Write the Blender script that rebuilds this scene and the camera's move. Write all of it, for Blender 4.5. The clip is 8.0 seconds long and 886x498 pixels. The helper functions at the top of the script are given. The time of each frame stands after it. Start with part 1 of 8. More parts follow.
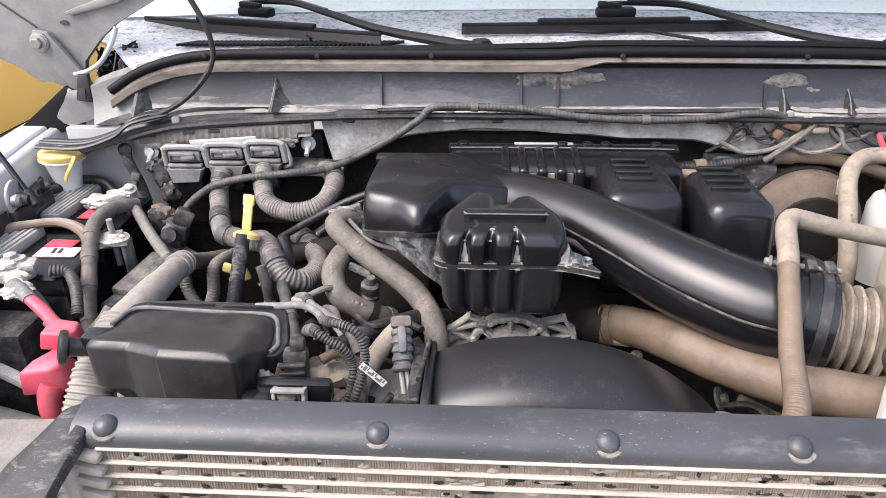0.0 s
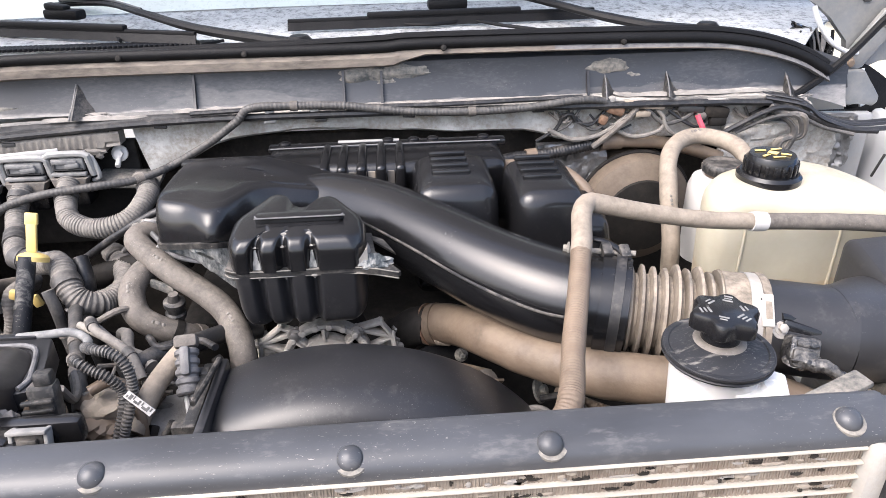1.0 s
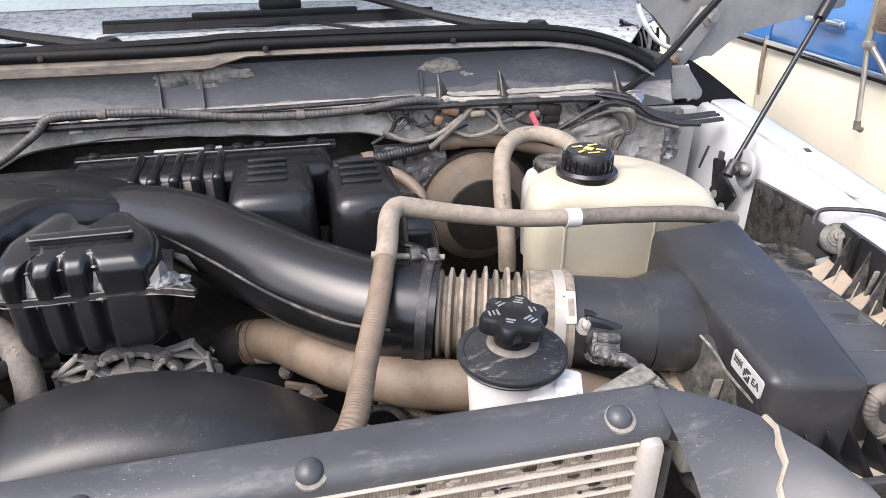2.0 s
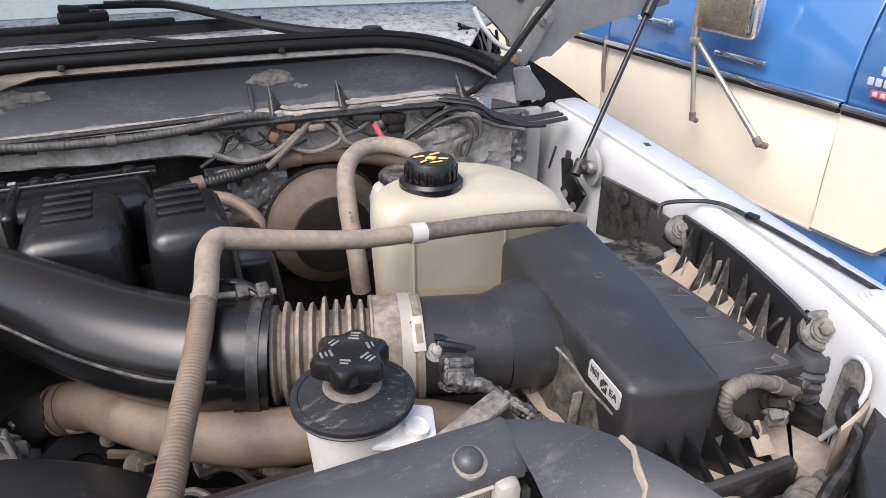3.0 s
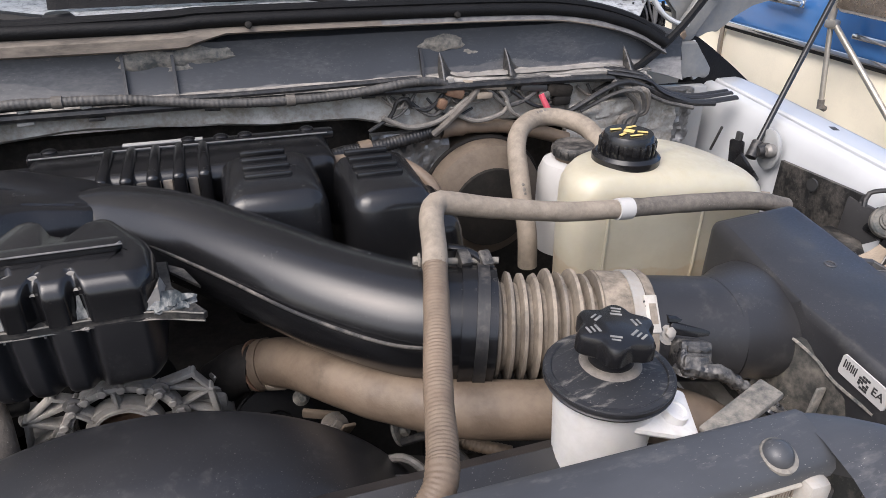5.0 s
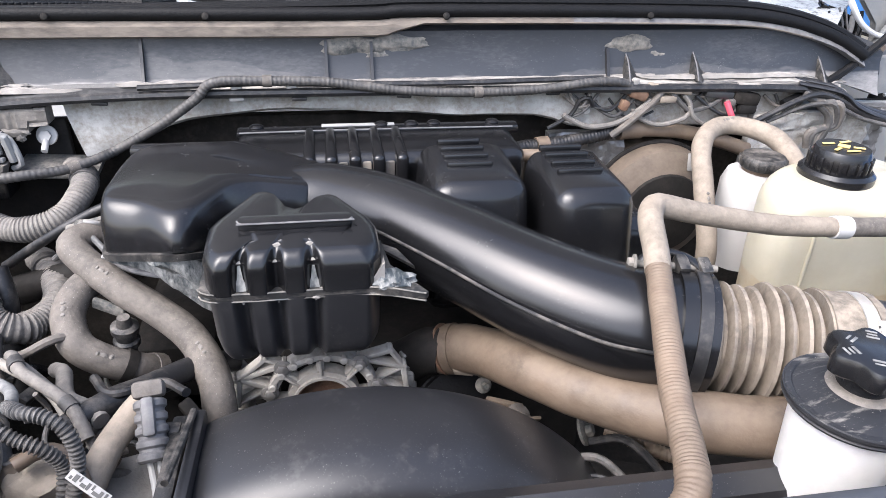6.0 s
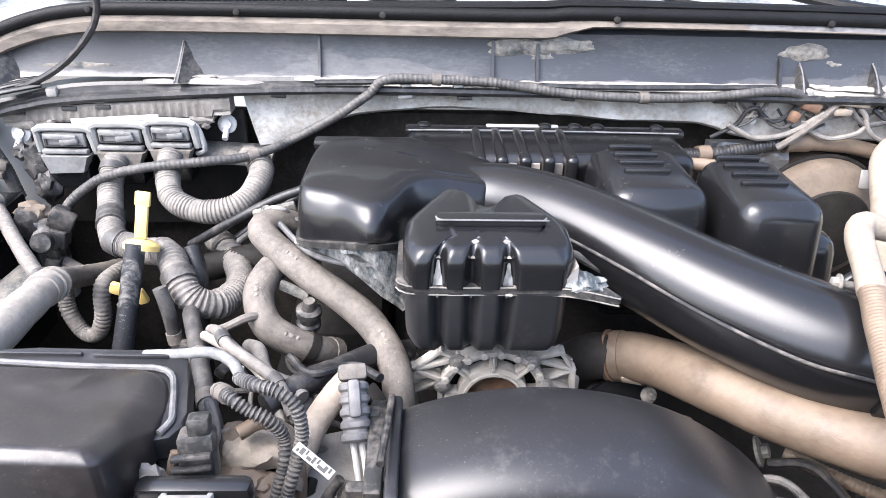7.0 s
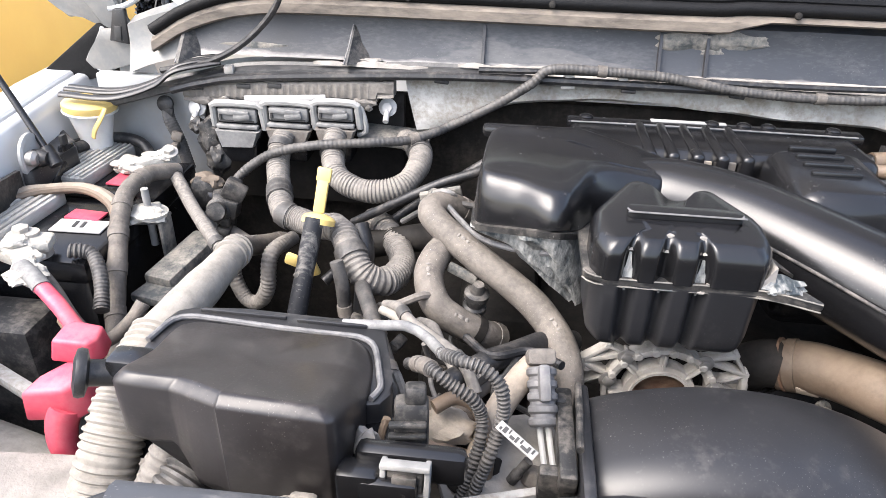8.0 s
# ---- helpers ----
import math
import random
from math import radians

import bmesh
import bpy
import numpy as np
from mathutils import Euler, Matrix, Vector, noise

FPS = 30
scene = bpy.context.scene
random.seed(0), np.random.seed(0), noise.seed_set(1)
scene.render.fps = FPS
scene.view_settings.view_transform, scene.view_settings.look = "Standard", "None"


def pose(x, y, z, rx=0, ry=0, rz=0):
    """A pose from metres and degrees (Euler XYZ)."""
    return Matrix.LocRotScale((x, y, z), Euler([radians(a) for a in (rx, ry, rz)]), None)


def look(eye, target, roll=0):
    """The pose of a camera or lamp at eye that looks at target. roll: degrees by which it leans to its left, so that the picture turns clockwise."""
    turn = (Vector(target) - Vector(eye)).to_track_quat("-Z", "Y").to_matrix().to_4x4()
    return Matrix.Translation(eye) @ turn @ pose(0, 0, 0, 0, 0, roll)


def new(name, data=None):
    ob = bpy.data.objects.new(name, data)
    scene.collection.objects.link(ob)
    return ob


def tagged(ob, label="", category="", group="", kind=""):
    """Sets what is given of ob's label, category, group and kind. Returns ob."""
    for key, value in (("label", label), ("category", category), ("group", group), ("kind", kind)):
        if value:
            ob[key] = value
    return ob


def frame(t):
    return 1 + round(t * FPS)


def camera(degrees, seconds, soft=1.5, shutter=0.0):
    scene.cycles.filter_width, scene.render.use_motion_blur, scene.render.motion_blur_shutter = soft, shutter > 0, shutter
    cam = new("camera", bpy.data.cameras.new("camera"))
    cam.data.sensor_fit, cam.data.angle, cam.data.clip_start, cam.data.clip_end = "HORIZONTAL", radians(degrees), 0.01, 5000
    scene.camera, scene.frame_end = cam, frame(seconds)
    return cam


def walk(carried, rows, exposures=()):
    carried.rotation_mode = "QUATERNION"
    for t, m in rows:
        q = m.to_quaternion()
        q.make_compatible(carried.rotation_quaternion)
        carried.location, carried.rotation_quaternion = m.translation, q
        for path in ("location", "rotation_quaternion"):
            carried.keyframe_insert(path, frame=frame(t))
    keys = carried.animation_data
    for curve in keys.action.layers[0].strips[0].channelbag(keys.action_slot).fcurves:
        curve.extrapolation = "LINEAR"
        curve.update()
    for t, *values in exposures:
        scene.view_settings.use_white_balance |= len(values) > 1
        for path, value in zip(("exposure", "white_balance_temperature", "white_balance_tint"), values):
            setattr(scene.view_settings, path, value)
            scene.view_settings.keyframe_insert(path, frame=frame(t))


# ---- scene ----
cam = camera(66.0, 8.0, soft=0.6)
PATH = [
    (0, (0.106, 0.061, 1.589), (-0.005, 1.824, 0.652), -0.7),
    (0.5, (0.181, 0.083, 1.575), (0.184, 1.845, 0.63), -0.6),
    (1, (0.247, 0.099, 1.567), (0.369, 1.862, 0.631), -1.1),
    (1.5, (0.306, 0.108, 1.563), (0.545, 1.856, 0.62), -0.8),
    (2, (0.358, 0.115, 1.556), (0.75, 1.841, 0.624), 0.0),
    (3.3, (0.419, 0.174, 1.536), (1.2, 1.77, 0.619), -0.2),
    (3.5, (0.409, 0.178, 1.534), (1.2, 1.762, 0.605), -0.2),
    (4, (0.375, 0.194, 1.531), (1.176, 1.771, 0.598), 0.8),
    (4.2, (0.357, 0.203, 1.532), (1.128, 1.787, 0.585), 0.7),
    (5.3, (0.249, 0.248, 1.516), (0.74, 1.931, 0.554), 1.3),
    (5.5, (0.227, 0.253, 1.517), (0.68, 1.946, 0.553), 1.7),
    (6, (0.17, 0.26, 1.515), (0.474, 1.981, 0.543), 1.8),
    (6.5, (0.113, 0.262, 1.513), (0.278, 2.003, 0.544), 1.8),
    (7, (0.071, 0.264, 1.516), (0.139, 2.007, 0.538), 1.6),
    (7.5, (0.027, 0.261, 1.512), (-0.013, 2.002, 0.528), 1.6),
    (8, (-0.025, 0.254, 1.508), (-0.188, 1.98, 0.511), 1.7),
]
walk(cam, [(t, look(eye, target, roll)) for t, eye, target, roll in PATH],
     [(0.0, 1.59, 6500, 14), (0.5, 1.70, 6450, 14), (1.0, 1.80, 6450, 13.5), (1.5, 1.74, 6450, 13), (2.0, 1.54, 6450, 13), (3.5, 0.91, 6450, 12.5), (4.0, 0.84, 6450, 12), (5.5, 1.32, 6350, 13), (6.0, 1.78, 6150, 12.5), (6.5, 2.14, 6100, 12.5), (7.0, 2.38, 6150, 12.5), (7.5, 2.42, 6200, 12), (8.0, 2.12, 6500, 11)])

# ---- light ----
world = bpy.data.worlds.new("overcast_sky")
scene.world = world
world.use_nodes = True
wn = world.node_tree
wn.nodes.clear()
sky = wn.nodes.new("ShaderNodeTexSky")
sky.sky_type = "NISHITA"
sky.sun_disc = False
sky.sun_elevation = radians(53)
sky.sun_rotation = radians(237)
sky.air_density, sky.dust_density, sky.ozone_density = 1.0, 4.0, 1.0
pale = wn.nodes.new("ShaderNodeHueSaturation")
pale.inputs["Saturation"].default_value = 0.8
back = wn.nodes.new("ShaderNodeBackground")
back.inputs["Strength"].default_value = 0.15
wout = wn.nodes.new("ShaderNodeOutputWorld")
wn.links.new(sky.outputs[0], pale.inputs["Color"])
wn.links.new(pale.outputs[0], back.inputs["Color"])
wn.links.new(back.outputs[0], wout.inputs["Surface"])
sun_data = bpy.data.lights.new("sun", "SUN")
sun_data.energy, sun_data.angle, sun_data.color = 1.05, radians(50), (1.0, 0.99, 0.985)
sun = new("sun", sun_data)
sun.matrix_world = look((-2.8, -1.25, 5.6), (0.2, 0.8, 1.0))


# ---- materials ----
def material(name, base, rough=0.5, metal=0.0, vary=0.25, grain=60.0, bump=0.15, dust=0.0, dust_colour=(0.30, 0.268, 0.232),
             coat=0.0, second=None, patch=9.0, clear=0.0, flat_dust=0.5, stretch=(1, 1, 1), wear=0.55, depth=0.002, speck=0.0, even=0.07, spec=0.5, tides=(), edge=0.0):
    """A weathered surface: two scales of tone, fine relief, and settled dust that lies thickest on upward faces."""
    m = bpy.data.materials.new(name)
    m.use_nodes = True
    t = m.node_tree
    t.nodes.clear()
    node, link = t.nodes.new, t.links.new
    out = node("ShaderNodeOutputMaterial")
    bsdf = node("ShaderNodeBsdfPrincipled")
    link(bsdf.outputs[0], out.inputs[0])
    geo = node("ShaderNodeNewGeometry")
    mapping = node("ShaderNodeMapping")
    mapping.inputs["Scale"].default_value = stretch
    link(geo.outputs["Position"], mapping.inputs[0])

    def noise_of(scale, detail=4.0, rough_=0.55):
        n = node("ShaderNodeTexNoise")
        n.inputs["Scale"].default_value, n.inputs["Detail"].default_value, n.inputs["Roughness"].default_value = scale, detail, rough_
        link(mapping.outputs[0], n.inputs["Vector"])
        return n.outputs["Fac"]

    def remap(value, a, b, c, d):
        r = node("ShaderNodeMapRange")
        for i, v in enumerate((a, b, c, d)):
            r.inputs[i + 1].default_value = v
        link(value, r.inputs[0])
        return r.outputs[0]

    def times(a, b):
        r = node("ShaderNodeMath")
        r.operation = "MULTIPLY"
        link(a, r.inputs[0])
        if isinstance(b, float):
            r.inputs[1].default_value = b
        else:
            link(b, r.inputs[1])
        return r.outputs[0]

    def blend(fac, a, b):
        r = node("ShaderNodeMix")
        r.data_type = "RGBA"
        link(fac, r.inputs["Factor"])
        for key, v in (("A", a), ("B", b)):
            sock = [q for q in r.inputs if q.name == key and q.type == "RGBA"][0]
            if isinstance(v, tuple):
                sock.default_value = (*v, 1)
            else:
                link(v, sock)
        return [q for q in r.outputs if q.type == "RGBA"][0]

    big, fine = noise_of(patch, 6.0), noise_of(grain, 3.0)
    dark = tuple(c * (1 - vary) for c in base)
    light = tuple(min(1.0, c * (1 + vary)) for c in (second or base))
    colour = blend(remap(big, 0.3, 0.7, 0.0, 1.0), dark, light)
    roughness = remap(fine, 0.3, 0.7, max(0.03, rough - even), min(1.0, rough + even))
    if dust > 0:
        split = node("ShaderNodeSeparateXYZ")
        link(geo.outputs["Normal"], split.inputs[0])
        up = remap(split.outputs[2], -0.2, 0.9, 1.0 - flat_dust, 1.0)
        mixed = node("ShaderNodeMath")
        mixed.operation = "MULTIPLY_ADD"
        link(noise_of(170.0, 3.0, 0.6), mixed.inputs[0])
        mixed.inputs[1].default_value = 0.45
        mixed.inputs[2].default_value = -0.225
        total = node("ShaderNodeMath")
        total.operation = "ADD"
        link(noise_of(patch * 2.3, 8.0, 0.68), total.inputs[0])
        link(mixed.outputs[0], total.inputs[1])
        spots = total.outputs[0]
        cover = times(times(remap(spots, wear - 0.13, wear + 0.17, 0.0, 1.0), up), dust)
        colour = blend(cover, colour, dust_colour)
        mixr = node("ShaderNodeMix")
        link(cover, mixr.inputs["Factor"])
        link(roughness, mixr.inputs["A"])
        mixr.inputs["B"].default_value = 0.9
        roughness = mixr.outputs["Result"]
    if dust > 0 and edge > 0:
        # rubbed, faded edges, broken up by the grain
        rubbed = times(times(remap(geo.outputs["Pointiness"], 0.53, 0.60, 0.0, 1.0), remap(noise_of(90.0, 4.0, 0.7), 0.38, 0.62, 0.1, 1.0)), edge)
        colour = blend(rubbed, colour, tuple(min(0.6, 0.5 * c + 0.11) for c in dust_colour))
    for level, swing, scale, amount, silt in tides:
        # dried water marks: hard-edged silt up to a wavering height
        part_z = node("ShaderNodeSeparateXYZ")
        link(geo.outputs["Position"], part_z.inputs[0])
        wave = node("ShaderNodeMath")
        wave.operation = "MULTIPLY_ADD"
        link(noise_of(scale, 5.0, 0.6), wave.inputs[0])
        wave.inputs[1].default_value = swing
        wave.inputs[2].default_value = level - 0.5 * swing
        gap = node("ShaderNodeMath")
        gap.operation = "SUBTRACT"
        link(wave.outputs[0], gap.inputs[0])
        link(part_z.outputs[2], gap.inputs[1])
        silted = times(remap(gap.outputs[0], 0.0, 0.0035, 0.0, amount), remap(noise_of(60.0, 4.0, 0.7), 0.3, 0.62, 0.35, 1.0))
        colour = blend(silted, colour, silt)
    if speck > 0:
        dots = times(remap(noise_of(650.0, 2.0, 0.6), 0.67, 0.72, 0.0, 1.0), remap(noise_of(12.0, 3.0), 0.45, 0.65, 0.0, speck))
        colour = blend(dots, colour, (0.42, 0.39, 0.35))
    link(colour, bsdf.inputs["Base Color"])
    link(roughness, bsdf.inputs["Roughness"])
    bsdf.inputs["Metallic"].default_value = metal
    bsdf.inputs["Specular IOR Level"].default_value = spec
    bsdf.inputs["Coat Weight"].default_value = coat
    bsdf.inputs["Coat Roughness"].default_value = 0.06
    if clear:
        bsdf.inputs["Subsurface Weight"].default_value = clear
        bsdf.inputs["Subsurface Radius"].default_value = (0.02, 0.016, 0.01)
    if bump:
        b = node("ShaderNodeBump")
        b.inputs["Strength"].default_value, b.inputs["Distance"].default_value = bump, depth
        link(fine, b.inputs["Height"])
        link(b.outputs[0], bsdf.inputs["Normal"])
    return m


BLACK = material("black_moulded_plastic", (0.008, 0.008, 0.0088), 0.235, even=0.02, spec=0.55, dust=0.30, wear=0.76, grain=500, bump=0.0, patch=14, speck=0.12, dust_colour=(0.16, 0.15, 0.135))
COVER = material("grey_black_cover_plastic", (0.0165, 0.0165, 0.018), 0.37, even=0.02, spec=0.55, dust=0.28, wear=0.68, grain=500, bump=0.0, patch=10, speck=0.4, dust_colour=(0.17, 0.16, 0.15))
COWL = material("streaked_cowl_plastic", (0.028, 0.031, 0.037), 0.46, dust=0.30, wear=0.63, grain=300, bump=0.05, patch=4.4, stretch=(0.6, 1.0, 1.7), dust_colour=(0.20, 0.195, 0.19), speck=0.4, flat_dust=0.1, tides=((1.272, 0.17, 4.5, 0.4, (0.15, 0.145, 0.14)), (1.263, 0.03, 9.0, 0.75, (0.33, 0.31, 0.29))))
CLEDGE = material("dust_streaked_ledge", (0.03, 0.03, 0.032), 0.5, dust=0.95, wear=0.48, grain=200, bump=0.35, patch=13, stretch=(0.35, 1.0, 2.4), dust_colour=(0.43, 0.40, 0.355), speck=0.5)
SATIN = material("satin_black_plastic", (0.047, 0.046, 0.047), 0.41, even=0.03, dust=0.35, wear=0.68, grain=400, bump=0.02, patch=12, speck=0.3, dust_colour=(0.17, 0.155, 0.14))
RIDGE = material("dark_satin_plastic", (0.024, 0.024, 0.026), 0.40, even=0.03, dust=0.32, wear=0.69, grain=400, bump=0.02, patch=12, speck=0.3, dust_colour=(0.16, 0.15, 0.135))
NEARBLACK = material("grimy_near_black_metal", (0.011, 0.010, 0.009), 0.75, dust=0.3, wear=0.56, grain=80, bump=0.5, patch=22, dust_colour=(0.06, 0.05, 0.042), spec=0.25)
BEAM = material("grey_dust_stained_sheet_metal", (0.42, 0.41, 0.385), 0.6, vary=0.25, dust=0.85, wear=0.52, grain=180, bump=0.3, patch=17, dust_colour=(0.22, 0.188, 0.15), flat_dust=0.0, speck=0.5)
GRIME = material("brown_grime_and_bay_shade", (0.017, 0.0148, 0.0125), 0.85, vary=0.4, dust=0.5, wear=0.57, grain=120, bump=0.4, patch=12, dust_colour=(0.065, 0.055, 0.045), flat_dust=0.0, spec=0.2)
CAST = material("bright_cast_aluminium", (0.42, 0.40, 0.365), 0.6, metal=0.2, vary=0.25, dust=0.5, wear=0.52, grain=220, bump=0.4, patch=30, dust_colour=(0.26, 0.225, 0.18))
PLUGGREY = material("dusty_grey_plug_plastic", (0.12, 0.12, 0.12), 0.6, vary=0.3, dust=0.8, wear=0.48, grain=220, bump=0.3, patch=30, dust_colour=(0.27, 0.265, 0.25))
FRAME = material("dust_whitened_plastic", (0.24, 0.238, 0.23), 0.65, vary=0.25, dust=0.6, wear=0.5, grain=220, bump=0.3, patch=30, dust_colour=(0.33, 0.32, 0.30))
BROWN = material("brown_dusted_steel", (0.10, 0.076, 0.056), 0.7, vary=0.25, dust=0.6, wear=0.5, grain=200, bump=0.2, patch=12, dust_colour=(0.17, 0.135, 0.10))
RUST = material("rusty_brown_steel", (0.13, 0.068, 0.04), 0.75, vary=0.4, dust=0.5, wear=0.5, grain=200, bump=0.3, patch=40, dust_colour=(0.30, 0.22, 0.15))
DUSTY = material("dusty_black_plastic", (0.016, 0.016, 0.016), 0.5, speck=0.6, dust=0.5, wear=0.57, grain=200, bump=0.25, patch=16)
RUBBER = material("black_rubber", (0.014, 0.014, 0.015), 0.45, dust=0.3, wear=0.62, grain=250, bump=0.15, patch=18)
HOSE = material("dusty_grey_hose_rubber", (0.088, 0.077, 0.066), 0.7, vary=0.3, dust=0.75, wear=0.51, grain=260, bump=0.35, patch=24, dust_colour=(0.20, 0.175, 0.148), speck=0.9, edge=0.4)
TAN = material("tan_dusted_hose_rubber", (0.135, 0.098, 0.069), 0.5, dust=0.6, wear=0.5, grain=220, bump=0.2, patch=17, dust_colour=(0.215, 0.168, 0.122), vary=0.32, flat_dust=0.7)
BEIGE = material("beige_dusted_rubber", (0.205, 0.17, 0.132), 0.7, dust=0.7, wear=0.49, grain=240, bump=0.3, patch=34, dust_colour=(0.32, 0.272, 0.218), vary=0.18, speck=0.25)
LOOM = material("dusty_wire_loom", (0.12, 0.11, 0.098), 0.7, vary=0.15, dust=0.75, wear=0.49, grain=260, bump=0.35, patch=42, dust_colour=(0.245, 0.223, 0.196), speck=0.3, edge=0.4)
HINGE = material("grey_hinge_steel", (0.17, 0.174, 0.173), 0.42, metal=0.1, vary=0.18, dust=0.5, wear=0.55, grain=300, bump=0.1, patch=14, dust_colour=(0.33, 0.30, 0.255))
GAITER = material("dust_dulled_bellows_rubber", (0.125, 0.104, 0.082), 0.7, vary=0.35, dust=0.85, wear=0.48, grain=200, bump=0.3, patch=18, dust_colour=(0.325, 0.272, 0.212), flat_dust=0.75, edge=0.4)
TAPE = material("glossy_dusty_tape", (0.014, 0.014, 0.015), 0.3, vary=0.3, dust=0.6, wear=0.55, grain=90, bump=0.8, patch=40, dust_colour=(0.28, 0.26, 0.23), depth=0.004, spec=0.7)
SILVER = material("silver_body_paint", (0.30, 0.308, 0.31), 0.38, metal=0.1, dust=0.6, wear=0.54, grain=300, bump=0.12, patch=12, vary=0.14, dust_colour=(0.33, 0.30, 0.255))
PAINT = material("white_silver_body_paint", (0.50, 0.51, 0.52), 0.28, metal=0.0, grain=400, bump=0.0, patch=8, vary=0.06, coat=0.3, even=0.0)
ALUMINIUM = material("dusty_aluminium", (0.36, 0.345, 0.32), 0.55, metal=0.35, dust=0.55, wear=0.5, grain=200, bump=0.3, patch=20, dust_colour=(0.36, 0.31, 0.25))
STEEL = material("zinc_steel", (0.30, 0.29, 0.275), 0.45, metal=0.6, dust=0.6, wear=0.55, grain=200, bump=0.15, patch=30)
TANK = material("yellowed_translucent_plastic", (0.43, 0.39, 0.292), 0.36, vary=0.14, dust=0.22, wear=0.56, grain=120, bump=0.05, patch=8, clear=0.35, second=(0.46, 0.435, 0.345), dust_colour=(0.36, 0.27, 0.18), tides=((1.108, 0.05, 7.0, 0.4, (0.38, 0.25, 0.14)),))
WHITE = material("white_plastic", (0.74, 0.73, 0.71), 0.42, vary=0.07, dust=0.3, wear=0.56, grain=160, bump=0.06, patch=12, clear=0.15)
DARKLOOM = material("grey_black_wire_loom", (0.036, 0.035, 0.034), 0.55, dust=0.4, wear=0.55, grain=220, bump=0.3, patch=25, dust_colour=(0.21, 0.187, 0.163), edge=0.4)
YELLOW = material("yellow_plastic", (0.68, 0.50, 0.17), 0.42, vary=0.15, dust=0.2, wear=0.55, grain=200, bump=0.08)
RED = material("red_plastic", (0.55, 0.06, 0.10), 0.42, vary=0.25, dust=0.3, wear=0.55, grain=200, bump=0.08, dust_colour=(0.5, 0.3, 0.29))
FOIL = material("heat_shield_foil", (0.24, 0.24, 0.24), 0.42, metal=0.8, dust=0.5, wear=0.5, grain=38, bump=0.7, patch=16, depth=0.008, dust_colour=(0.10, 0.09, 0.08))
LABEL = material("white_paper_label", (0.45, 0.44, 0.425), 0.6, vary=0.05, dust=0.15, wear=0.6, grain=300, bump=0.04)
INK = material("black_print", (0.03, 0.03, 0.03), 0.6, vary=0.2, bump=0.0)
GREYTOP = material("grey_battery_strip", (0.40, 0.385, 0.35), 0.7, vary=0.3, dust=0.7, wear=0.52, grain=200, bump=0.5, patch=24, stretch=(3.0, 0.4, 1.0), dust_colour=(0.20, 0.18, 0.15))
CREAM = material("cream_vehicle_paint", (0.88, 0.80, 0.63), 0.35, vary=0.05, dust=0.15, wear=0.6, patch=3, coat=0.4, bump=0.02)
BLUE = material("blue_vehicle_paint", (0.045, 0.16, 0.40), 0.18, vary=0.1, dust=0.06, wear=0.62, patch=3, coat=0.8, bump=0.02)
CHROME = material("chrome_trim", (0.75, 0.75, 0.75), 0.12, metal=1.0, vary=0.06, bump=0.03)
BRACE = material("weathered_chrome", (0.42, 0.39, 0.34), 0.35, metal=0.7, vary=0.2, dust=0.4, wear=0.55, bump=0.05, patch=20)
GLASSBROWN = material("dull_mirror_glass", (0.42, 0.34, 0.26), 0.25, metal=0.8, vary=0.15, patch=12, bump=0.0)
ORANGE = material("orange_painted_panel", (1.0, 0.58, 0.14), 0.5, vary=0.06, dust=0.05, patch=2, bump=0.02)
# dark wet plastic: the pale base holds the sky's glare, dark specks the drops
WET = material("wet_speckled_glare_plastic", (0.40, 0.405, 0.40), 0.32, vary=0.18, grain=260, bump=0.2, patch=26, coat=0.15, depth=0.002, dust=0.95, wear=0.60, dust_colour=(0.02, 0.021, 0.022), speck=0.0)
TARMAC = material("dirt_ground", (0.30, 0.27, 0.225), 0.9, vary=0.25, grain=30, bump=0.6, patch=1.5, dust=0.3, wear=0.5)
FIN = material("dirty_cooling_fins", (0.21, 0.18, 0.145), 0.8, vary=0.45, grain=1.0, bump=0.0, patch=24, dust=0.8, wear=0.52, dust_colour=(0.32, 0.275, 0.22), flat_dust=0.0, second=(0.14, 0.108, 0.082), speck=0.5)
TUBE = material("pale_cooling_tube", (0.52, 0.48, 0.41), 0.5, metal=0.3, vary=0.15, grain=160, bump=0.2, patch=20, dust=0.35, wear=0.55, flat_dust=0.2)
SAND = material("pale_settled_sand", (0.34, 0.28, 0.215), 0.95, vary=0.18, grain=260, bump=0.5, patch=14, dust=0.4, wear=0.58, dust_colour=(0.22, 0.18, 0.14))
SPRING = material("sandy_dust", (0.31, 0.265, 0.215), 0.95, vary=0.3, grain=150, bump=0.5, patch=20, dust=0.5, wear=0.52, dust_colour=(0.14, 0.125, 0.105))
CAKED = material("dust_caked_plastic", (0.05, 0.055, 0.055), 0.75, vary=0.4, grain=90, bump=0.5, patch=16, dust=0.85, wear=0.47, dust_colour=(0.27, 0.245, 0.21), depth=0.004, flat_dust=0.15)
FILM = material("dust_streaked_film", (0.045, 0.055, 0.06), 0.45, vary=0.4, grain=70, bump=0.6, patch=11, dust=0.9, wear=0.52, dust_colour=(0.46, 0.45, 0.42), depth=0.006, flat_dust=0.1, stretch=(1.6, 0.7, 0.8))
# pale grey for faded plastic, and for highlights painted on some rims
FADEDLIT = material("faded_and_highlit_plastic_edge", (0.10, 0.099, 0.101), 0.5, vary=0.3, dust=0.5, wear=0.5, grain=200, bump=0.2, patch=40, dust_colour=(0.24, 0.23, 0.22))
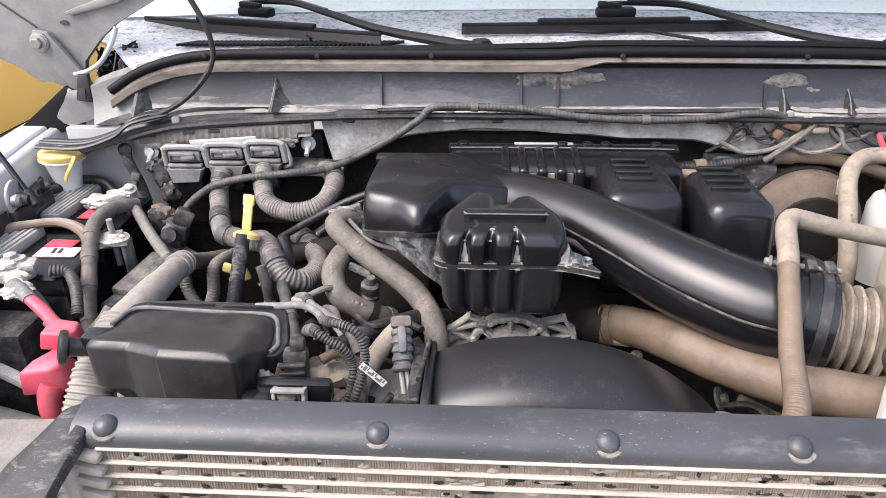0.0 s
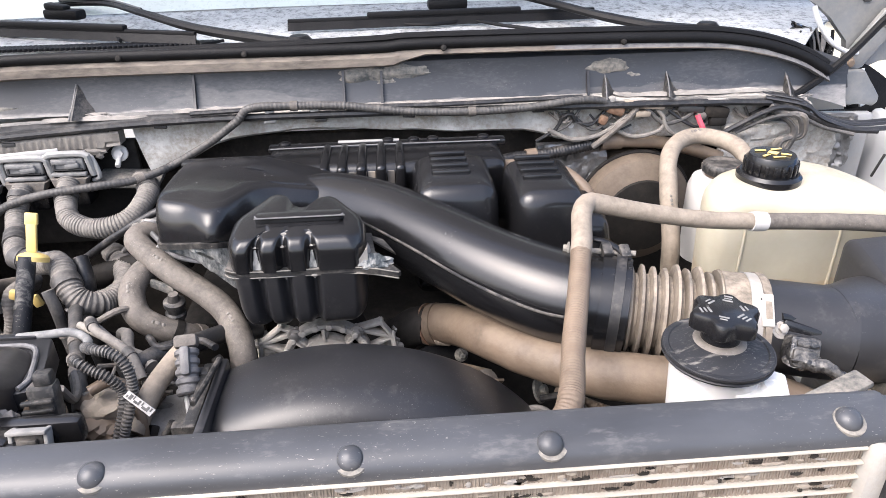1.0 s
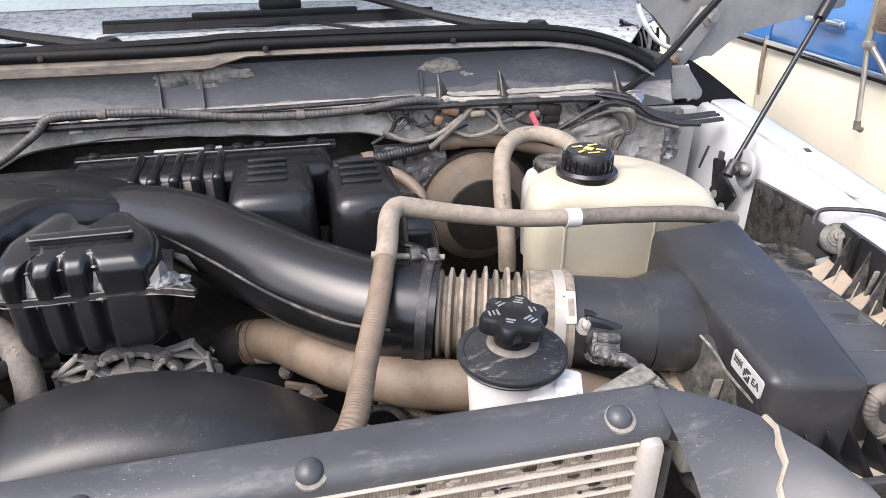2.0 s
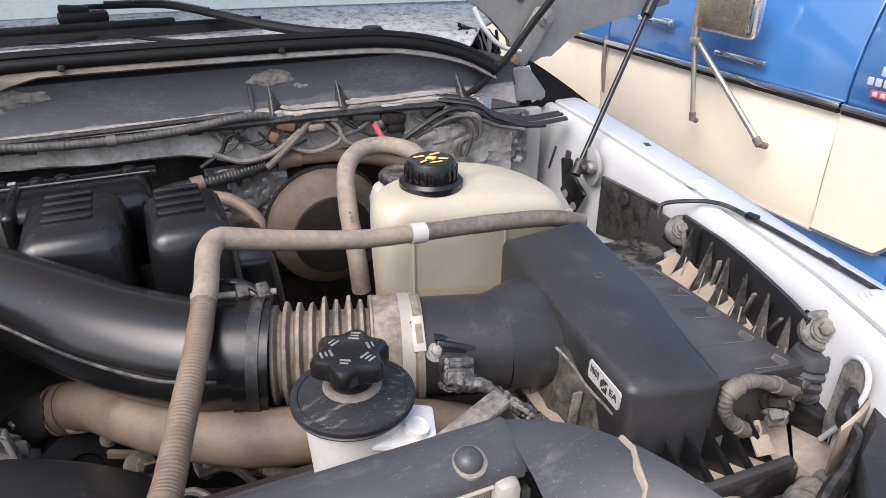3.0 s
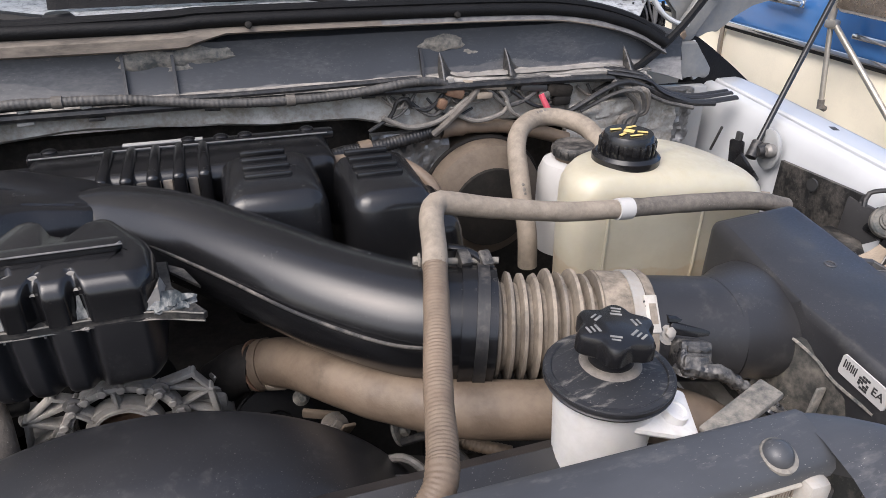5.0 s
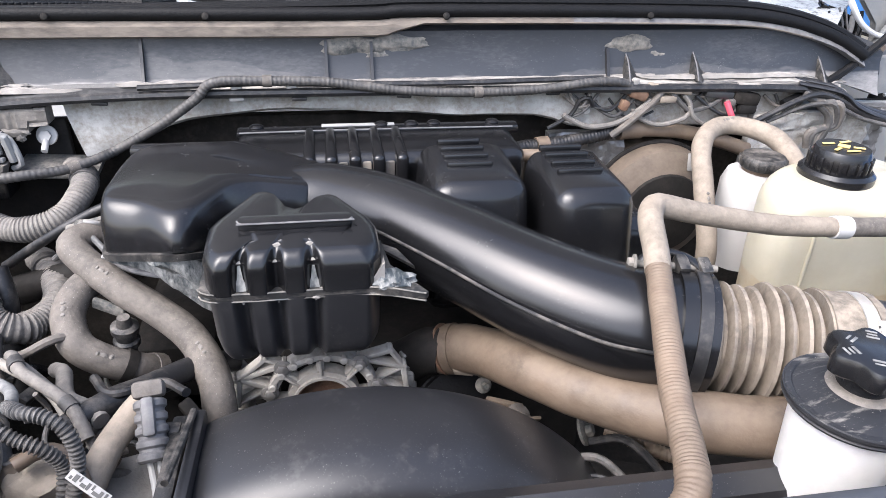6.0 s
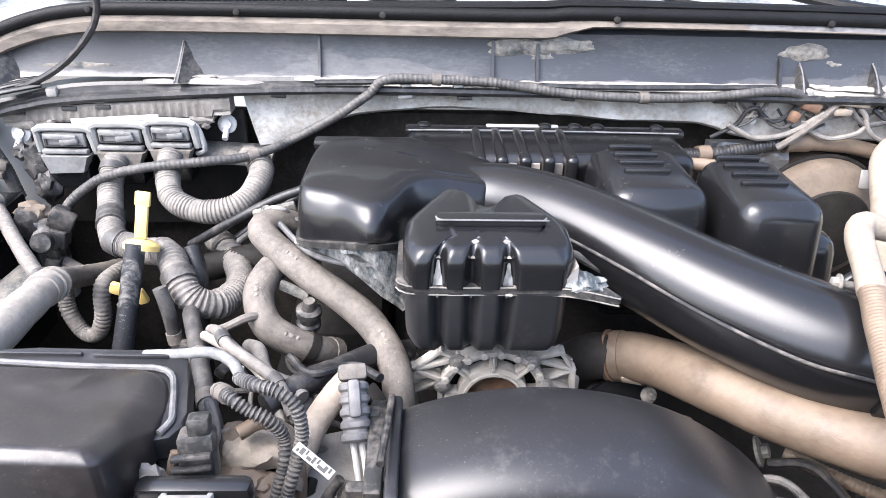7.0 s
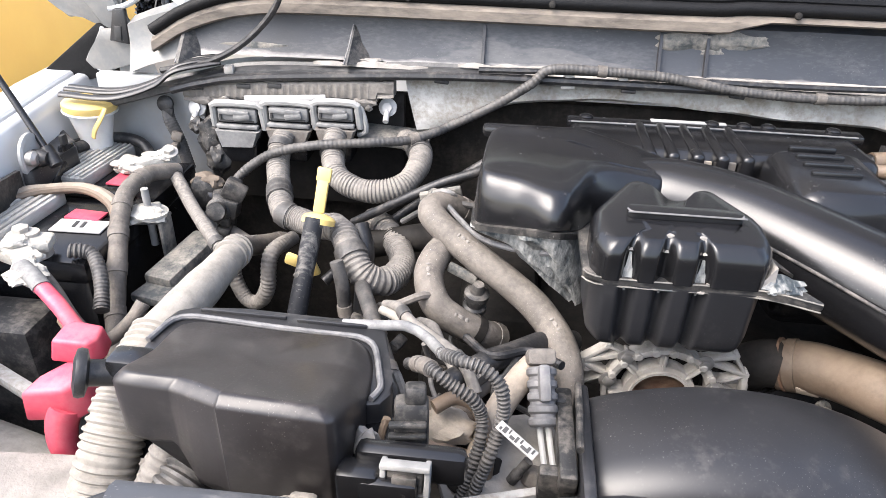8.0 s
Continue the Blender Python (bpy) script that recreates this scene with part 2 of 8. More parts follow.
LOWBOX = material("dust_greyed_box_plastic", (0.030, 0.030, 0.031), 0.42, even=0.03, spec=0.6, dust=0.45, wear=0.58, grain=300, bump=0.04, patch=18, speck=0.3, dust_colour=(0.17, 0.165, 0.155), flat_dust=0.1)
LIDTOP = material("dust_browned_lid_plastic", (0.024, 0.0212, 0.0208), 0.33, even=0.03, spec=0.5, dust=0.35, wear=0.64, grain=400, bump=0.03, patch=20, speck=0.35, dust_colour=(0.13, 0.115, 0.105))
WALLDUST = material("dust_streaked_housing_plastic", (0.035, 0.036, 0.034), 0.5, vary=0.3, dust=0.7, wear=0.56, grain=120, bump=0.4, patch=14, dust_colour=(0.22, 0.195, 0.165), flat_dust=0.2, speck=0.4)
STRIP = material("blue_grey_cover_plastic", (0.046, 0.048, 0.053), 0.40, even=0.03, dust=0.5, wear=0.70, grain=400, bump=0.03, patch=16, stretch=(0.5, 1.4, 1.0), speck=0.6, dust_colour=(0.22, 0.21, 0.20))
SCUFF = material("scuffed_grey_plastic", (0.020, 0.021, 0.024), 0.5, spec=0.28, dust=0.8, wear=0.67, grain=300, bump=0.06, patch=17, stretch=(0.5, 1.8, 1.0), speck=0.6, dust_colour=(0.33, 0.31, 0.28), flat_dust=0.1)
PALE = material("pale_dust_coated_hose", (0.21, 0.192, 0.166), 0.8, vary=0.15, dust=0.8, wear=0.48, grain=240, bump=0.35, patch=30, dust_colour=(0.30, 0.277, 0.242), speck=0.3, edge=0.4)
CHALK = material("pale_dry_dust", (0.25, 0.232, 0.21), 0.95, vary=0.25, grain=260, bump=0.5, patch=40)
BAND = material("dust_caked_rubber_strip", (0.095, 0.082, 0.07), 0.9, vary=0.35, grain=150, bump=0.4, patch=30, dust=0.65, wear=0.5, dust_colour=(0.235, 0.20, 0.162), stretch=(0.3, 1, 1), flat_dust=0.1)
# green-white base stands for the sky mirrored in the glass
GLASS = material("sky_glare_windscreen_glass", (0.70, 0.76, 0.70), 0.3, vary=0.06, grain=120, bump=0.02, patch=8, coat=0.25)
WIPER = material("wet_black_wiper_rubber", (0.006, 0.006, 0.0065), 0.55, vary=0.2, grain=300, bump=0.3, patch=30, spec=0.18)
CRUST = material("white_corrosion_crust", (0.44, 0.42, 0.375), 0.85, vary=0.25, grain=160, bump=0.7, patch=50, dust=0.6, wear=0.55, dust_colour=(0.30, 0.26, 0.19), depth=0.004)


# ---- mesh tools ----
WORLD = {}


def thing(name, base, label, category, group="", kind=""):
    ob = new(name)
    ob.empty_display_size = 0.02
    ob.location = base
    WORLD[ob.name] = Matrix.Translation(base)
    return tagged(ob, label, category, group, kind)


def finish(bm, sharp=38):
    bmesh.ops.recalc_face_normals(bm, faces=bm.faces)
    for f in bm.faces:
        f.smooth = True
    lim = radians(sharp)
    for e in bm.edges:
        if len(e.link_faces) == 2 and e.calc_face_angle(0) > lim:
            e.smooth = False
    return bm


def part(name, bm, mat, parent=None, label="", sharp=38):
    finish(bm, sharp)
    me = bpy.data.meshes.new(name)
    bm.to_mesh(me)
    bm.free()
    me.materials.append(mat)
    ob = new(name, me)
    if parent:
        ob.parent = parent
        ob.matrix_parent_inverse = WORLD[parent.name].inverted()
    WORLD[ob.name] = Matrix.Identity(4)
    if label:
        tagged(ob, label)
    return ob


def solo(name, bm, mat, label, category, group="", kind="", sharp=38):
    return tagged(part(name, bm, mat, None, "", sharp), label, category, group, kind)


def again(ob, m, parent):
    """Another part on the mesh of ob, moved by m."""
    o = new(ob.name.split(".")[0], ob.data)
    o.parent = parent
    o.matrix_parent_inverse = WORLD[parent.name].inverted()
    o.matrix_basis = m
    return o


def join(*bms):
    """One bmesh out of several."""
    out = bms[0]
    for b in bms[1:]:
        me = bpy.data.meshes.new("tmp")
        b.to_mesh(me)
        b.free()
        out.from_mesh(me)
        bpy.data.meshes.remove(me)
    return out


def moved(bm, m):
    bmesh.ops.transform(bm, matrix=m, verts=bm.verts)
    return bm


def box(size, centre=(0, 0, 0), bevel=0.0, taper=(1, 1), segs=2, turn=(0, 0, 0)):
    """A block with rounded edges; taper scales its top."""
    bm = bmesh.new()
    bmesh.ops.create_cube(bm, size=1)
    for v in bm.verts:
        k = taper if v.co.z > 0 else (1, 1)
        v.co = Vector((v.co.x * size[0] * k[0], v.co.y * size[1] * k[1], v.co.z * size[2]))
    if bevel:
        bmesh.ops.bevel(bm, geom=list(bm.edges), offset=bevel, segments=segs, profile=0.5, affect="EDGES", clamp_overlap=True)
    return moved(bm, pose(*centre, *turn))


def spline(pts, step=0.006):
    """Points along a smooth line through pts."""
    p = [Vector(q) for q in pts]
    p = [p[0] * 2 - p[1]] + p + [p[-1] * 2 - p[-2]]
    out = []
    for i in range(1, len(p) - 2):
        a, b, c, d = p[i - 1:i + 3]
        n = max(2, int((c - b).length / step))
        for k in range(n):
            t = k / n
            out.append(0.5 * ((2 * b) + (c - a) * t + (2 * a - 5 * b + 4 * c - d) * t * t + (3 * b - a - 3 * c + d) * t ** 3))
    return out + [p[-2]]


def skin(bm, rings, closed=True, cap=True):
    """Faces between loops of vertices."""
    loops = [[bm.verts.new(q) for q in r] for r in rings]
    n = len(loops[0])
    for a, b in zip(loops, loops[1:]):
        for i in range(n if closed else n - 1):
            bm.faces.new((a[i], a[(i + 1) % n], b[(i + 1) % n], b[i]))
    if cap and closed:
        bm.faces.new(loops[0][::-1])
        bm.faces.new(loops[-1])
    return bm


def tube(pts, r, seg=12, pitch=0.0, rib=0.0, step=0.006, cap=True, squash=1.0, ends=None):
    """A hose along a smooth line. pitch and rib: spacing and height of its corrugations; ends: its last radius."""
    line = spline(pts, pitch / 4 if pitch else step)
    rings, side, dist = [], None, 0.0
    total = sum((b - a).length for a, b in zip(line, line[1:]))
    for i, c in enumerate(line):
        d = (line[min(i + 1, len(line) - 1)] - line[max(i - 1, 0)]).normalized()
        if side is None:
            side = d.cross(Vector((0, 0, 1)))
            if side.length < 0.05:
                side = d.cross(Vector((0, 1, 0)))
        side = (side - d * side.dot(d)).normalized()
        up = side.cross(d)
        if i:
            dist += (c - line[i - 1]).length
        rr = r if ends is None else r + (ends - r) * dist / total
        if rr < 0.03:
            rr *= 1 + 0.05 * noise.noise(c * 42)
        if pitch:
            rr += rib * (0, 1, 1, 0)[i % 4] * (0.65 + 0.7 * noise.noise(c * 70))
        rings.append([c + side * rr * math.cos(a) + up * rr * squash * math.sin(a) for a in (2 * math.pi * k / seg for k in range(seg))])
    return skin(bmesh.new(), rings, cap=cap)


def lathe(profile, seg=28, m=None):
    """A turned body: (radius, height) pairs round z."""
    rings = [[Vector((max(r, 1e-4) * math.cos(a), max(r, 1e-4) * math.sin(a), z)) for a in (2 * math.pi * k / seg for k in range(seg))] for r, z in profile]
    bm = skin(bmesh.new(), rings)
    return moved(bm, m) if m else bm


def rod(a, b, r, seg=10, r2=None):
    """A straight round bar."""
    a, b = Vector(a), Vector(b)
    m = Matrix.Translation(a) @ (b - a).to_track_quat("Z", "Y").to_matrix().to_4x4()
    return lathe([(r, 0), (r if r2 is None else r2, (b - a).length)], seg, m)


def slab(outline, z0, z1, bevel=0.0, segs=2, top=1.0):
    """A plan outline raised from z0 to z1; top scales the upper loop about its middle."""
    bm = bmesh.new()
    c = Vector((sum(q[0] for q in outline) / len(outline), sum(q[1] for q in outline) / len(outline), 0))
    lo = [Vector((q[0], q[1], z0)) for q in outline]
    hi = [Vector((c.x + (q[0] - c.x) * top, c.y + (q[1] - c.y) * top, z1)) for q in outline]
    skin(bm, [lo, hi])
    if bevel:
        bmesh.ops.bevel(bm, geom=list(bm.edges), offset=bevel, segments=segs, profile=0.5, affect="EDGES", clamp_overlap=True)
    return bm


def hexbolt(centre, r, h, turn=(0, 0, 0)):
    """A flanged hexagon bolt head."""
    a = lathe([(r * 1.5, 0), (r * 1.5, h * 0.25), (r * 1.2, h * 0.35)], 18)
    b = lathe([(r, h * 0.3), (r, h * 0.9), (r * 0.8, h)], 6)
    return moved(join(a, b), pose(*centre, *turn))


def lump(centre, size, seed, rough=0.55):
    """A ragged clump: a ball pushed in and out by noise."""
    bm = bmesh.new()
    bmesh.ops.create_icosphere(bm, subdivisions=3, radius=1.0)
    for v in bm.verts:
        q = v.co.copy()
        v.co = q * (1 + rough * noise.noise(q * 1.7 + Vector((seed, 0, 0))) + rough * 0.5 * noise.noise(q * 4.1 + Vector((0, seed, 0))))
        v.co = Vector((v.co.x * size[0] + centre[0], v.co.y * size[1] + centre[1], v.co.z * size[2] + centre[2]))
    return bm


# ---- surroundings ----
g = bmesh.new()
bmesh.ops.create_grid(g, x_segments=60, y_segments=60, size=400)
for v in g.verts:
    v.co.z = 0.01 * noise.noise(v.co * 0.7)
solo("ground", g, TARMAC, "packed dirt and gravel yard under an overcast sky", "ground", kind="structure")

MID = 0.215  # the truck's middle in x


def both(x):
    """The mirror place of x on the truck's other side."""
    return 2 * MID - x


# ---- truck body ----
body = thing("truck_body", (MID, 1.2, 0.0), "white-silver pickup truck body round a dusty open engine bay", "truck")


def fender(side):
    """The wing: inner wall, rounded lip, flat top ledge and rolled outer skin, along y."""
    rings = []
    for y, xi, xo in ((-0.35, 0.90, 1.02), (0.0, 0.915, 1.03), (0.25, 0.93, 1.04), (0.42, 0.952, 1.058), (0.50, 0.982, 1.073), (0.57, 1.006, 1.086), (0.66, 1.028, 1.104), (0.78, 1.050, 1.130), (0.92, 1.073, 1.157), (1.05, 1.094, 1.180), (1.19, 1.116, 1.205), (1.5, 1.15, 1.23)):
        zt = 1.195 + 0.004 * (y - 0.8)
        sec = [(xi - 0.022, 0.55), (xi - 0.020, 1.10), (xi - 0.006, zt - 0.024), (xi, zt - 0.006), (xi + 0.005, zt - 0.002), (xi + 0.016, zt - 0.001), (xi + 0.0185, zt - 0.003), (xi + 0.0195, zt - 0.016), (xi + 0.0225, zt - 0.016), (xi + 0.0235, zt - 0.001), (xi + 0.027, zt + 0.002), (xo - 0.02, zt + 0.002),
               (xo - 0.008, zt - 0.001), (xo, zt - 0.008), (xo + 0.02, zt - 0.05), (xo + 0.03, zt - 0.3), (xo + 0.02, 0.5)]
        rings.append([Vector((x if side > 0 else both(x), y, z)) for x, z in sec])
    return skin(bmesh.new(), rings, closed=False)


part("fender", fender(1), PAINT, body, "white-silver wing with a flat bolted top ledge")
part("fender", fender(-1), PAINT, body, "white-silver wing with a flat bolted top ledge")
for y, x in ((0.812, 1.091), (0.507, 1.035)):
    for xx in (x, both(x)):
        part("fender_bolt", join(lathe([(0.018, 0), (0.018, 0.0015), (0.0135, 0.0022), (0.013, 0.004)], 24, pose(xx, y, 1.1955)), lathe([(0.0095, 0.002), (0.009, 0.006), (0.006, 0.007)], 20, pose(xx, y, 1.196))), PAINT, body)
for x, y in ((1.135, 0.975), (1.058, 0.579)):
    for xx, q in ((x, 1), (both(x), -1)):
        part("fender_slot", box((0.010, 0.018, 0.003), (xx, y, 1.1965), 0.001, turn=(0, 0, -20 * q)), INK, body)
for s in (1, -1):
    def sx(x):
        return x if s > 0 else both(x)
    rows = []
    for dx in (0.0, 0.006):
        rows.append([Vector((sx(1.040 + 0.16 * (y - 0.85) + dx), y, z)) for y, z in ((0.985, 1.152), (0.985, 1.052), (0.838, 1.092), (0.825, 1.140), (0.820, 1.170))])
    part("splash_panel", skin(bmesh.new(), rows), DUSTY, body, "black dusty splash panel in the inner wall")
    part("panel_hole", lathe([(0.009, 0), (0.009, 0.003), (0.007, 0.003)], 18, pose(sx(1.041), 0.90, 1.150, 0, -90 * s, 0)), INK, body)
    part("wall_slot", box((0.006, 0.012, 0.026), (sx(1.056), 1.073, 1.155), 0.002), INK, body)
    part("wall_seam", box((0.004, 0.004, 0.05), (sx(1.066), 1.135, 1.135), 0.0015, turn=(20, 0, 0)), INK, body)
    part("wall_bracket", join(box((0.008, 0.055, 0.05), (sx(1.052), 1.045, 1.105), 0.006, turn=(30, 0, 0)), box((0.008, 0.03, 0.05), (sx(1.055), 1.070, 1.13), 0.004, turn=(-10, 0, 0))), BLACK, body, "black bracket on the inner wall")
    for y, z in ((1.058, 1.098), (1.032, 1.085)):
        part("bracket_hole", lathe([(0.007, 0), (0.007, 0.002)], 14, pose(sx(1.0465), y, z, 0, -90 * s, 0)), HINGE, body)

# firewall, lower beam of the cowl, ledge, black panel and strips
# brown grime, with the black shadow under the beam put into its tone
part("firewall", box((1.75, 0.02, 0.70), (MID, 1.245, 0.85), 0.003), GRIME, body, "grimy bulkhead behind the engine, the bay's shade in its dark tone")
beam = []
for i in range(41):
    x = -0.178 + 1.068 * i / 40
    low = 1.206 + 0.016 * math.exp(-((x - 0.13) / 0.16) ** 2) - 0.045 / (1 + math.exp((x + 0.075) / 0.02)) + 0.003 * noise.noise(Vector((x * 16, 2, 0))) - 0.022 / (1 + math.exp((0.5 - x) / 0.015))
    sag = low - 1.202
    swell = 0.006 * noise.noise(Vector((x * 7, 5, 1)))
    beam.append([Vector((x + (0.26 * (1.25 - z) if i == 0 else 0.0), y, z)) for y, z in ((1.335, 1.25), (1.203, 1.246), (1.198, 1.242), (1.191 + swell, 1.232 + sag * 0.3), (1.187 + swell, 1.216 + sag * 0.7), (1.186 + swell, 1.206 + sag), (1.19, 1.202 + sag), (1.21, 1.199 + sag), (1.335, 1.195 + sag))])
part("cowl_beam", skin(bmesh.new(), beam, cap=True), BEAM, body, "dirty silver-painted beam under the cowl")
part("cowl_side", box((0.16, 0.02, 0.32), (-0.555, 1.20, 1.06), 0.004), SILVER, body)
part("cowl_side", box((0.22, 0.02, 0.22), (0.965, 1.21, 1.10), 0.004, turn=(0, 0, -6)), SILVER, body)
ledge = []
for i in range(49):
    x = -0.63 + 1.57 * i / 48
    e = max(0.0, min(0.62, (-0.42 - x) / 0.28), (x - 0.86) / 0.27)
    drop, fwd = -0.055 * e - 0.017 * (max(0.0, -0.05 - x) / 0.4) ** 1.5, -0.03 * e
    ledge.append([Vector((x, y + fwd, z + drop + 0.002 * noise.noise(Vector((x * 14, y * 40, 1))))) for y, z in ((1.22, 1.262), (1.190, 1.262), (1.186, 1.258), (1.178, 1.2585), (1.170, 1.255), (1.169, 1.246), (1.176, 1.243), (1.21, 1.246))])
part("cowl_ledge", skin(bmesh.new(), ledge[:20]), LOWBOX, body, "dark grey plastic ledge below the cowl")
part("cowl_ledge", skin(bmesh.new(), ledge[19:]), CLEDGE, body, "black dust-streaked plastic ledge below the cowl")
part("ledge_seal", tube([(-0.50, 1.150, 1.214), (-0.43, 1.163, 1.229), (-0.30, 1.166, 1.240), (-0.08, 1.166, 1.251), (0.2, 1.166, 1.252), (0.8, 1.166, 1.247), (0.87, 1.163, 1.240), (0.93, 1.150, 1.225)], 0.006, 8, step=0.03), RUBBER, body)
panel = []
for i in range(49):
    x = -0.58 + 1.60 * i / 48
    e = max(0.0, (-0.42 - x) / 0.16, (x - 0.82) / 0.2)
    d = -0.035 * e * e
    panel.append([Vector((x, y, z + d + 0.0016 * noise.noise(Vector((x * 9, z * 40, 0))))) for y, z in ((1.225, 1.255), (1.190, 1.258), (1.196, 1.268), (1.205, 1.29), (1.208, 1.305), (1.209, 1.322), (1.235, 1.330))])
part("panel_end", skin(bmesh.new(), panel[:4]), HINGE, body, "dusty grey sheet at the cowl's end")
part("cowl_panel", skin(bmesh.new(), panel[3:]), COWL, body, "black plastic cowl panel with dust streaks")
for i, x in enumerate((-0.36, -0.21, -0.12, 0.05, 0.13, 0.27, 0.36, 0.48, 0.59, 0.68, 0.80)):
    part("ledge_clip", box((0.020, 0.006, 0.005), (x, 1.1675, 1.2435 + 0.001 * (i % 2) - 0.017 * (max(0.0, -0.05 - x) / 0.4) ** 1.5), 0.0015, turn=(0, 4 * (i % 3) - 4, 0)), RUBBER if i % 3 else FRAME, body)
for x in (-0.36, -0.17, 0.02, 0.33, 0.62):
    part("trim_pin", lathe([(0.005, 0), (0.004, 0.0025), (0.001, 0.0035)], 12, pose(x, 1.1945, 1.344, 70, 0, 0)), NEARBLACK, body)
for x in (-0.067, 0.168, 0.229, 0.567):
    top_z = 1.318 if x < 0.5 else 1.300
    part("cowl_rib", skin(bmesh.new(), [[Vector((x + dx, y, z)) for y, z in ((1.210, 1.256), (1.178, 1.257), (1.186, 1.264), (1.197, 1.290), (1.208, top_z))] for dx in (-0.002, 0.002)]), COVER, body)
    part("rib_dust", box((0.008, 0.005, 0.004), (x + 0.004, 1.182, 1.2605), 0.0015), CHALK, body)
for x, z, w, h, k in ((0.205, 1.303, 0.048, 0.013, 1.3), (0.262, 1.306, 0.040, 0.010, 4.1), (0.235, 1.285, 0.030, 0.012, 6.6), (0.600, 1.303, 0.034, 0.012, 2.7), (0.645, 1.283, 0.022, 0.010, 8.2), (-0.395, 1.268, 0.060, 0.007, 5.2)):
    part("dust_patch", lump((x, 1.2073 if z > 1.28 else 1.1995, z), (w, 0.0035, h), k, 0.45), CAKED, body, "pale smear of dust on the cowl panel")
for x, dz, top_z in ((-0.488, -0.010, 1.312), (-0.248, 0.0, 1.303), (0.597, 0.0, 1.289), (0.701, 0.0, 1.290), (0.908, -0.012, 1.294)):
    def leaf(dx, lean, depth, zt):
        return [Vector((x + dx, 1.207, zt + dz)), Vector((x + dx - lean, 1.208 - depth, 1.2585 + dz)), Vector((x + dx - lean, 1.208, 1.256 + dz))]
    part("cowl_gusset", skin(bmesh.new(), [leaf(-0.0015, 0.006, 0.046, top_z), leaf(0.0025, 0.004, 0.046, top_z), leaf(0.012, 0.0, 0.030, top_z - 0.016), leaf(0.034, 0.0, 0.012, 1.270)]), DUSTY, body, "black triangular web on the cowl panel", sharp=20)
    part("gusset_edge", tube([(x - 0.006, 1.1625, 1.2595 + dz), (x - 0.003, 1.184, 1.279 + dz), (x, 1.207, top_z + 0.001 + dz)], 0.0011, 6), FADEDLIT, body)
    part("gusset_dust", lump((x + 0.020, 1.188, 1.2600 + dz), (0.020, 0.010, 0.004), 40 * x, 0.7), CHALK, body, "pale dust caught beside the web")


def along_cowl(y, z, r, x0=-0.535, x1=0.975, fall=0.06, back=0.0):
    """A strip that follows the cowl and drops at both ends."""
    return [(x0, y - 0.012, z - fall), (x0 + 0.06, y - 0.004, z - fall * 0.45), (x0 + 0.15, y, z - fall * 0.08), (x0 + 0.3, y, z), (0.2, y, z), (0.30, y, z + 0.004), (x1 - 0.3, y, z + 0.002),
            (x1 - 0.16, y, z - fall * 0.1), (x1 - 0.06, y - 0.004, z - fall * 0.5), (x1, y - 0.012, z - fall)]


band = []
for q in spline(along_cowl(1.199, 1.327, 0), 0.02):
    low = -0.011 + 0.012 * min(1.0, max(0.0, (q.x - 0.25) / 0.05))
    band.append([q + Vector((0, dy, dz)) for dy, dz in ((0, low), (-0.005, low + 0.003), (-0.004, 0.004), (0.002, 0.010), (0.012, 0.010), (0.012, low))])
split = next(i for i, r in enumerate(band) if r[0].x > 0.50)
part("cowl_strip", skin(bmesh.new(), band[:split + 1]), BAND, body, "sandy dust-caked rubber strip along the cowl")
part("cowl_strip", skin(bmesh.new(), band[split:]), FADEDLIT, body, "dull grey rubber strip along the cowl")
part("strip_edge", tube([r[1] for r in band[split:-4:3]], 0.0012, 6), BAND, body)
part("cowl_seal", join(tube(along_cowl(1.204, 1.3455, 0), 0.0085, 10, step=0.02), tube([(x, y, z - 0.011 * min(1.0, max(0.0, -x / 0.3))) for x, y, z in along_cowl(1.213, 1.356, 0)], 0.0065, 8, step=0.02)), WIPER, body, "black rubber bonnet seal along the cowl")
top = []
for i in range(57):
    x = -0.73 + 1.89 * i / 56
    e = abs(x - MID)
    row = []
    for y, z in ((1.215, 1.335), (1.235, 1.338), (1.27, 1.337), (1.34, 1.334), (1.46, 1.338), (1.62, 1.362)):
        yy = max(y - 0.08 * e * e, 1.20 + 1.1 * max(0.0, e - 0.70))
        row.append(Vector((x, yy, z - 0.06 * min(1.0, e / 0.76) ** 8 * max(0.0, 1 - (yy - 1.18) / 0.1))))
    top.append(row)
part("cowl_top", skin(bmesh.new(), top, closed=False), WET, body, "wet dark plastic cowl top beneath the windscreen, sky glare painted pale")
for i in range(46):
    x = -0.44 + 0.0085 * i
    q = box((0.0042, 0.052, 0.005), (x, 1.325, 1.339), 0.001, turn=(-2, 0, -35))
    if i == 0:
        slat0 = part("cowl_grille_slat", q, WIPER, body)
    else:
        q.free()
        again(slat0, Matrix.Translation((0.0085 * i, 0, 0)), body)
glass = []
for i in range(25):
    x = -0.75 + 1.94 * i / 24
    e = (x - MID) / 0.97
    glass.append([Vector((x, 1.585 + 0.9 * k - 0.12 * e * e, 1.358 + 0.62 * k)) for k in (0, 0.25, 0.5, 1.0)])
part("windscreen", skin(bmesh.new(), glass, closed=False), GLASS, body, "wet windscreen with the white sky's glare painted on")
part("cab", join(box((1.9, 1.4, 0.06), (MID, 3.0, 2.02), 0.02), box((1.9, 1.6, 1.1), (MID, 2.9, 0.9), 0.05)), PAINT, body)

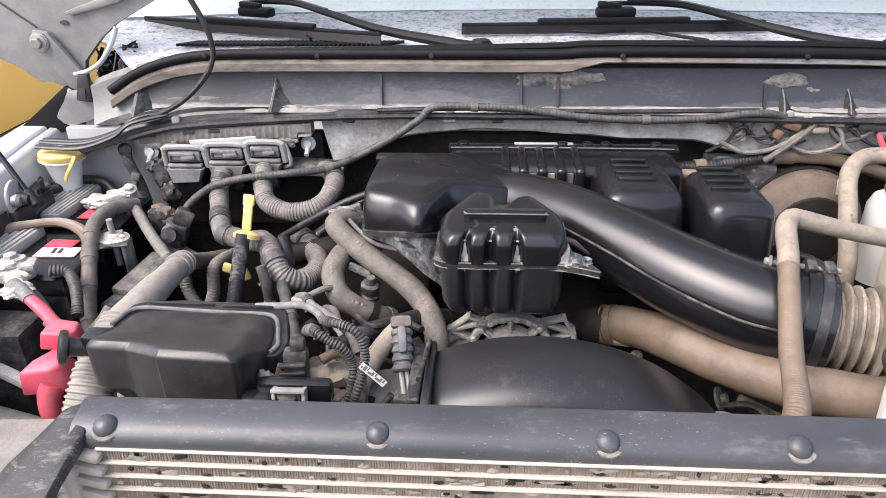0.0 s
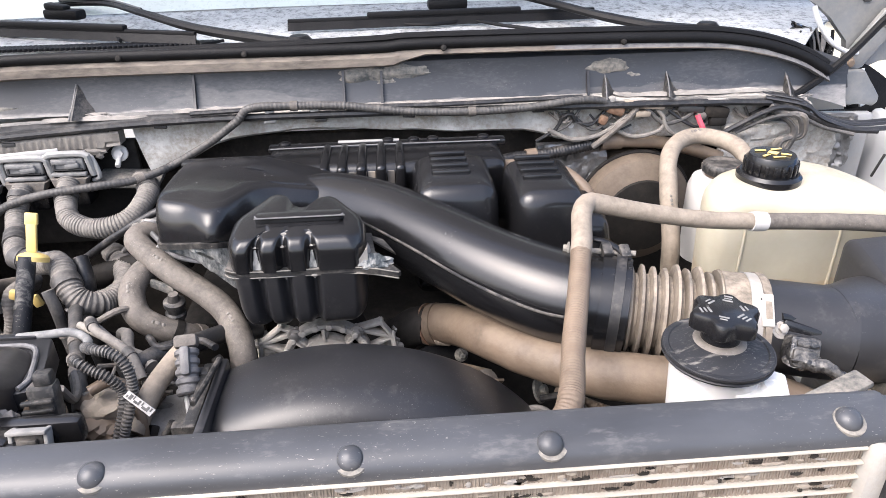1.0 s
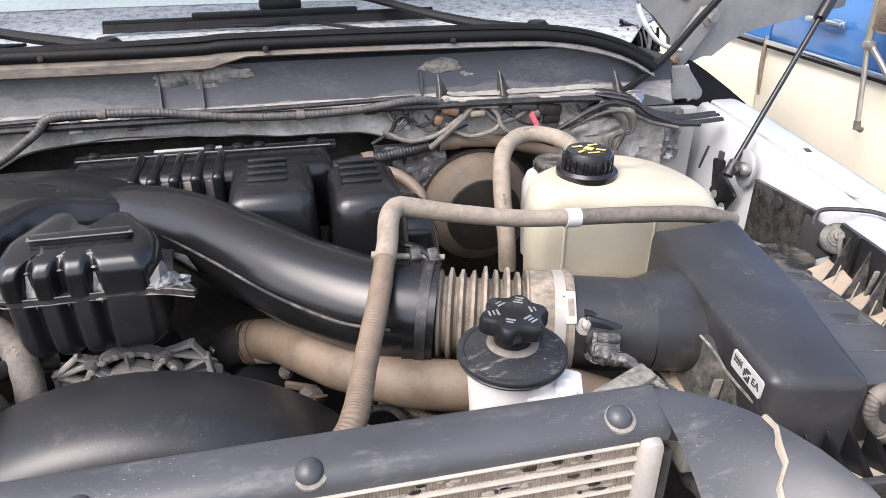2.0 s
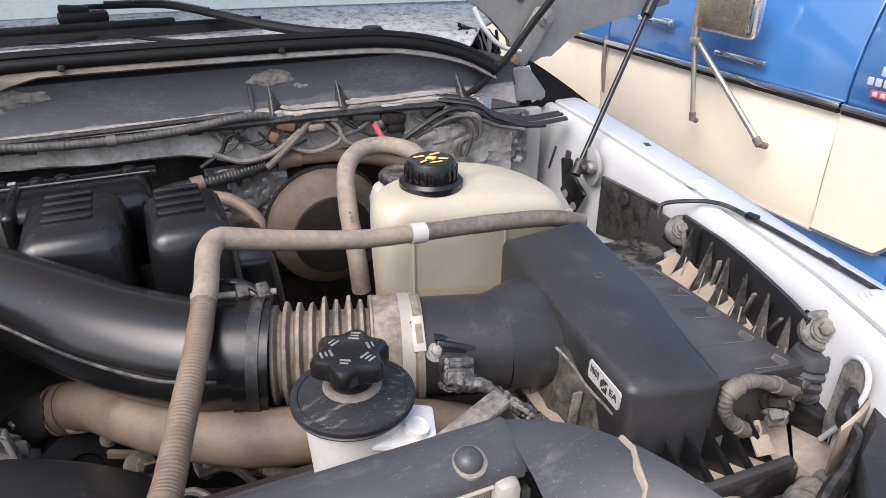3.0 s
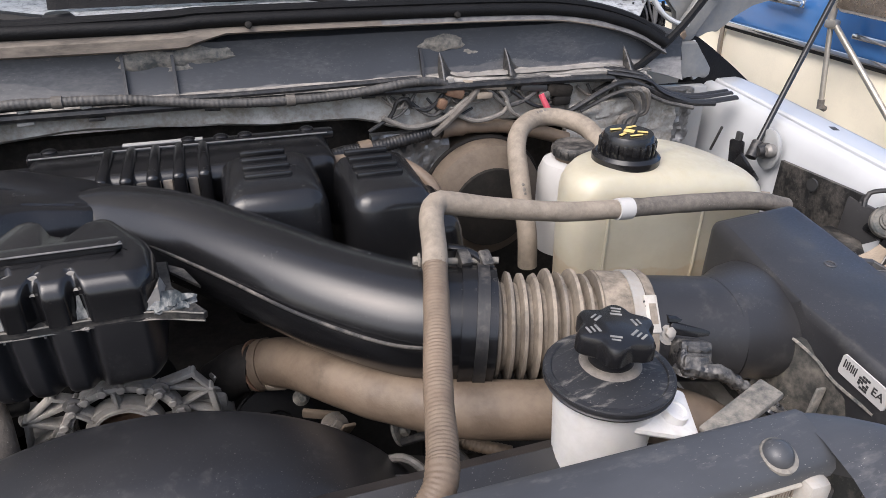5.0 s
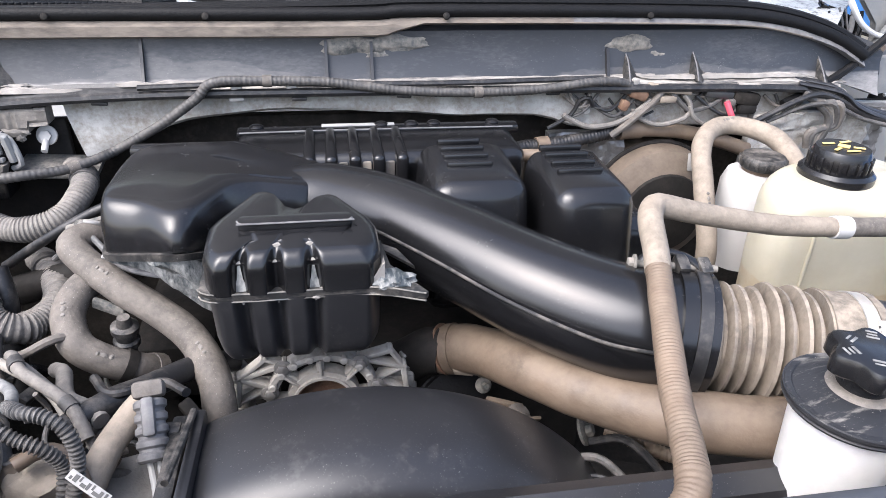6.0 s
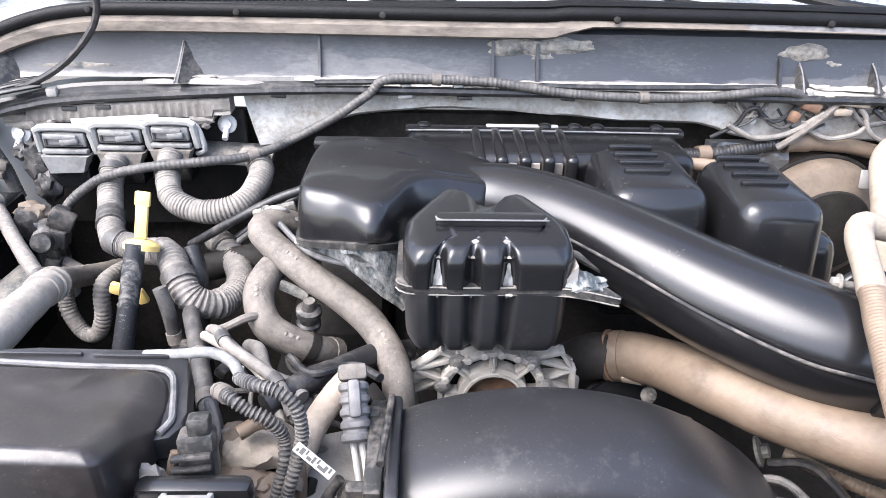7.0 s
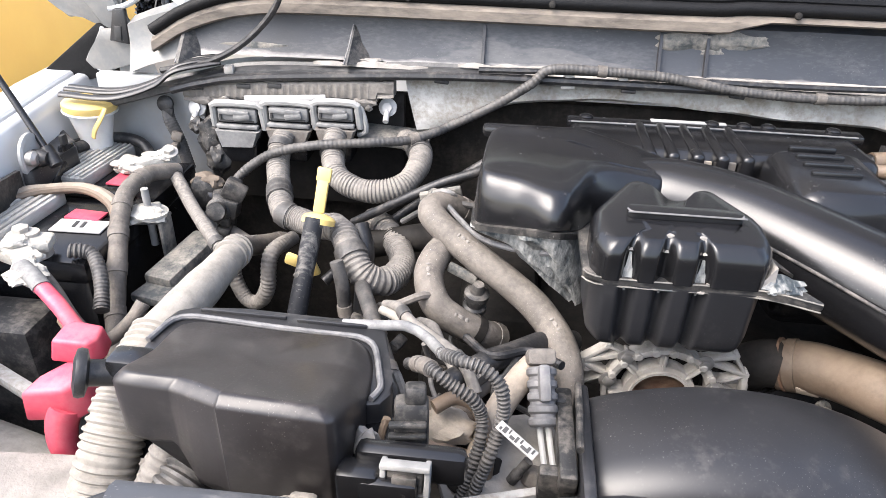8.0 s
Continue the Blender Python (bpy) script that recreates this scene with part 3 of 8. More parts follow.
for s in (1, -1):
    for dy, dz, r in ((0.0, 0.0, 0.0062), (0.013, 0.004, 0.0048), (0.025, 0.004, 0.0055)):
        part("drain_channel", tube([(x if s > 0 else both(x), y + dy, z + dz) for x, y, z in ((0.86, 1.168, 1.252), (0.917, 1.145, 1.243), (0.945, 1.138, 1.224), (0.987, 1.135, 1.208), (1.024, 1.132, 1.202), (1.085, 1.130, 1.205))], r, 10, squash=0.55), COVER, body, "black rubber drain channel at the cowl's end")
# dust heaped along the ledge, and its clips
for x0, x1, yy, zz in ((-0.30, -0.14, 1.178, 1.2575), (-0.10, 0.08, 1.181, 1.2635), (0.12, 0.30, 1.177, 1.2625), (0.33, 0.56, 1.179, 1.263), (0.62, 0.86, 1.178, 1.2625)):
    heap = []
    for i in range(25):
        u = i / 24
        k = math.sin(math.pi * u) ** 0.4
        x = x0 + (x1 - x0) * u
        w = k * (0.004 + 0.006 * noise.noise(Vector((x * 30, 1, 0)))) + 0.0006
        h = k * (0.002 + 0.004 * noise.noise(Vector((x * 45, 3, 0)))) + 0.0004
        heap.append([Vector((x, yy - w, zz - 0.003)), Vector((x, yy - w * 0.4, zz + h * 0.8)), Vector((x, yy + w * 0.4, zz + h)), Vector((x, yy + w, zz - 0.003))])
    part("dust_ridge", skin(bmesh.new(), heap), CHALK, body, "pale dust heaped on the ledge")
for x in (-0.33, -0.02, 0.14, 0.245, 0.507, 0.811, 0.853):
    part("ledge_slot", box((0.018, 0.004, 0.005), (x, 1.187, 1.244 - 0.017 * (max(0.0, -0.05 - x) / 0.4) ** 1.5), 0.001), INK, body)
for x in (-0.42, 0.05, 0.12, 0.245, 0.60):
    part("ledge_clip", box((0.014, 0.012, 0.012), (x, 1.171, 1.257 - 0.017 * (max(0.0, -0.05 - x) / 0.4) ** 1.5), 0.003, turn=(0, 0, 10)), BEAM, body)

# ---- wipers ----
def wiper(a, b, hook, arm, drip):
    """A blade from a to b, its holder at hook, an arm over the given points to its pivot, and a washer tube."""
    w = thing("windscreen_wiper", (b[0], b[1], 1.335), "black wet windscreen wiper lying on the cowl", "wiper", "windscreen wipers")
    ax, bx = Vector((*a, 1.352)), Vector((*b, 1.350))
    turn_ = math.degrees(math.atan2(bx.y - ax.y, bx.x - ax.x))
    c, l = (ax + bx) / 2, (bx - ax).length
    part("blade", join(box((l, 0.009, 0.008), (c.x, c.y, 1.356), 0.002, turn=(0, 0, turn_)), box((l * 0.5, 0.014, 0.010), (c.x, c.y, 1.362), 0.003, turn=(0, 0, turn_))), WIPER, w)
    # the blade's dark reflection on the wet cowl, modelled as a ragged strip
    lip = []
    for i in range(41):
        q = ax.lerp(bx, i / 40)
        k = 0.007 + 0.005 * noise.noise(Vector((q.x * 60, 7, 0)))
        lip.append([Vector((q.x, q.y - 0.004, 1.355)), Vector((q.x, q.y - 0.006 - k, 1.341)), Vector((q.x, q.y - 0.001, 1.341)), Vector((q.x, q.y + 0.001, 1.355))])
    part("blade_reflection", skin(bmesh.new(), lip), WIPER, w, "ragged black strip for the blade's dark reflection in the wet")
    h = Vector((*hook, 1.372))
    part("holder", join(box((0.075, 0.028, 0.018), h, 0.005, turn=(0, 0, turn_)), box((0.045, 0.020, 0.012), h + Vector((-0.012, 0.004, 0.012)), 0.004, turn=(0, 6, turn_))), WIPER, w)
    part("arm", tube([h + Vector((-0.02, 0.01, 0.014))] + [Vector(q) for q in arm], 0.0055, 8, squash=0.7, ends=0.014), WIPER, w)
    # highlight on top of the arm, laid on as a lighter grey strip
    part("arm_sheen", tube([Vector(q) + Vector((0, 0.002, 0.0065)) for q in arm[:3]], 0.0022, 6), SATIN, w, "grey strip painting the highlight along the arm's top")
    part("pivot", lathe([(0.022, -0.03), (0.022, 0.006), (0.014, 0.014)], 16, pose(*arm[-1])), WIPER, w)
    part("washer_tube", tube([Vector((*q, 1.345)) for q in drip], 0.0032, 8), WIPER, w)
    return w


wiper((-0.598, 1.500), (-0.080, 1.315), (-0.352, 1.470), ((-0.39, 1.545, 1.379), (-0.30, 1.54, 1.379), (-0.20, 1.43, 1.376), (-0.085, 1.335, 1.362), (0.04, 1.268, 1.352), (0.10, 1.250, 1.346)), ((-0.384, 1.478), (-0.345, 1.43), (-0.307, 1.435), (-0.25, 1.40), (-0.213, 1.335)))
wiper((0.062, 1.410), (0.639, 1.443), (0.358, 1.458), ((0.391, 1.522, 1.379), (0.484, 1.50, 1.379), (0.55, 1.41, 1.374), (0.62, 1.335, 1.362), (0.70, 1.275, 1.352), (0.78, 1.252, 1.346)), ((0.25, 1.425), (0.32, 1.40), (0.40, 1.425), (0.45, 1.37), (0.50, 1.32)))

# ---- bonnet, raised ----
hood = thing("bonnet", (MID, 1.3, 1.40), "raised silver bonnet seen from its underside", "bonnet")
shell = []
for i in range(13):
    x = MID - 0.90 + 1.80 * i / 12
    shell.append([Vector((x, y, z)) for y, z in ((1.36, 1.52), (1.41, 1.95), (1.47, 2.45), (1.50, 2.62), (1.53, 2.62), (1.51, 2.46), (1.45, 1.96), (1.40, 1.52))])
part("skin", skin(bmesh.new(), shell), FADEDLIT, hood, "grey underside of the bonnet")


def plate(outline, y0, y1, bevel=0.002):
    """A sheet cut to an outline in x and z, between two depths."""
    bm = skin(bmesh.new(), [[Vector((x, y, z)) for x, z in outline] for y in (y0, y1)])
    bmesh.ops.bevel(bm, geom=list(bm.edges), offset=bevel, segments=2, profile=0.5, affect="EDGES", clamp_overlap=True)
    return bm


R_ARM = [(1.052, 1.294), (1.047, 1.272), (1.052, 1.264), (1.078, 1.263), (1.098, 1.274), (1.113, 1.284), (1.136, 1.280), (1.150, 1.292), (1.166, 1.309), (1.201, 1.326), (1.30, 1.343), (1.40, 1.36), (1.40, 1.56), (0.75, 1.56), (0.82, 1.470), (0.893, 1.423), (0.971, 1.383), (1.004, 1.358), (1.045, 1.32)]
R_BASE = [(0.942, 1.270), (1.0, 1.275), (1.061, 1.277), (1.08, 1.252), (1.099, 1.230), (1.099, 1.219), (1.091, 1.212), (1.078, 1.216), (1.062, 1.221), (1.048, 1.214), (1.02, 1.222), (0.96, 1.240)]
R_COVER = [(1.080, 1.280), (1.095, 1.274), (1.129, 1.253), (1.18, 1.219), (1.227, 1.186), (1.102, 1.189), (1.07, 1.195)]
L_BASE = [(-0.634, 1.275), (-0.587, 1.277), (-0.557, 1.271), (-0.502, 1.269), (-0.512, 1.252), (-0.532, 1.241), (-0.552, 1.240), (-0.575, 1.230), (-0.605, 1.226), (-0.633, 1.211), (-0.645, 1.219), (-0.654, 1.214), (-0.667, 1.229), (-0.654, 1.240), (-0.644, 1.257)]
L_COVER = [(-0.800, 1.172), (-0.660, 1.275), (-0.640, 1.27), (-0.640, 1.198), (-0.661, 1.196), (-0.735, 1.174)]


def corner(s, base, cover_, dx, dz):
    """The bonnet's pressed corner with its hinge, plates and gasket; dx and dz shift the small pieces at the tab."""
    def X(x):
        return x if s > 0 else both(x)

    def P(pts):
        return [(X(x), z) for x, z in pts]

    def T(pts):
        return [(X(x + dx), y, z + dz) for x, y, z in pts]
    part("corner_frame", plate(P(R_ARM), 1.268, 1.282, 0.003), HINGE, hood, "pressed grey inner corner of the bonnet")
    part("seam_line", tube([(X(x), 1.2665, z) for x, z in ((1.115, 1.378), (1.150, 1.405), (1.21, 1.452))], 0.0016, 6), INK, hood)
    part("corner_hole", lathe([(0.005, 0), (0.005, 0.002)], 14, pose(X(1.062), 1.267, 1.386, 90, 0, 0) @ Matrix.Diagonal((1.5, 0.8, 1, 1))), INK, hood)
    part("stiffener", plate(P([(1.056, 1.404), (1.042, 1.398), (0.95, 1.420), (0.93, 1.436), (0.96, 1.436)]), 1.258, 1.27, 0.004), HINGE, hood)
    part("hinge_arm", plate(P([(1.028, 1.272), (1.05, 1.262), (1.075, 1.275), (1.10, 1.32), (1.128, 1.352), (1.115, 1.376), (1.09, 1.372), (1.05, 1.31)]), 1.252, 1.262), HINGE, hood, "grey steel hinge arm")
    part("hinge_bolt", join(lathe([(0.017, 0), (0.017, 0.003), (0.012, 0.005)], 20, pose(X(1.107), 1.252, 1.355, 90, 0, 0)), hexbolt((X(1.107), 1.250, 1.355), 0.010, 0.014, (90, 0, 0))), STEEL, hood)
    part("pivot_bolt", hexbolt((X(1.045), 1.25, 1.284), 0.007, 0.010, (90, 0, 0)), TAN, hood)
    part("hinge_base", plate(base, 1.222, 1.236, 0.003), HINGE, hood, "silver plate with a scalloped lower edge")
    part("corner_cover", plate(cover_, 1.262, 1.268, 0.002), WIPER, hood, "black plastic corner cover beside the hinge")
    part("slot_tab", plate([(x, z) for x, y, z in T([(0.975, 1.224, 1.308), (0.992, 1.224, 1.308), (1.006, 1.224, 1.262), (0.976, 1.224, 1.258)])], 1.2115, 1.2195, 0.002), COVER, hood, "dark grey slotted tab")
    part("tab_slot", plate([(x, z) for x, y, z in T([(0.983, 1.2, 1.284), (0.994, 1.2, 1.284), (0.997, 1.2, 1.264), (0.986, 1.2, 1.264)])], 1.2095, 1.2120, 0.001), INK, hood)
    rng_g = random.Random(14 + s)
    sheet = []
    for i in range(22):
        u = i / 21
        sheet.append([Vector((X(0.958 + 0.082 * v + 0.008 * noise.noise(Vector((u * 9, v * 9, 3)))), 1.288 + 0.02 * u + 0.012 * noise.noise(Vector((u * 11, v * 13, 1 + s))), 1.282 + 0.066 * u - 0.03 * u * v)) for v in (k / 21 for k in range(22))])
    part("gasket", skin(bmesh.new(), sheet, closed=False, cap=False), BLACK, hood, "crumpled black rubber gasket")
    for k in range(9):
        q = Vector((X(0.965 + 0.066 * rng_g.random()), 1.278, 1.288 + 0.012 * rng_g.random()))
        part("gasket_fold", tube([q, q + Vector((s * rng_g.uniform(-0.012, 0.006), 0.004, 0.018)), q + Vector((s * rng_g.uniform(-0.022, 0.004), 0.010, 0.034 + 0.014 * rng_g.random()))], rng_g.uniform(0.002, 0.0045), 7, squash=0.5), (BLACK, WIPER, FADEDLIT)[k % 3], hood, "crumpled black rubber gasket")
    part("white_loop", tube([(X(x), y, z) for x, y, z in ((1.060, 1.256, 1.299), (1.035, 1.255, 1.304), (1.008, 1.256, 1.319), (0.988, 1.260, 1.343), (0.978, 1.266, 1.362), (0.972, 1.27, 1.378))], 0.0062, 10, squash=0.7), PAINT, hood, "white folded rim beside the hinge")
    # white tube standing for the highlight along the corner cover's edge
    part("edge_highlight", tube([(X(x), y, z) for x, y, z in ((1.075, 1.25, 1.272), (1.086, 1.252, 1.250), (1.106, 1.255, 1.224), (1.100, 1.255, 1.209), (1.090, 1.255, 1.204))], 0.0030, 8), PAINT, hood)


corner(1, R_BASE, R_COVER, 0.024, -0.012)
corner(-1, L_BASE, L_COVER, 0.038, 0.0)


def strut(s):
    def X(x):
        return x if s > 0 else both(x)
    st = thing("gas_strut", (X(1.04), 1.018, 1.16), "slim black gas strut holding up the bonnet", "gas strut", "bonnet struts")
    part("rod", tube([(X(1.036), 1.016, 1.158), (X(1.116), 1.056, 1.26), (X(1.207), 1.10, 1.377)], 0.0045, 10), BLACK, st)
    part("cylinder", tube([(X(1.203), 1.098, 1.372), (X(1.32), 1.155, 1.52)], 0.0098, 14), BLACK, st)
    part("ball_joint", join(rod((X(1.030), 1.013, 1.150), (X(1.045), 1.021, 1.170), 0.0085, 12), lathe([(0.011, 0), (0.012, 0.010), (0.008, 0.02)], 14, pose(X(1.056), 1.010, 1.160, 0, -90 * s, 0))), RUBBER, st)
    part("ball_stud", lathe([(0.010, 0), (0.010, 0.008), (0.006, 0.012)], 16, pose(X(1.055), 1.000, 1.163, 0, -90 * s, 0)), STEEL, st)
    part("bracket", lathe([(0.030, 0), (0.030, 0.004), (0.027, 0.006)], 28, pose(X(1.062), 1.012, 1.160, 0, -90 * s, 0) @ Matrix.Diagonal((1.05, 0.8, 1, 1))), SILVER, st)
    return st

strut(1)
strut(-1)
washer_line = tube([(0.84, 1.165, 1.222), (0.93, 1.185, 1.255), (1.0, 1.20, 1.30), (1.06, 1.215, 1.355), (1.12, 1.22, 1.42), (1.2, 1.22, 1.55)], 0.0062, 8)
solo("washer_hose", washer_line, WIPER, "thin black washer hose running up to the bonnet", "hose")
solo("washer_hose", tube([(-0.52, 1.17, 1.235), (-0.44, 1.165, 1.255), (-0.38, 1.16, 1.29), (-0.335, 1.155, 1.34), (-0.33, 1.15, 1.39), (-0.36, 1.15, 1.46), (-0.42, 1.15, 1.56)], 0.0045, 8), RUBBER, "thin black washer hose running up to the bonnet", "hose")

# ---- radiator, its cover and the condenser ----
cover = thing("radiator_cover", (0.2, 0.46, 1.19), "grey-black plastic cover strip over the radiator", "radiator cover")
strip = []
for i in range(33):
    x = -0.215 + 0.818 * i / 32
    strip.append([Vector((x, y, z + 0.003 * math.sin(3 * x + 1))) for y, z in ((0.484, 1.19), (0.487, 1.212), (0.484, 1.220), (0.478, 1.2225), (0.456, 1.217), (0.448, 1.212), (0.4455, 1.206), (0.447, 1.198))])
CORNER = ((0.600, 0.487), (0.615, 0.482), (0.632, 0.473), (0.648, 0.461), (0.662, 0.446), (0.674, 0.428), (0.684, 0.405), (0.692, 0.37))
FALL = ((-0.004, 1.17), (0.0, 1.210), (-0.003, 1.2185), (-0.010, 1.221), (-0.03, 1.2195), (-0.055, 1.213), (-0.08, 1.201), (-0.11, 1.181), (-0.17, 1.12), (-0.25, 1.02))
corner_rings = [[Vector((x, yr + dy, z)) for dy, z in FALL] for x, yr in CORNER]


def on_corner(x, y):
    """A point on the corner panel over the plan place x, y."""
    yr = float(np.interp(x, [c[0] for c in CORNER], [c[1] for c in CORNER]))
    return (x, y, float(np.interp(y - yr, [f[0] for f in FALL[:2:-1]], [f[1] for f in FALL[:2:-1]])) + 0.0012)


corner_skin = skin(bmesh.new(), corner_rings, closed=False)
left = slab([(-0.21, 0.485), (-0.20, 0.447), (-0.215, 0.40), (-0.26, 0.30), (-0.32, 0.30), (-0.252, 0.425), (-0.228, 0.472)], 0, 0.012, 0.004)
for v in left.verts:
    k = max(0.0, 0.455 - v.co.y)
    v.co.z += 1.208 - 0.55 * k
part("strip", skin(bmesh.new(), strip), STRIP, cover)
part("corner_panel", corner_skin, STRIP, cover, "scuffed black corner panel with dried mud")
part("corner_panel", left, SCUFF, cover)
MUD = [(0.667, 0.432), (0.668, 0.420), (0.662, 0.408), (0.659, 0.395), (0.649, 0.385), (0.645, 0.365), (0.634, 0.35), (0.626, 0.32), (0.62, 0.29)]
ribbon = []
for q, (x, y) in enumerate(MUD):
    w = 0.0026 + 0.0012 * noise.noise(Vector((x * 90, y * 90, 0)))
    ribbon.append([Vector(on_corner(x - w, y)) - Vector((0, 0, 0.001)), Vector(on_corner(x - w * 0.4, y)) + Vector((0, 0, 0.0012)), Vector(on_corner(x + w * 0.5, y)) + Vector((0, 0, 0.001)), Vector(on_corner(x + w, y)) - Vector((0, 0, 0.001))])
part("mud_crack", skin(bmesh.new(), ribbon), SPRING, cover, "dried mud trickle")
rngm = random.Random(31)
for q in range(26):
    x, y = 0.655 + 0.022 * rngm.gauss(0, 1), 0.36 - abs(rngm.gauss(0, 0.05))
    if not 0.605 < x < 0.69:
        continue
    l = rngm.uniform(0.006, 0.03)
    part("mud_streak", skin(bmesh.new(), [[Vector(on_corner(x + a * 0.2 + 0.001 * noise.noise(Vector((a * 300, q, 0))), y - a)) + Vector((d, 0, 0.0002)) for d in (-w, 0.0, w)] for a, w in ((0.0, 0.0004), (l * 0.4, rngm.uniform(0.0008, 0.0022)), (l, 0.0004))], closed=False, cap=False), (SPRING, CHALK, HOSE)[q % 3], cover)
for x, y, z in ((-0.187, 0.455, 1.216), (0.029, 0.456, 1.2165), (0.204, 0.455, 1.2165), (0.345, 0.455, 1.2172), (0.566, 0.457, 1.2185)):
    pin = thing("push_pin", (x, y, z), "domed black plastic push pin with a dusty rim", "clip", "cover clips")
    part("head", lathe([(0.0095, 0.0), (0.0095, 0.002), (0.008, 0.005), (0.0045, 0.0075), (0.0, 0.008)], 22, pose(x, y, z, 22, 0, 0)), STRIP, pin)
    part("rim", lathe([(0.0118, -0.002), (0.0116, 0.0006), (0.0093, 0.0010)], 22, pose(x + 0.0006, y - 0.0008, z - 0.0004, 22, 0, 0)), CAKED, pin)

cond = thing("condenser", (0.19, 0.46, 0.70), "dirty aluminium condenser with pale tubes and clogged fins", "condenser")
part("core", box((0.77, 0.012, 0.50), (0.192, 0.4547, 0.955), 0.001), FIN, cond)
tubes0 = None
for i in range(22):
    z = 1.2005 - 0.0144 * i
    if tubes0 is None:
        tubes0 = part("tube", box((0.775, 0.014, 0.0025), (0.192, 0.4515, z), 0.0012), TUBE, cond)
    else:
        again(tubes0, Matrix.Translation((0, 0, -0.0144 * i)), cond)
verts, faces = [], []
for i in range(330):
    x = -0.19 + 0.00233 * i
    for j in range(16):
        z = 1.1985 - 0.0144 * j
        lean = 0.0009 * ((i * 7 + j * 3) % 5 - 2) * 0.4
        k = len(verts)
        verts += [(x, 0.4478, z - 0.0005), (x + 0.0009, 0.4478, z - 0.0005), (x + 0.0009 + lean, 0.4478, z - 0.0108), (x + lean, 0.4478, z - 0.0108), (x, 0.4515, z - 0.0005), (x + lean, 0.4515, z - 0.0108)]
        faces += [(k, k + 3, k + 2, k + 1), (k, k + 4, k + 5, k + 3)]
me = bpy.data.meshes.new("fin_pack")
me.from_pydata(verts, [], faces)
me.materials.append(FIN)
fin_ob = new("fin_pack", me)
fin_ob.parent = cond
fin_ob.matrix_parent_inverse = WORLD[cond.name].inverted()
tagged(fin_ob, kind="stuff")
rngf = random.Random(77)
for mat, count in ((SPRING, 110), (CHALK, 90), (GRIME, 130)):
    verts, faces = [], []
    for i in range(count):
        row = int(8 * rngf.random() ** 1.3)
        cx, cz = rngf.uniform(-0.185, 0.57), 1.1985 - 0.0144 * row - rngf.uniform(0.003, 0.010)
        rx, rz = rngf.uniform(0.0012, 0.008) * (1.0 if rngf.random() < 0.8 else 1.8), rngf.uniform(0.001, 0.003)
        k, n = len(verts), 8
        for y, s in ((0.4482, 1.0), (0.4468, 0.65)):
            for a in range(n):
                w = s * rngf.uniform(0.6, 1.15)
                verts.append((cx + rx * w * math.cos(6.283 * a / n), y, cz + rz * w * math.sin(6.283 * a / n)))
        faces += [tuple(k + n + a for a in range(n))] + [(k + a, k + (a + 1) % n, k + n + (a + 1) % n, k + n + a) for a in range(n)]
    me = bpy.data.meshes.new("dried_mud")
    me.from_pydata(verts, [], faces)
    me.materials.append(mat)
    fleck_ob = new("dried_mud", me)
    fleck_ob.parent = cond
    fleck_ob.matrix_parent_inverse = WORLD[cond.name].inverted()
    tagged(fleck_ob, kind="stuff")
part("header_tank", join(box((0.016, 0.03, 0.50), (-0.222, 0.452, 0.955), 0.006), *[box((0.030, 0.02, 0.010), (-0.206, 0.45, 1.196 - 0.0144 * i), 0.004, turn=(0, 18, 0)) for i in range(16)]), ALUMINIUM, cond, "pale scalloped aluminium header")
part("header_tank", join(box((0.018, 0.03, 0.50), (0.588, 0.452, 0.955), 0.006)), ALUMINIUM, cond, "pale aluminium header")
part("rubber_gap", box((0.008, 0.01, 0.40), (0.603, 0.448, 0.99), 0.002), RUBBER, cond)

# ---- fan shroud ----
sh = []
for y, r in ((0.705, 0.235), (0.702, 0.247), (0.695, 0.250), (0.66, 0.251), (0.63, 0.250), (0.612, 0.246), (0.598, 0.236), (0.588, 0.218), (0.582, 0.19)):
    sh.append([Vector((max(0.050, 0.172 + r * 1.06 * math.sin(a)), y, 0.892 + r * math.cos(a))) for a in (radians(-34 + 124 * k / 48) for k in range(49))])
shroud = thing("fan_shroud", (0.165, 0.65, 0.7), "black plastic fan shroud with a domed top", "fan shroud")
part("barrel", skin(bmesh.new(), sh, closed=False), COVER, shroud)
part("side_wall", slab([(0.046, 0.575), (0.056, 0.575), (0.058, 0.705), (0.048, 0.705)], 0.85, 1.128, 0.003), COVER, shroud)
part("wall_ridge", tube([(0.049, 0.70, 1.13), (0.047, 0.66, 1.136), (0.044, 0.615, 1.142)], 0.003, 8), DUSTY, shroud)
part("side_rail", join(box((0.014, 0.10, 0.016), (0.038, 0.655, 1.115), 0.003), box((0.03, 0.012, 0.05), (0.032, 0.62, 1.09), 0.003), box((0.02, 0.014, 0.03), (0.03, 0.69, 1.11), 0.003)), DUSTY, shroud)
front = []
for i in range(15):
    x = -0.10 + 0.62 * i / 14
    drop = max(0.0, 0.05 - x) * 0.5
    front.append([Vector((x, y, z - drop)) for y, z in ((0.60, 1.118), (0.585, 1.126), (0.57, 1.118), (0.555, 1.08), (0.552, 0.85), (0.60, 0.85))])
part("front_panel", skin(bmesh.new(), front), COVER, shroud)
part("crack", tube([(0.338, 0.69, 1.083), (0.342, 0.65, 1.082), (0.342, 0.61, 1.078)], 0.0016, 6), BAND, shroud, "pale dust line along the shroud")

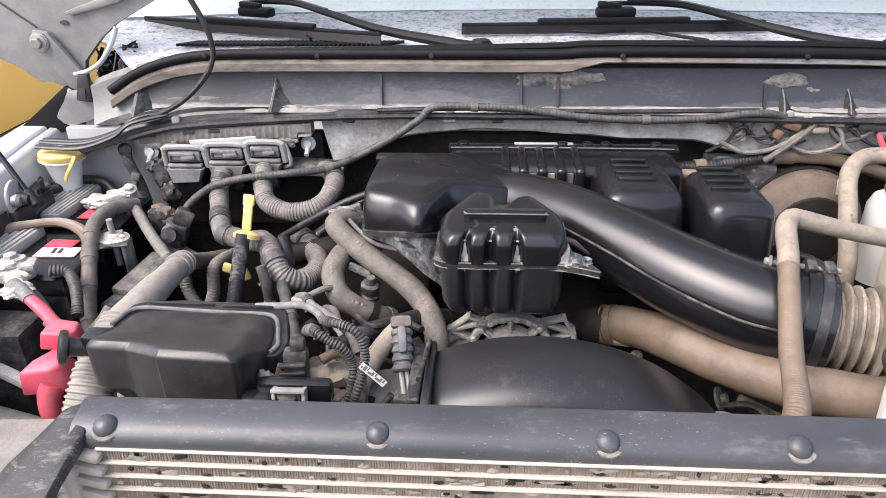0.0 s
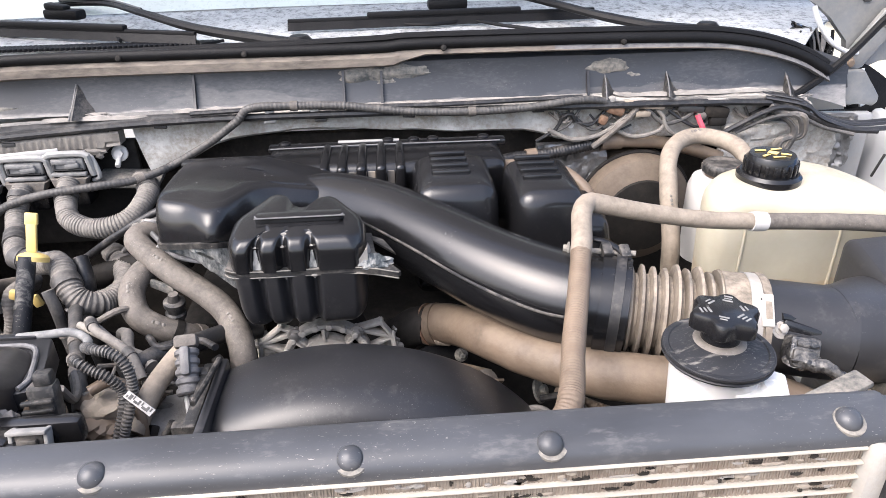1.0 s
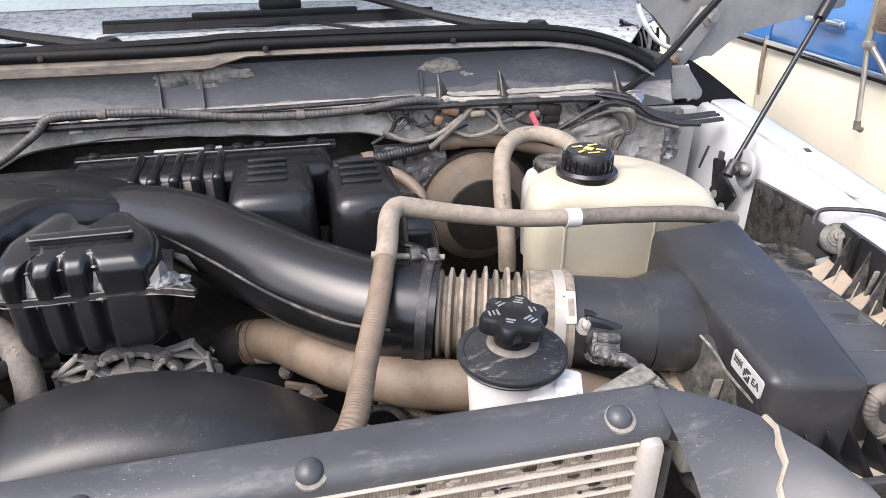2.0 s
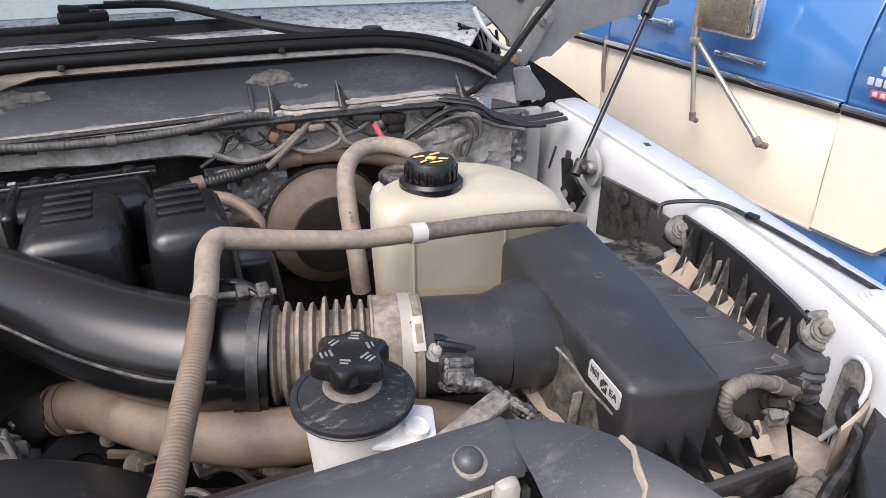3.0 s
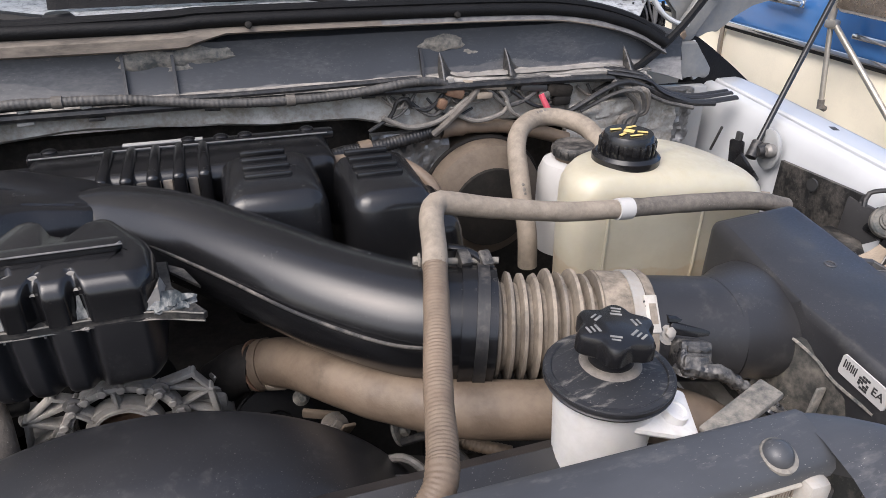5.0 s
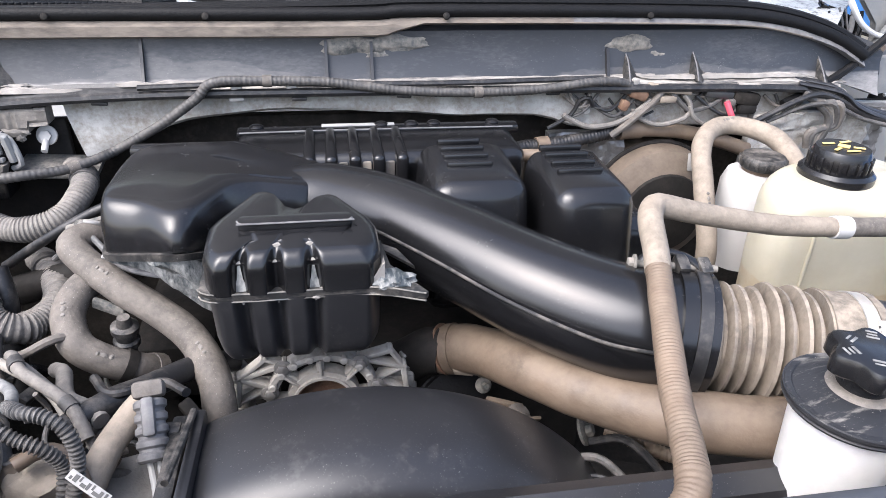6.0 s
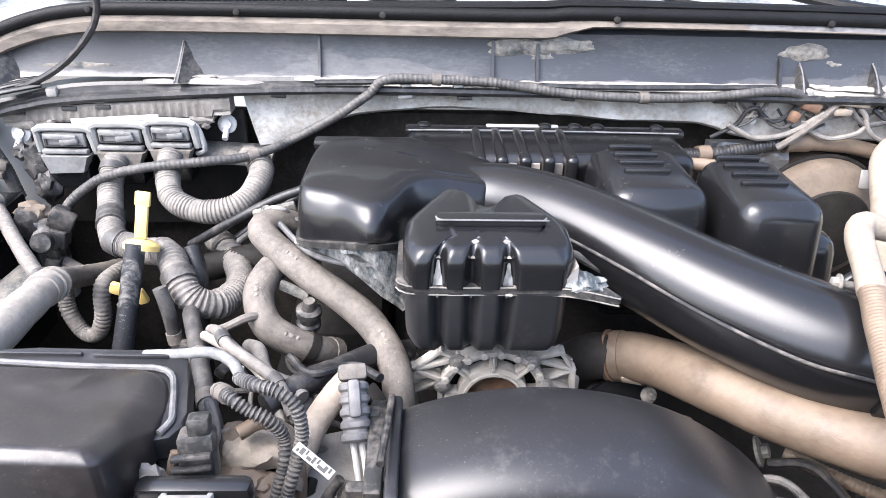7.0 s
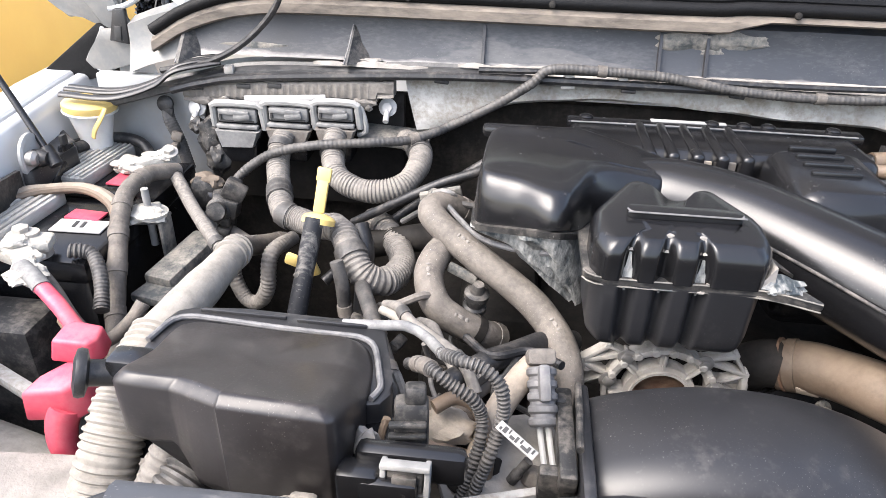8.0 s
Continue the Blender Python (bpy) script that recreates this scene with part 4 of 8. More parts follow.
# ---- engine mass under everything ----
engine = thing("engine_block", (0.25, 0.95, 0.64), "grimy engine block deep in the bay, its shade put in as near-black", "engine")
# near-black filler boxes and floor: the shade of the depths is in their colour
part("block", box((0.46, 0.30, 0.34), (0.26, 1.06, 0.82), 0.03), NEARBLACK, engine)
part("front_cover", box((0.26, 0.16, 0.20), (0.16, 0.90, 0.82), 0.03), NEARBLACK, engine)
part("side_cover", box((0.10, 0.26, 0.22), (-0.07, 1.06, 0.84), 0.03), NEARBLACK, engine)
part("bay_floor", box((1.7, 0.95, 0.03), (MID, 0.85, 0.62), 0.004), NEARBLACK, engine, "dark floor added to close the shaded bay")
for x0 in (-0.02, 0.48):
    part("valve_cover", box((0.10, 0.30, 0.08), (x0, 1.06, 1.0), 0.02), NEARBLACK, engine)


def wheel(x, y, r, owner):
    part("tyre", lathe([(r * 0.62, -0.11), (r * 0.95, -0.11), (r, -0.07), (r, 0.07), (r * 0.95, 0.11), (r * 0.62, 0.11)], 36, pose(x, y, r, 0, 90, 0)), RUBBER, owner)


for wx in (MID - 0.86, MID + 0.86):
    wheel(wx, 0.55, 0.40, body)
    wheel(wx, 4.4, 0.40, body)

# ---- intake: plenum, duct, resonator, manifold ----
plenum = thing("air_plenum", (0.04, 0.92, 1.12), "smooth black plastic intake plenum", "intake plenum")


def smooth_loop(ctrl, z, n=95, tilt=0.0):
    """A closed smooth plan curve through ctrl at height z."""
    out = []
    m = len(ctrl)
    for k in range(n):
        f = k * m / n
        a, t = int(f), f - int(f)
        p = [Vector((*ctrl[(a + q) % m], 0)) for q in (-1, 0, 1, 2)]
        v = 0.5 * ((2 * p[1]) + (p[2] - p[0]) * t + (2 * p[0] - 5 * p[1] + 4 * p[2] - p[3]) * t * t + (3 * p[1] - p[0] - 3 * p[2] + p[3]) * t ** 3)
        out.append(Vector((v.x, v.y, z - tilt * max(0.0, v.x - 0.06))))
    return out


LOW = [(-0.053, 0.905), (-0.053, 0.886), (-0.049, 0.873), (-0.038, 0.865), (-0.012, 0.855), (0.012, 0.837), (0.025, 0.832), (0.037, 0.838), (0.050, 0.860), (0.066, 0.892), (0.090, 0.912), (0.120, 0.922), (0.150, 0.94), (0.16, 1.01), (0.14, 1.028), (0.06, 1.036), (-0.02, 1.034), (-0.044, 1.015), (-0.05, 0.97)]
HIGH = [(-0.046, 0.925), (-0.046, 0.910), (-0.042, 0.899), (-0.033, 0.894), (-0.010, 0.889), (0.011, 0.879), (0.025, 0.876), (0.036, 0.882), (0.049, 0.902), (0.065, 0.926), (0.088, 0.940), (0.115, 0.946), (0.142, 0.958), (0.152, 1.0), (0.135, 1.016), (0.06, 1.024), (-0.015, 1.022), (-0.038, 1.006), (-0.045, 0.97)]

def lift(loop, h):
    """Raise the front of a loop, where the shell's lower edge climbs."""
    for q in loop:
        u = min(1.0, max(0.0, (0.885 - q.y) / 0.075))
        q.z += h * u * u * (3 - 2 * u) * (1.0 if q.x < 0.07 else 0.0)
    return loop


c1 = lift(smooth_loop(LOW, 1.184), 0.024)
rings = [c1, lift(smooth_loop(LOW, 1.192, tilt=0.05), 0.021)]
lo, hi = lift(smooth_loop(LOW, 1.205, tilt=0.1), 0.014), smooth_loop(HIGH, 1.238, tilt=0.25)
for ca_, sa_ in ((0.08, 0.2), (0.17, 0.4), (0.26, 0.58), (0.34, 0.71), (0.43, 0.81), (0.54, 0.895), (0.67, 0.955), (0.82, 0.99), (1.0, 1.0)):
    rings.append([Vector((a.x + (b.x - a.x) * ca_, a.y + (b.y - a.y) * ca_, a.z + (b.z - a.z) * sa_)) for a, b in zip(lo, hi)])
mid = sum(hi, Vector()) / len(hi)
rings.append([q.lerp(mid, 0.06) + Vector((0, 0, 0.002)) for q in hi])
rings.append([q.lerp(mid, 0.5) + Vector((0, 0, 0.003)) for q in hi])
part("upper_shell", skin(bmesh.new(), rings), BLACK, plenum, sharp=60)
seam = [q + (q - mid).normalized() * 0.004 for q in c1]
part("seam", skin(bmesh.new(), [[Vector((q.x, q.y, q.z + dz)) for q in seam] for dz in (-0.006, 0.001)]), DUSTY, plenum)
low_rings = []
for k, z in ((0.0, 1.181), (0.06, 1.176), (0.16, 1.168), (0.28, 1.158), (0.42, 1.146), (0.56, 1.134), (0.70, 1.120), (0.85, 1.10)):
    low_rings.append([Vector((q.x, q.y, z + (q.z - 1.184) * (1 - k))).lerp(Vector((0.070, 0.872, z)), k) + Vector((0.007, 0.007, 0.004)) * noise.noise(Vector((q.x * 45, q.y * 45, z * 60))) for q in c1])
part("lower_shell", skin(bmesh.new(), low_rings), FILM, plenum, "dust-caked lower half of the plenum")
part("rear_lip", box((0.13, 0.02, 0.014), (0.01, 1.033, 1.227), 0.005), BLACK, plenum)

duct = thing("intake_duct", (0.3, 0.85, 1.12), "glossy black plastic intake duct", "intake duct")
DUCT = [(0.09, 0.985, 1.172), (0.13, 0.98, 1.178), (0.17, 0.962, 1.184), (0.225, 0.915, 1.186), (0.295, 0.845, 1.178), (0.36, 0.782, 1.168), (0.425, 0.735, 1.160), (0.478, 0.717, 1.157)]
part("tube", tube(DUCT, 0.043, 32, ends=0.054), BLACK, duct)
part("seam", tube([(x - 0.0315 - 0.0038 * k, y - 0.029 - 0.0038 * k, z + 0.013) for k, (x, y, z) in enumerate(DUCT[3:])], 0.0017, 8), DUSTY, duct)
part("seam_tab", skin(bmesh.new(), [[Vector((x, y, z)) for x, y, z in ((0.196, 0.862, 1.193), (0.226, 0.838, 1.192), (0.240, 0.806, 1.190), (0.215, 0.835, 1.192))], [Vector((x, y, z)) for x, y, z in ((0.196, 0.862, 1.190), (0.226, 0.838, 1.189), (0.240, 0.806, 1.187), (0.215, 0.835, 1.189))]]), DUSTY, duct, "torn seam tab with dust")
part("end_ring", tube([(0.458, 0.722, 1.158), (0.487, 0.713, 1.156)], 0.057, 32), BLACK, duct)
part("clamp_band", tube([(0.472, 0.718, 1.157), (0.482, 0.7145, 1.1565)], 0.059, 32), RUBBER, duct)
part("clamp_ear", join(box((0.012, 0.018, 0.016), (0.470, 0.741, 1.213), 0.003, turn=(25, 0, 0)), box((0.012, 0.018, 0.016), (0.488, 0.735, 1.212), 0.003, turn=(25, 0, 0))), DUSTY, duct)
part("clamp_strap", tube([(0.435, 0.757, 1.207), (0.448, 0.758, 1.219), (0.466, 0.750, 1.222), (0.482, 0.738, 1.217), (0.492, 0.722, 1.208)], 0.0042, 10, squash=0.6), BLACK, duct)
part("clamp_screw", join(rod((0.432, 0.752, 1.212), (0.500, 0.732, 1.213), 0.0032), hexbolt((0.432, 0.752, 1.212), 0.0055, 0.007, (0, -90, -14))), CAKED, duct)

bellows = thing("bellows_hose", (0.54, 0.69, 1.10), "sand-coloured ribbed rubber bellows of the air intake", "bellows")
part("ribbed_sleeve", tube([(0.486, 0.713, 1.156), (0.53, 0.70, 1.155), (0.576, 0.687, 1.153)], 0.0405, 32, pitch=0.0112, rib=0.0145), GAITER, bellows)
part("cuff_lip", tube([(0.613, 0.677, 1.151), (0.619, 0.6755, 1.151)], 0.0555, 32), GAITER, bellows)
part("cuff", tube([(0.574, 0.688, 1.153), (0.62, 0.675, 1.151)], 0.053, 32), GAITER, bellows)
part("clamp_band", tube([(0.600, 0.681, 1.1515), (0.611, 0.678, 1.151)], 0.0545, 32), ALUMINIUM, bellows)
part("worm_drive", box((0.012, 0.005, 0.034), (0.607, 0.643, 1.190), 0.0015, turn=(-48, 0, -14)), CAST, bellows, "bright slotted clamp screw")
for i in range(7):
    part("thread_slot", box((0.009, 0.002, 0.0018), (0.607, 0.632 + 0.0031 * i, 1.1815 + 0.0028 * i), 0, turn=(-48, 0, -14)), INK, bellows)
part("inlet", tube([(0.612, 0.678, 1.151), (0.655, 0.668, 1.1485), (0.70, 0.657, 1.146)], 0.0495, 32), RIDGE, bellows)

res = thing("resonator_box", (0.13, 0.80, 1.05), "black plastic resonator box with moulded ribs", "resonator")


EARS = ((0.0, 1.30), (0.03, 1.05), (0.08, 0.80), (0.22, 0.10), (0.27, 0.02), (0.33, 0.12), (0.44, 0.64), (0.51, 0.76), (0.58, 0.68), (0.70, 0.28), (0.745, 0.24), (0.79, 0.32), (0.92, 0.92), (0.97, 1.15), (1.0, 1.45))


def ears(u):
    """The rear edge of the box: two blunt peaks with a shallow dip between."""
    for (a, p), (b, q) in zip(EARS, EARS[1:]):
        if u <= b:
            return p + (q - p) * (u - a) / (b - a)
    return EARS[-1][1]


GROOVES = (0.205, 0.403, 0.613)


def res_loop(grow=0.0, lobes=1.0, z=0.0, back=0.86, notch=0.0, shear=0.0):
    """The box's plan: four flat columns with rounded grooves between, a notched rear edge."""
    pts = []
    x0, x1, yf = 0.056 - grow, 0.207 + grow, 0.762 - grow
    n = 110
    for i in range(n + 1):
        u = i / n
        x = x0 + (x1 - x0) * u
        edge = min(u, 1 - u)
        y = yf + 0.020 * (1 - min(1, edge / 0.09)) ** 2
        for c in GROOVES:
            y += 0.0115 * lobes * math.exp(-(abs(u - c) / 0.036) ** 2.6)
        pts.append((x, y))
    for i in range(n + 1):
        u = 1 - i / n
        x = x0 + (x1 - x0) * u
        y = back + 0.0 - 0.02 * (1 - min(1, min(u, 1 - u) / 0.15)) ** 2
        if notch:
            y = back - notch * ears(u)
        pts.append((x, y))
    return [Vector((x, y, z + shear * (y - 0.77))) for x, y in pts]


upper = [res_loop(0.0, 1.0, 1.196, 0.876, 0.045)]
for a in (0, 15, 30, 45, 60, 75, 90):
    ca_, sa_ = 1 - math.cos(radians(a)), math.sin(radians(a))
    upper.append(res_loop(-0.013 * ca_, 1.0 - 0.25 * ca_, 1.2165 + 0.0165 * sa_, 0.876 - 0.006 * ca_, 0.045, 0.11))
upper += [res_loop(-0.019, 0.45, 1.2337, 0.868, 0.045, 0.11), res_loop(-0.024, 0.0, 1.2344, 0.866, 0.045, 0.11)]
part("upper_half", skin(bmesh.new(), upper), BLACK, res, sharp=60)
part("flange", slab([(0.05, 0.775), (0.07, 0.764), (0.20, 0.764), (0.243, 0.748), (0.246, 0.752), (0.215, 0.80), (0.212, 0.85), (0.06, 0.86), (0.05, 0.85)], 1.190, 1.1965, 0.0015), DUSTY, res, "dust-lined seam flange")
part("lower_half", skin(bmesh.new(), [res_loop(-0.016, 0.7, 1.1215, 0.85), res_loop(-0.010, 0.85, 1.1225, 0.855), res_loop(-0.0065, 0.95, 1.126, 0.858), res_loop(-0.004, 1.0, 1.132, 0.86), res_loop(-0.0025, 1.0, 1.142, 0.86), res_loop(-0.001, 1.0, 1.191, 0.86)]), COVER, res, "dust-greyed lower half")
LOZ = [(0.091 + 0.0062 * math.cos(a) if math.cos(a) < 0 else 0.178 + 0.0062 * math.cos(a), 0.808 + 0.0072 * math.sin(a)) for a in (2 * math.pi * k / 28 for k in range(28))]
bar = slab(LOZ, 0.0, 0.0062, 0.0022, 3)
for v in bar.verts:
    v.co.z += 1.2345 + 0.11 * (v.co.y - 0.77)
part("top_bar", bar, BLACK, res)
# thin pale tube paints the highlight on the bar's outline
part("bar_rim", tube([(x, y, 1.2408 + 0.11 * (y - 0.77)) for x, y in LOZ[15:27]], 0.0009, 6), FADEDLIT, res, "highlight painted along the raised bar's front edge")

def wedge(x, z0, z1, w0, w1, y):
    """A thin tapered film of dust in a groove."""
    return skin(bmesh.new(), [[Vector((x - w, yy, z)), Vector((x + w, yy, z)), Vector((x + w * 0.6, yy + 0.004, z)), Vector((x - w * 0.6, yy + 0.004, z))] for z, w, yy in ((z0, w0, y), ((z0 + z1) / 2, (w0 + w1) * 0.35, y + 0.0015), (z1, w1, y + 0.003))])


for u, low in zip(GROOVES, (2, 0, 1)):
    gx = 0.056 + 0.151 * u
    part("dust_film", wedge(gx, 1.2262, 1.2345, 0.0016, 0.0056, 0.7770), CHALK, res)
    part("dust_film", wedge(gx, 1.2215, 1.2245, 0.0020, 0.0020, 0.7725), CHALK, res)
    if low:
        part("dust_film", wedge(gx, 1.1965, 1.2165 + 0.003 * (low - 1), 0.0062, 0.0012, 0.7690), FILM, res)
    part("dust_film", wedge(gx, 1.181, 1.189, 0.0008, 0.0030, 0.7722), CHALK, res)
for k in range(7):
    part("dust_fleck", lump((0.150 + 0.008 * k, 0.7645 + 0.001 * (k % 2), 1.1985 - 0.009 * (k % 3 == 0)), (0.004, 0.0018, 0.0014), 2.3 * k, 0.7), CHALK, res)
for z in (1.1895, 1.197):
    part("flange_edge", tube([(0.050, 0.776, z), (0.06, 0.766, z), (0.10, 0.7635, z), (0.195, 0.7632, z), (0.243, 0.7475, z)], 0.0008, 6), CAKED, res, "pale worn edge of the seam flange")
part("dust_patch", lump((0.214, 0.772, 1.1985), (0.019, 0.013, 0.006), 4.2, 0.6), FILM, res, "pale dust heaped on the flange")
part("dust_patch", skin(bmesh.new(), [[Vector((0.190, 0.764, 1.198)), Vector((0.209, 0.766, 1.198)), Vector((0.212, 0.80, 1.198))], [Vector((0.200, 0.766, 1.206)), Vector((0.2095, 0.769, 1.208)), Vector((0.2105, 0.795, 1.208))], [Vector((0.206, 0.768, 1.214)), Vector((0.2095, 0.770, 1.216)), Vector((0.2095, 0.79, 1.214))]]), CHALK, res)

manifold = thing("intake_manifold", (0.27, 1.05, 1.05), "black ribbed plastic intake manifold", "manifold")
part("runner_cover", box((0.36, 0.10, 0.10), (0.23, 1.08, 1.165), 0.016, segs=3), BLACK, manifold)
part("rear_lip", box((0.37, 0.022, 0.012), (0.235, 1.125, 1.212), 0.004), BLACK, manifold)
for i, x in enumerate((0.142, 0.168, 0.196, 0.224, 0.252)):
    part("rib", box((0.0145, 0.112, 0.094), (x, 1.068, 1.1725), 0.006, segs=3), BLACK, manifold)
for x in (0.155, 0.182, 0.210, 0.238):
    part("dust_film", box((0.011, 0.004, 0.07), (x, 1.0285, 1.172), 0.002), (CAKED, SPRING, CAKED, HOSE)[int(x * 100) % 4], manifold)
part("dust_film", box((0.095, 0.009, 0.002), (0.205, 1.128, 1.219), 0.0008), FRAME, manifold)
part("lip_edge", tube([(0.055, 1.113, 1.2165), (0.15, 1.113, 1.2175), (0.25, 1.113, 1.2175), (0.41, 1.113, 1.2165)], 0.0011, 6), FADEDLIT, manifold, "pale edge of the rear lip")
for x in (0.075, 0.235, 0.275, 0.305, 0.385):
    part("lip_bolt", lathe([(0.009, 0), (0.009, 0.003), (0.006, 0.005), (0.0, 0.0055)], 16, pose(x, 1.128, 1.217)), BLACK, manifold)
for cx, cy, w in ((0.323, 0.955, 0.122), (0.440, 0.925, 0.102)):
    chamber = box((w, 0.17, 0.15), (cx, cy + 0.01, 1.155), 0.02, (0.86, 0.80), 3)
    part("chamber", chamber, BLACK, manifold)
    for i in range(4):
        part("slot_rib", box((0.052, 0.007, 0.008), (cx - 0.004, cy - 0.005 + 0.024 * i, 1.231), 0.003), BLACK, manifold)
part("side_flank", box((0.09, 0.14, 0.12), (0.498, 0.96, 1.115), 0.02, (0.7, 0.85), 3), BLACK, manifold)

# ---- alternator ----
alt = thing("alternator", (0.15, 0.83, 0.95), "dusty cast aluminium alternator with a slotted face", "alternator")
ca = Vector((0.148, 0.815, 1.037))
part("body", lathe([(0.044, 0), (0.046, 0.004), (0.046, 0.06), (0.04, 0.07)], 36, pose(ca.x, ca.y + 0.012, ca.z, -90, 0, 0)), NEARBLACK, alt)
def annulus(r0, r1, y0, y1, seg=48):
    loop = []
    for r, y in ((r0, y1), (r0, y0), (r1, y0), (r1, y1)):
        loop.append([Vector((ca.x + r * math.cos(a), ca.y + y, ca.z + r * math.sin(a))) for a in (2 * math.pi * k / seg for k in range(seg))])
    return skin(bmesh.new(), loop + loop[:1], cap=False)


rnga = random.Random(5)
part("rim", join(annulus(0.0475, 0.056, -0.006, 0.010), annulus(0.0525, 0.0575, -0.010, 0.0)), CAST, alt)
part("inner_ring", join(annulus(0.0285, 0.0365, -0.010, 0.006), annulus(0.0285, 0.031, -0.013, 0.0)), CAST, alt)
part("hub", lathe([(0.016, 0), (0.026, 0.004), (0.028, 0.010)], 28, pose(ca.x, ca.y + 0.014, ca.z, 90, 0, 0)), RUST, alt)
for k in range(8):
    a = 45 * k + rnga.uniform(-3, 3)
    q = join(box((0.016, 0.014, 0.0085), (0.042, 0.0, 0), 0.002), box((0.018, 0.006, 0.003), (0.042, -0.009, 0), 0.001))
    part("spoke", moved(q, Matrix.Translation(ca) @ pose(0, 0, 0, 0, -a, 0)), CAST, alt)
for k in range(9):
    a = radians(18 * k + 12)
    part("casting_lug", lathe([(0.004, 0), (0.0042, 0.006), (0.003, 0.007)], 10, pose(ca.x + 0.0545 * math.cos(a), ca.y - 0.006, ca.z + 0.0545 * math.sin(a), 90, 0, 0)), CAST, alt)
for sx in (-1, 1):
    P4 = [(0.082, 0.028), (0.038, 0.042), (0.053, 0.014), (0.086, -0.004), (0.062 + 0.006 * sx, 0.050)]
    for i0, i1 in ((0, 1), (1, 2), (2, 0), (2, 3), (3, 0), (1, 4), (4, 0)):
        a, b = P4[i0], P4[i1]
        l = math.hypot(b[0] - a[0], b[1] - a[1])
        ang = math.degrees(math.atan2(b[1] - a[1], b[0] - a[0]))
        bar = moved(box((l + 0.008, 0.013, rnga.uniform(0.0035, 0.0065)), (0, 0, 0), 0.002), pose(0, 0, 0, 0, -ang * sx, 0))
        part("truss_bar", moved(bar, Matrix.Translation((ca.x + sx * (a[0] + b[0]) / 2, ca.y + 0.004, ca.z + (a[1] + b[1]) / 2))), CAST, alt)
    part("housing_screw", hexbolt((ca.x + sx * 0.038, ca.y - 0.006, ca.z + 0.043), 0.006, 0.006, (90, 0, 0)), STEEL, alt)
    part("housing_screw", hexbolt((ca.x + sx * 0.053, ca.y - 0.008, ca.z + 0.014), 0.006, 0.006, (90, 0, 0)), STEEL, alt)
for sx, x in ((-1, 0.062), (1, 0.238)):
    part("mount_ear", join(box((0.040, 0.02, 0.018), (x - 0.014 * sx, 0.838, 1.033), 0.004), rod((x, 0.85, 0.99), (x, 0.848, 1.043), 0.011, 14)), CAST, alt)
    part("bolt", hexbolt((x, 0.848, 1.043), 0.009, 0.016), STEEL, alt)

# ---- hoses on the engine ----
def hose(pts, r, mat, label, pitch=0.0, rib=0.0, name="hose", seg=14, ends=None, tapes=(), marks=()):
    """A hose or loom; tapes: where along it, from 0 to 1, bands of tape are wound; marks: where rubbed print shows."""
    if not tapes and not marks:
        return solo(name, tube(pts, r, seg, pitch, rib, ends=ends), mat, label, "hose")
    h = thing(name, pts[0], label, "hose")
    part("sheath", tube(pts, r, seg, pitch, rib, ends=ends), mat, h)
    line = spline(pts, 0.004)
    for k in tapes:
        i = min(len(line) - 4, max(0, int(k * len(line))))
        part("tape", tube(line[i:i + 4], r + rib + 0.0012, seg), DARKLOOM if mat is LOOM else HOSE, h, "wound tape")
    for k in marks:
        i = min(len(line) - 3, max(1, int(k * len(line))))
        along = (line[i + 1] - line[i - 1]).normalized()
        out = (Vector((0, -0.5, 0.85)) - along * along.dot(Vector((0, -0.5, 0.85)))).normalized()
        turned = Matrix((along, out.cross(along), out)).transposed().to_4x4()
        for q, (a, b) in enumerate(((-0.006, 0.0016), (0.0, 0.0030), (0.007, 0.0018))):
            part("print_mark", moved(lump((a, 0.0006 * q, 0), (b, 0.0022, 0.0007), 9.0 * k + q, 0.4), Matrix.Translation(line[i] + out * r) @ turned), LOOM, h, "rubbed pale print")
    return h


rad_hose = thing("radiator_hose", (0.35, 0.75, 1.0), "thick tan dust-covered upper radiator hose", "hose")
part("hose", tube([(0.274, 0.850, 1.055), (0.298, 0.836, 1.066), (0.326, 0.802, 1.080), (0.352, 0.760, 1.092), (0.380, 0.725, 1.097), (0.415, 0.693, 1.102), (0.452, 0.664, 1.108), (0.50, 0.645, 1.110), (0.56, 0.632, 1.108), (0.63, 0.605, 1.098), (0.68, 0.58, 1.07)], 0.0265, 22), TAN, rad_hose)
part("clamp", tube([(0.283, 0.8455, 1.059), (0.291, 0.841, 1.0625)], 0.0285, 22), TAN, rad_hose)
part("clamp_wire", tube([(0.2785, 0.848, 1.0575), (0.2805, 0.847, 1.0585)], 0.0292, 22), RUST, rad_hose)
part("clamp_tang", box((0.022, 0.006, 0.010), (0.294, 0.815, 1.052), 0.002, turn=(20, -12, -30)), BEIGE, rad_hose)
part("neck", tube([(0.235, 0.865, 1.03), (0.262, 0.851, 1.055), (0.275, 0.845, 1.058)], 0.0255, 20), NEARBLACK, rad_hose)

vent = thing("vent_hose", (0.45, 0.75, 1.1), "narrow beige dust-covered vent hose with a sharp bend", "hose")
# same hose: the browner colour holds its ribs' tone and its shading
part("lower_hose", tube([(0.335, 0.515, 1.15), (0.350, 0.512, 1.165), (0.368, 0.515, 1.180), (0.382, 0.535, 1.188), (0.400, 0.600, 1.196), (0.422, 0.672, 1.212), (0.440, 0.735, 1.233)], 0.0108, 16, pitch=0.0034, rib=0.0005), TAN, vent, "brown-grey ribbed lower leg, darkened for its shading")
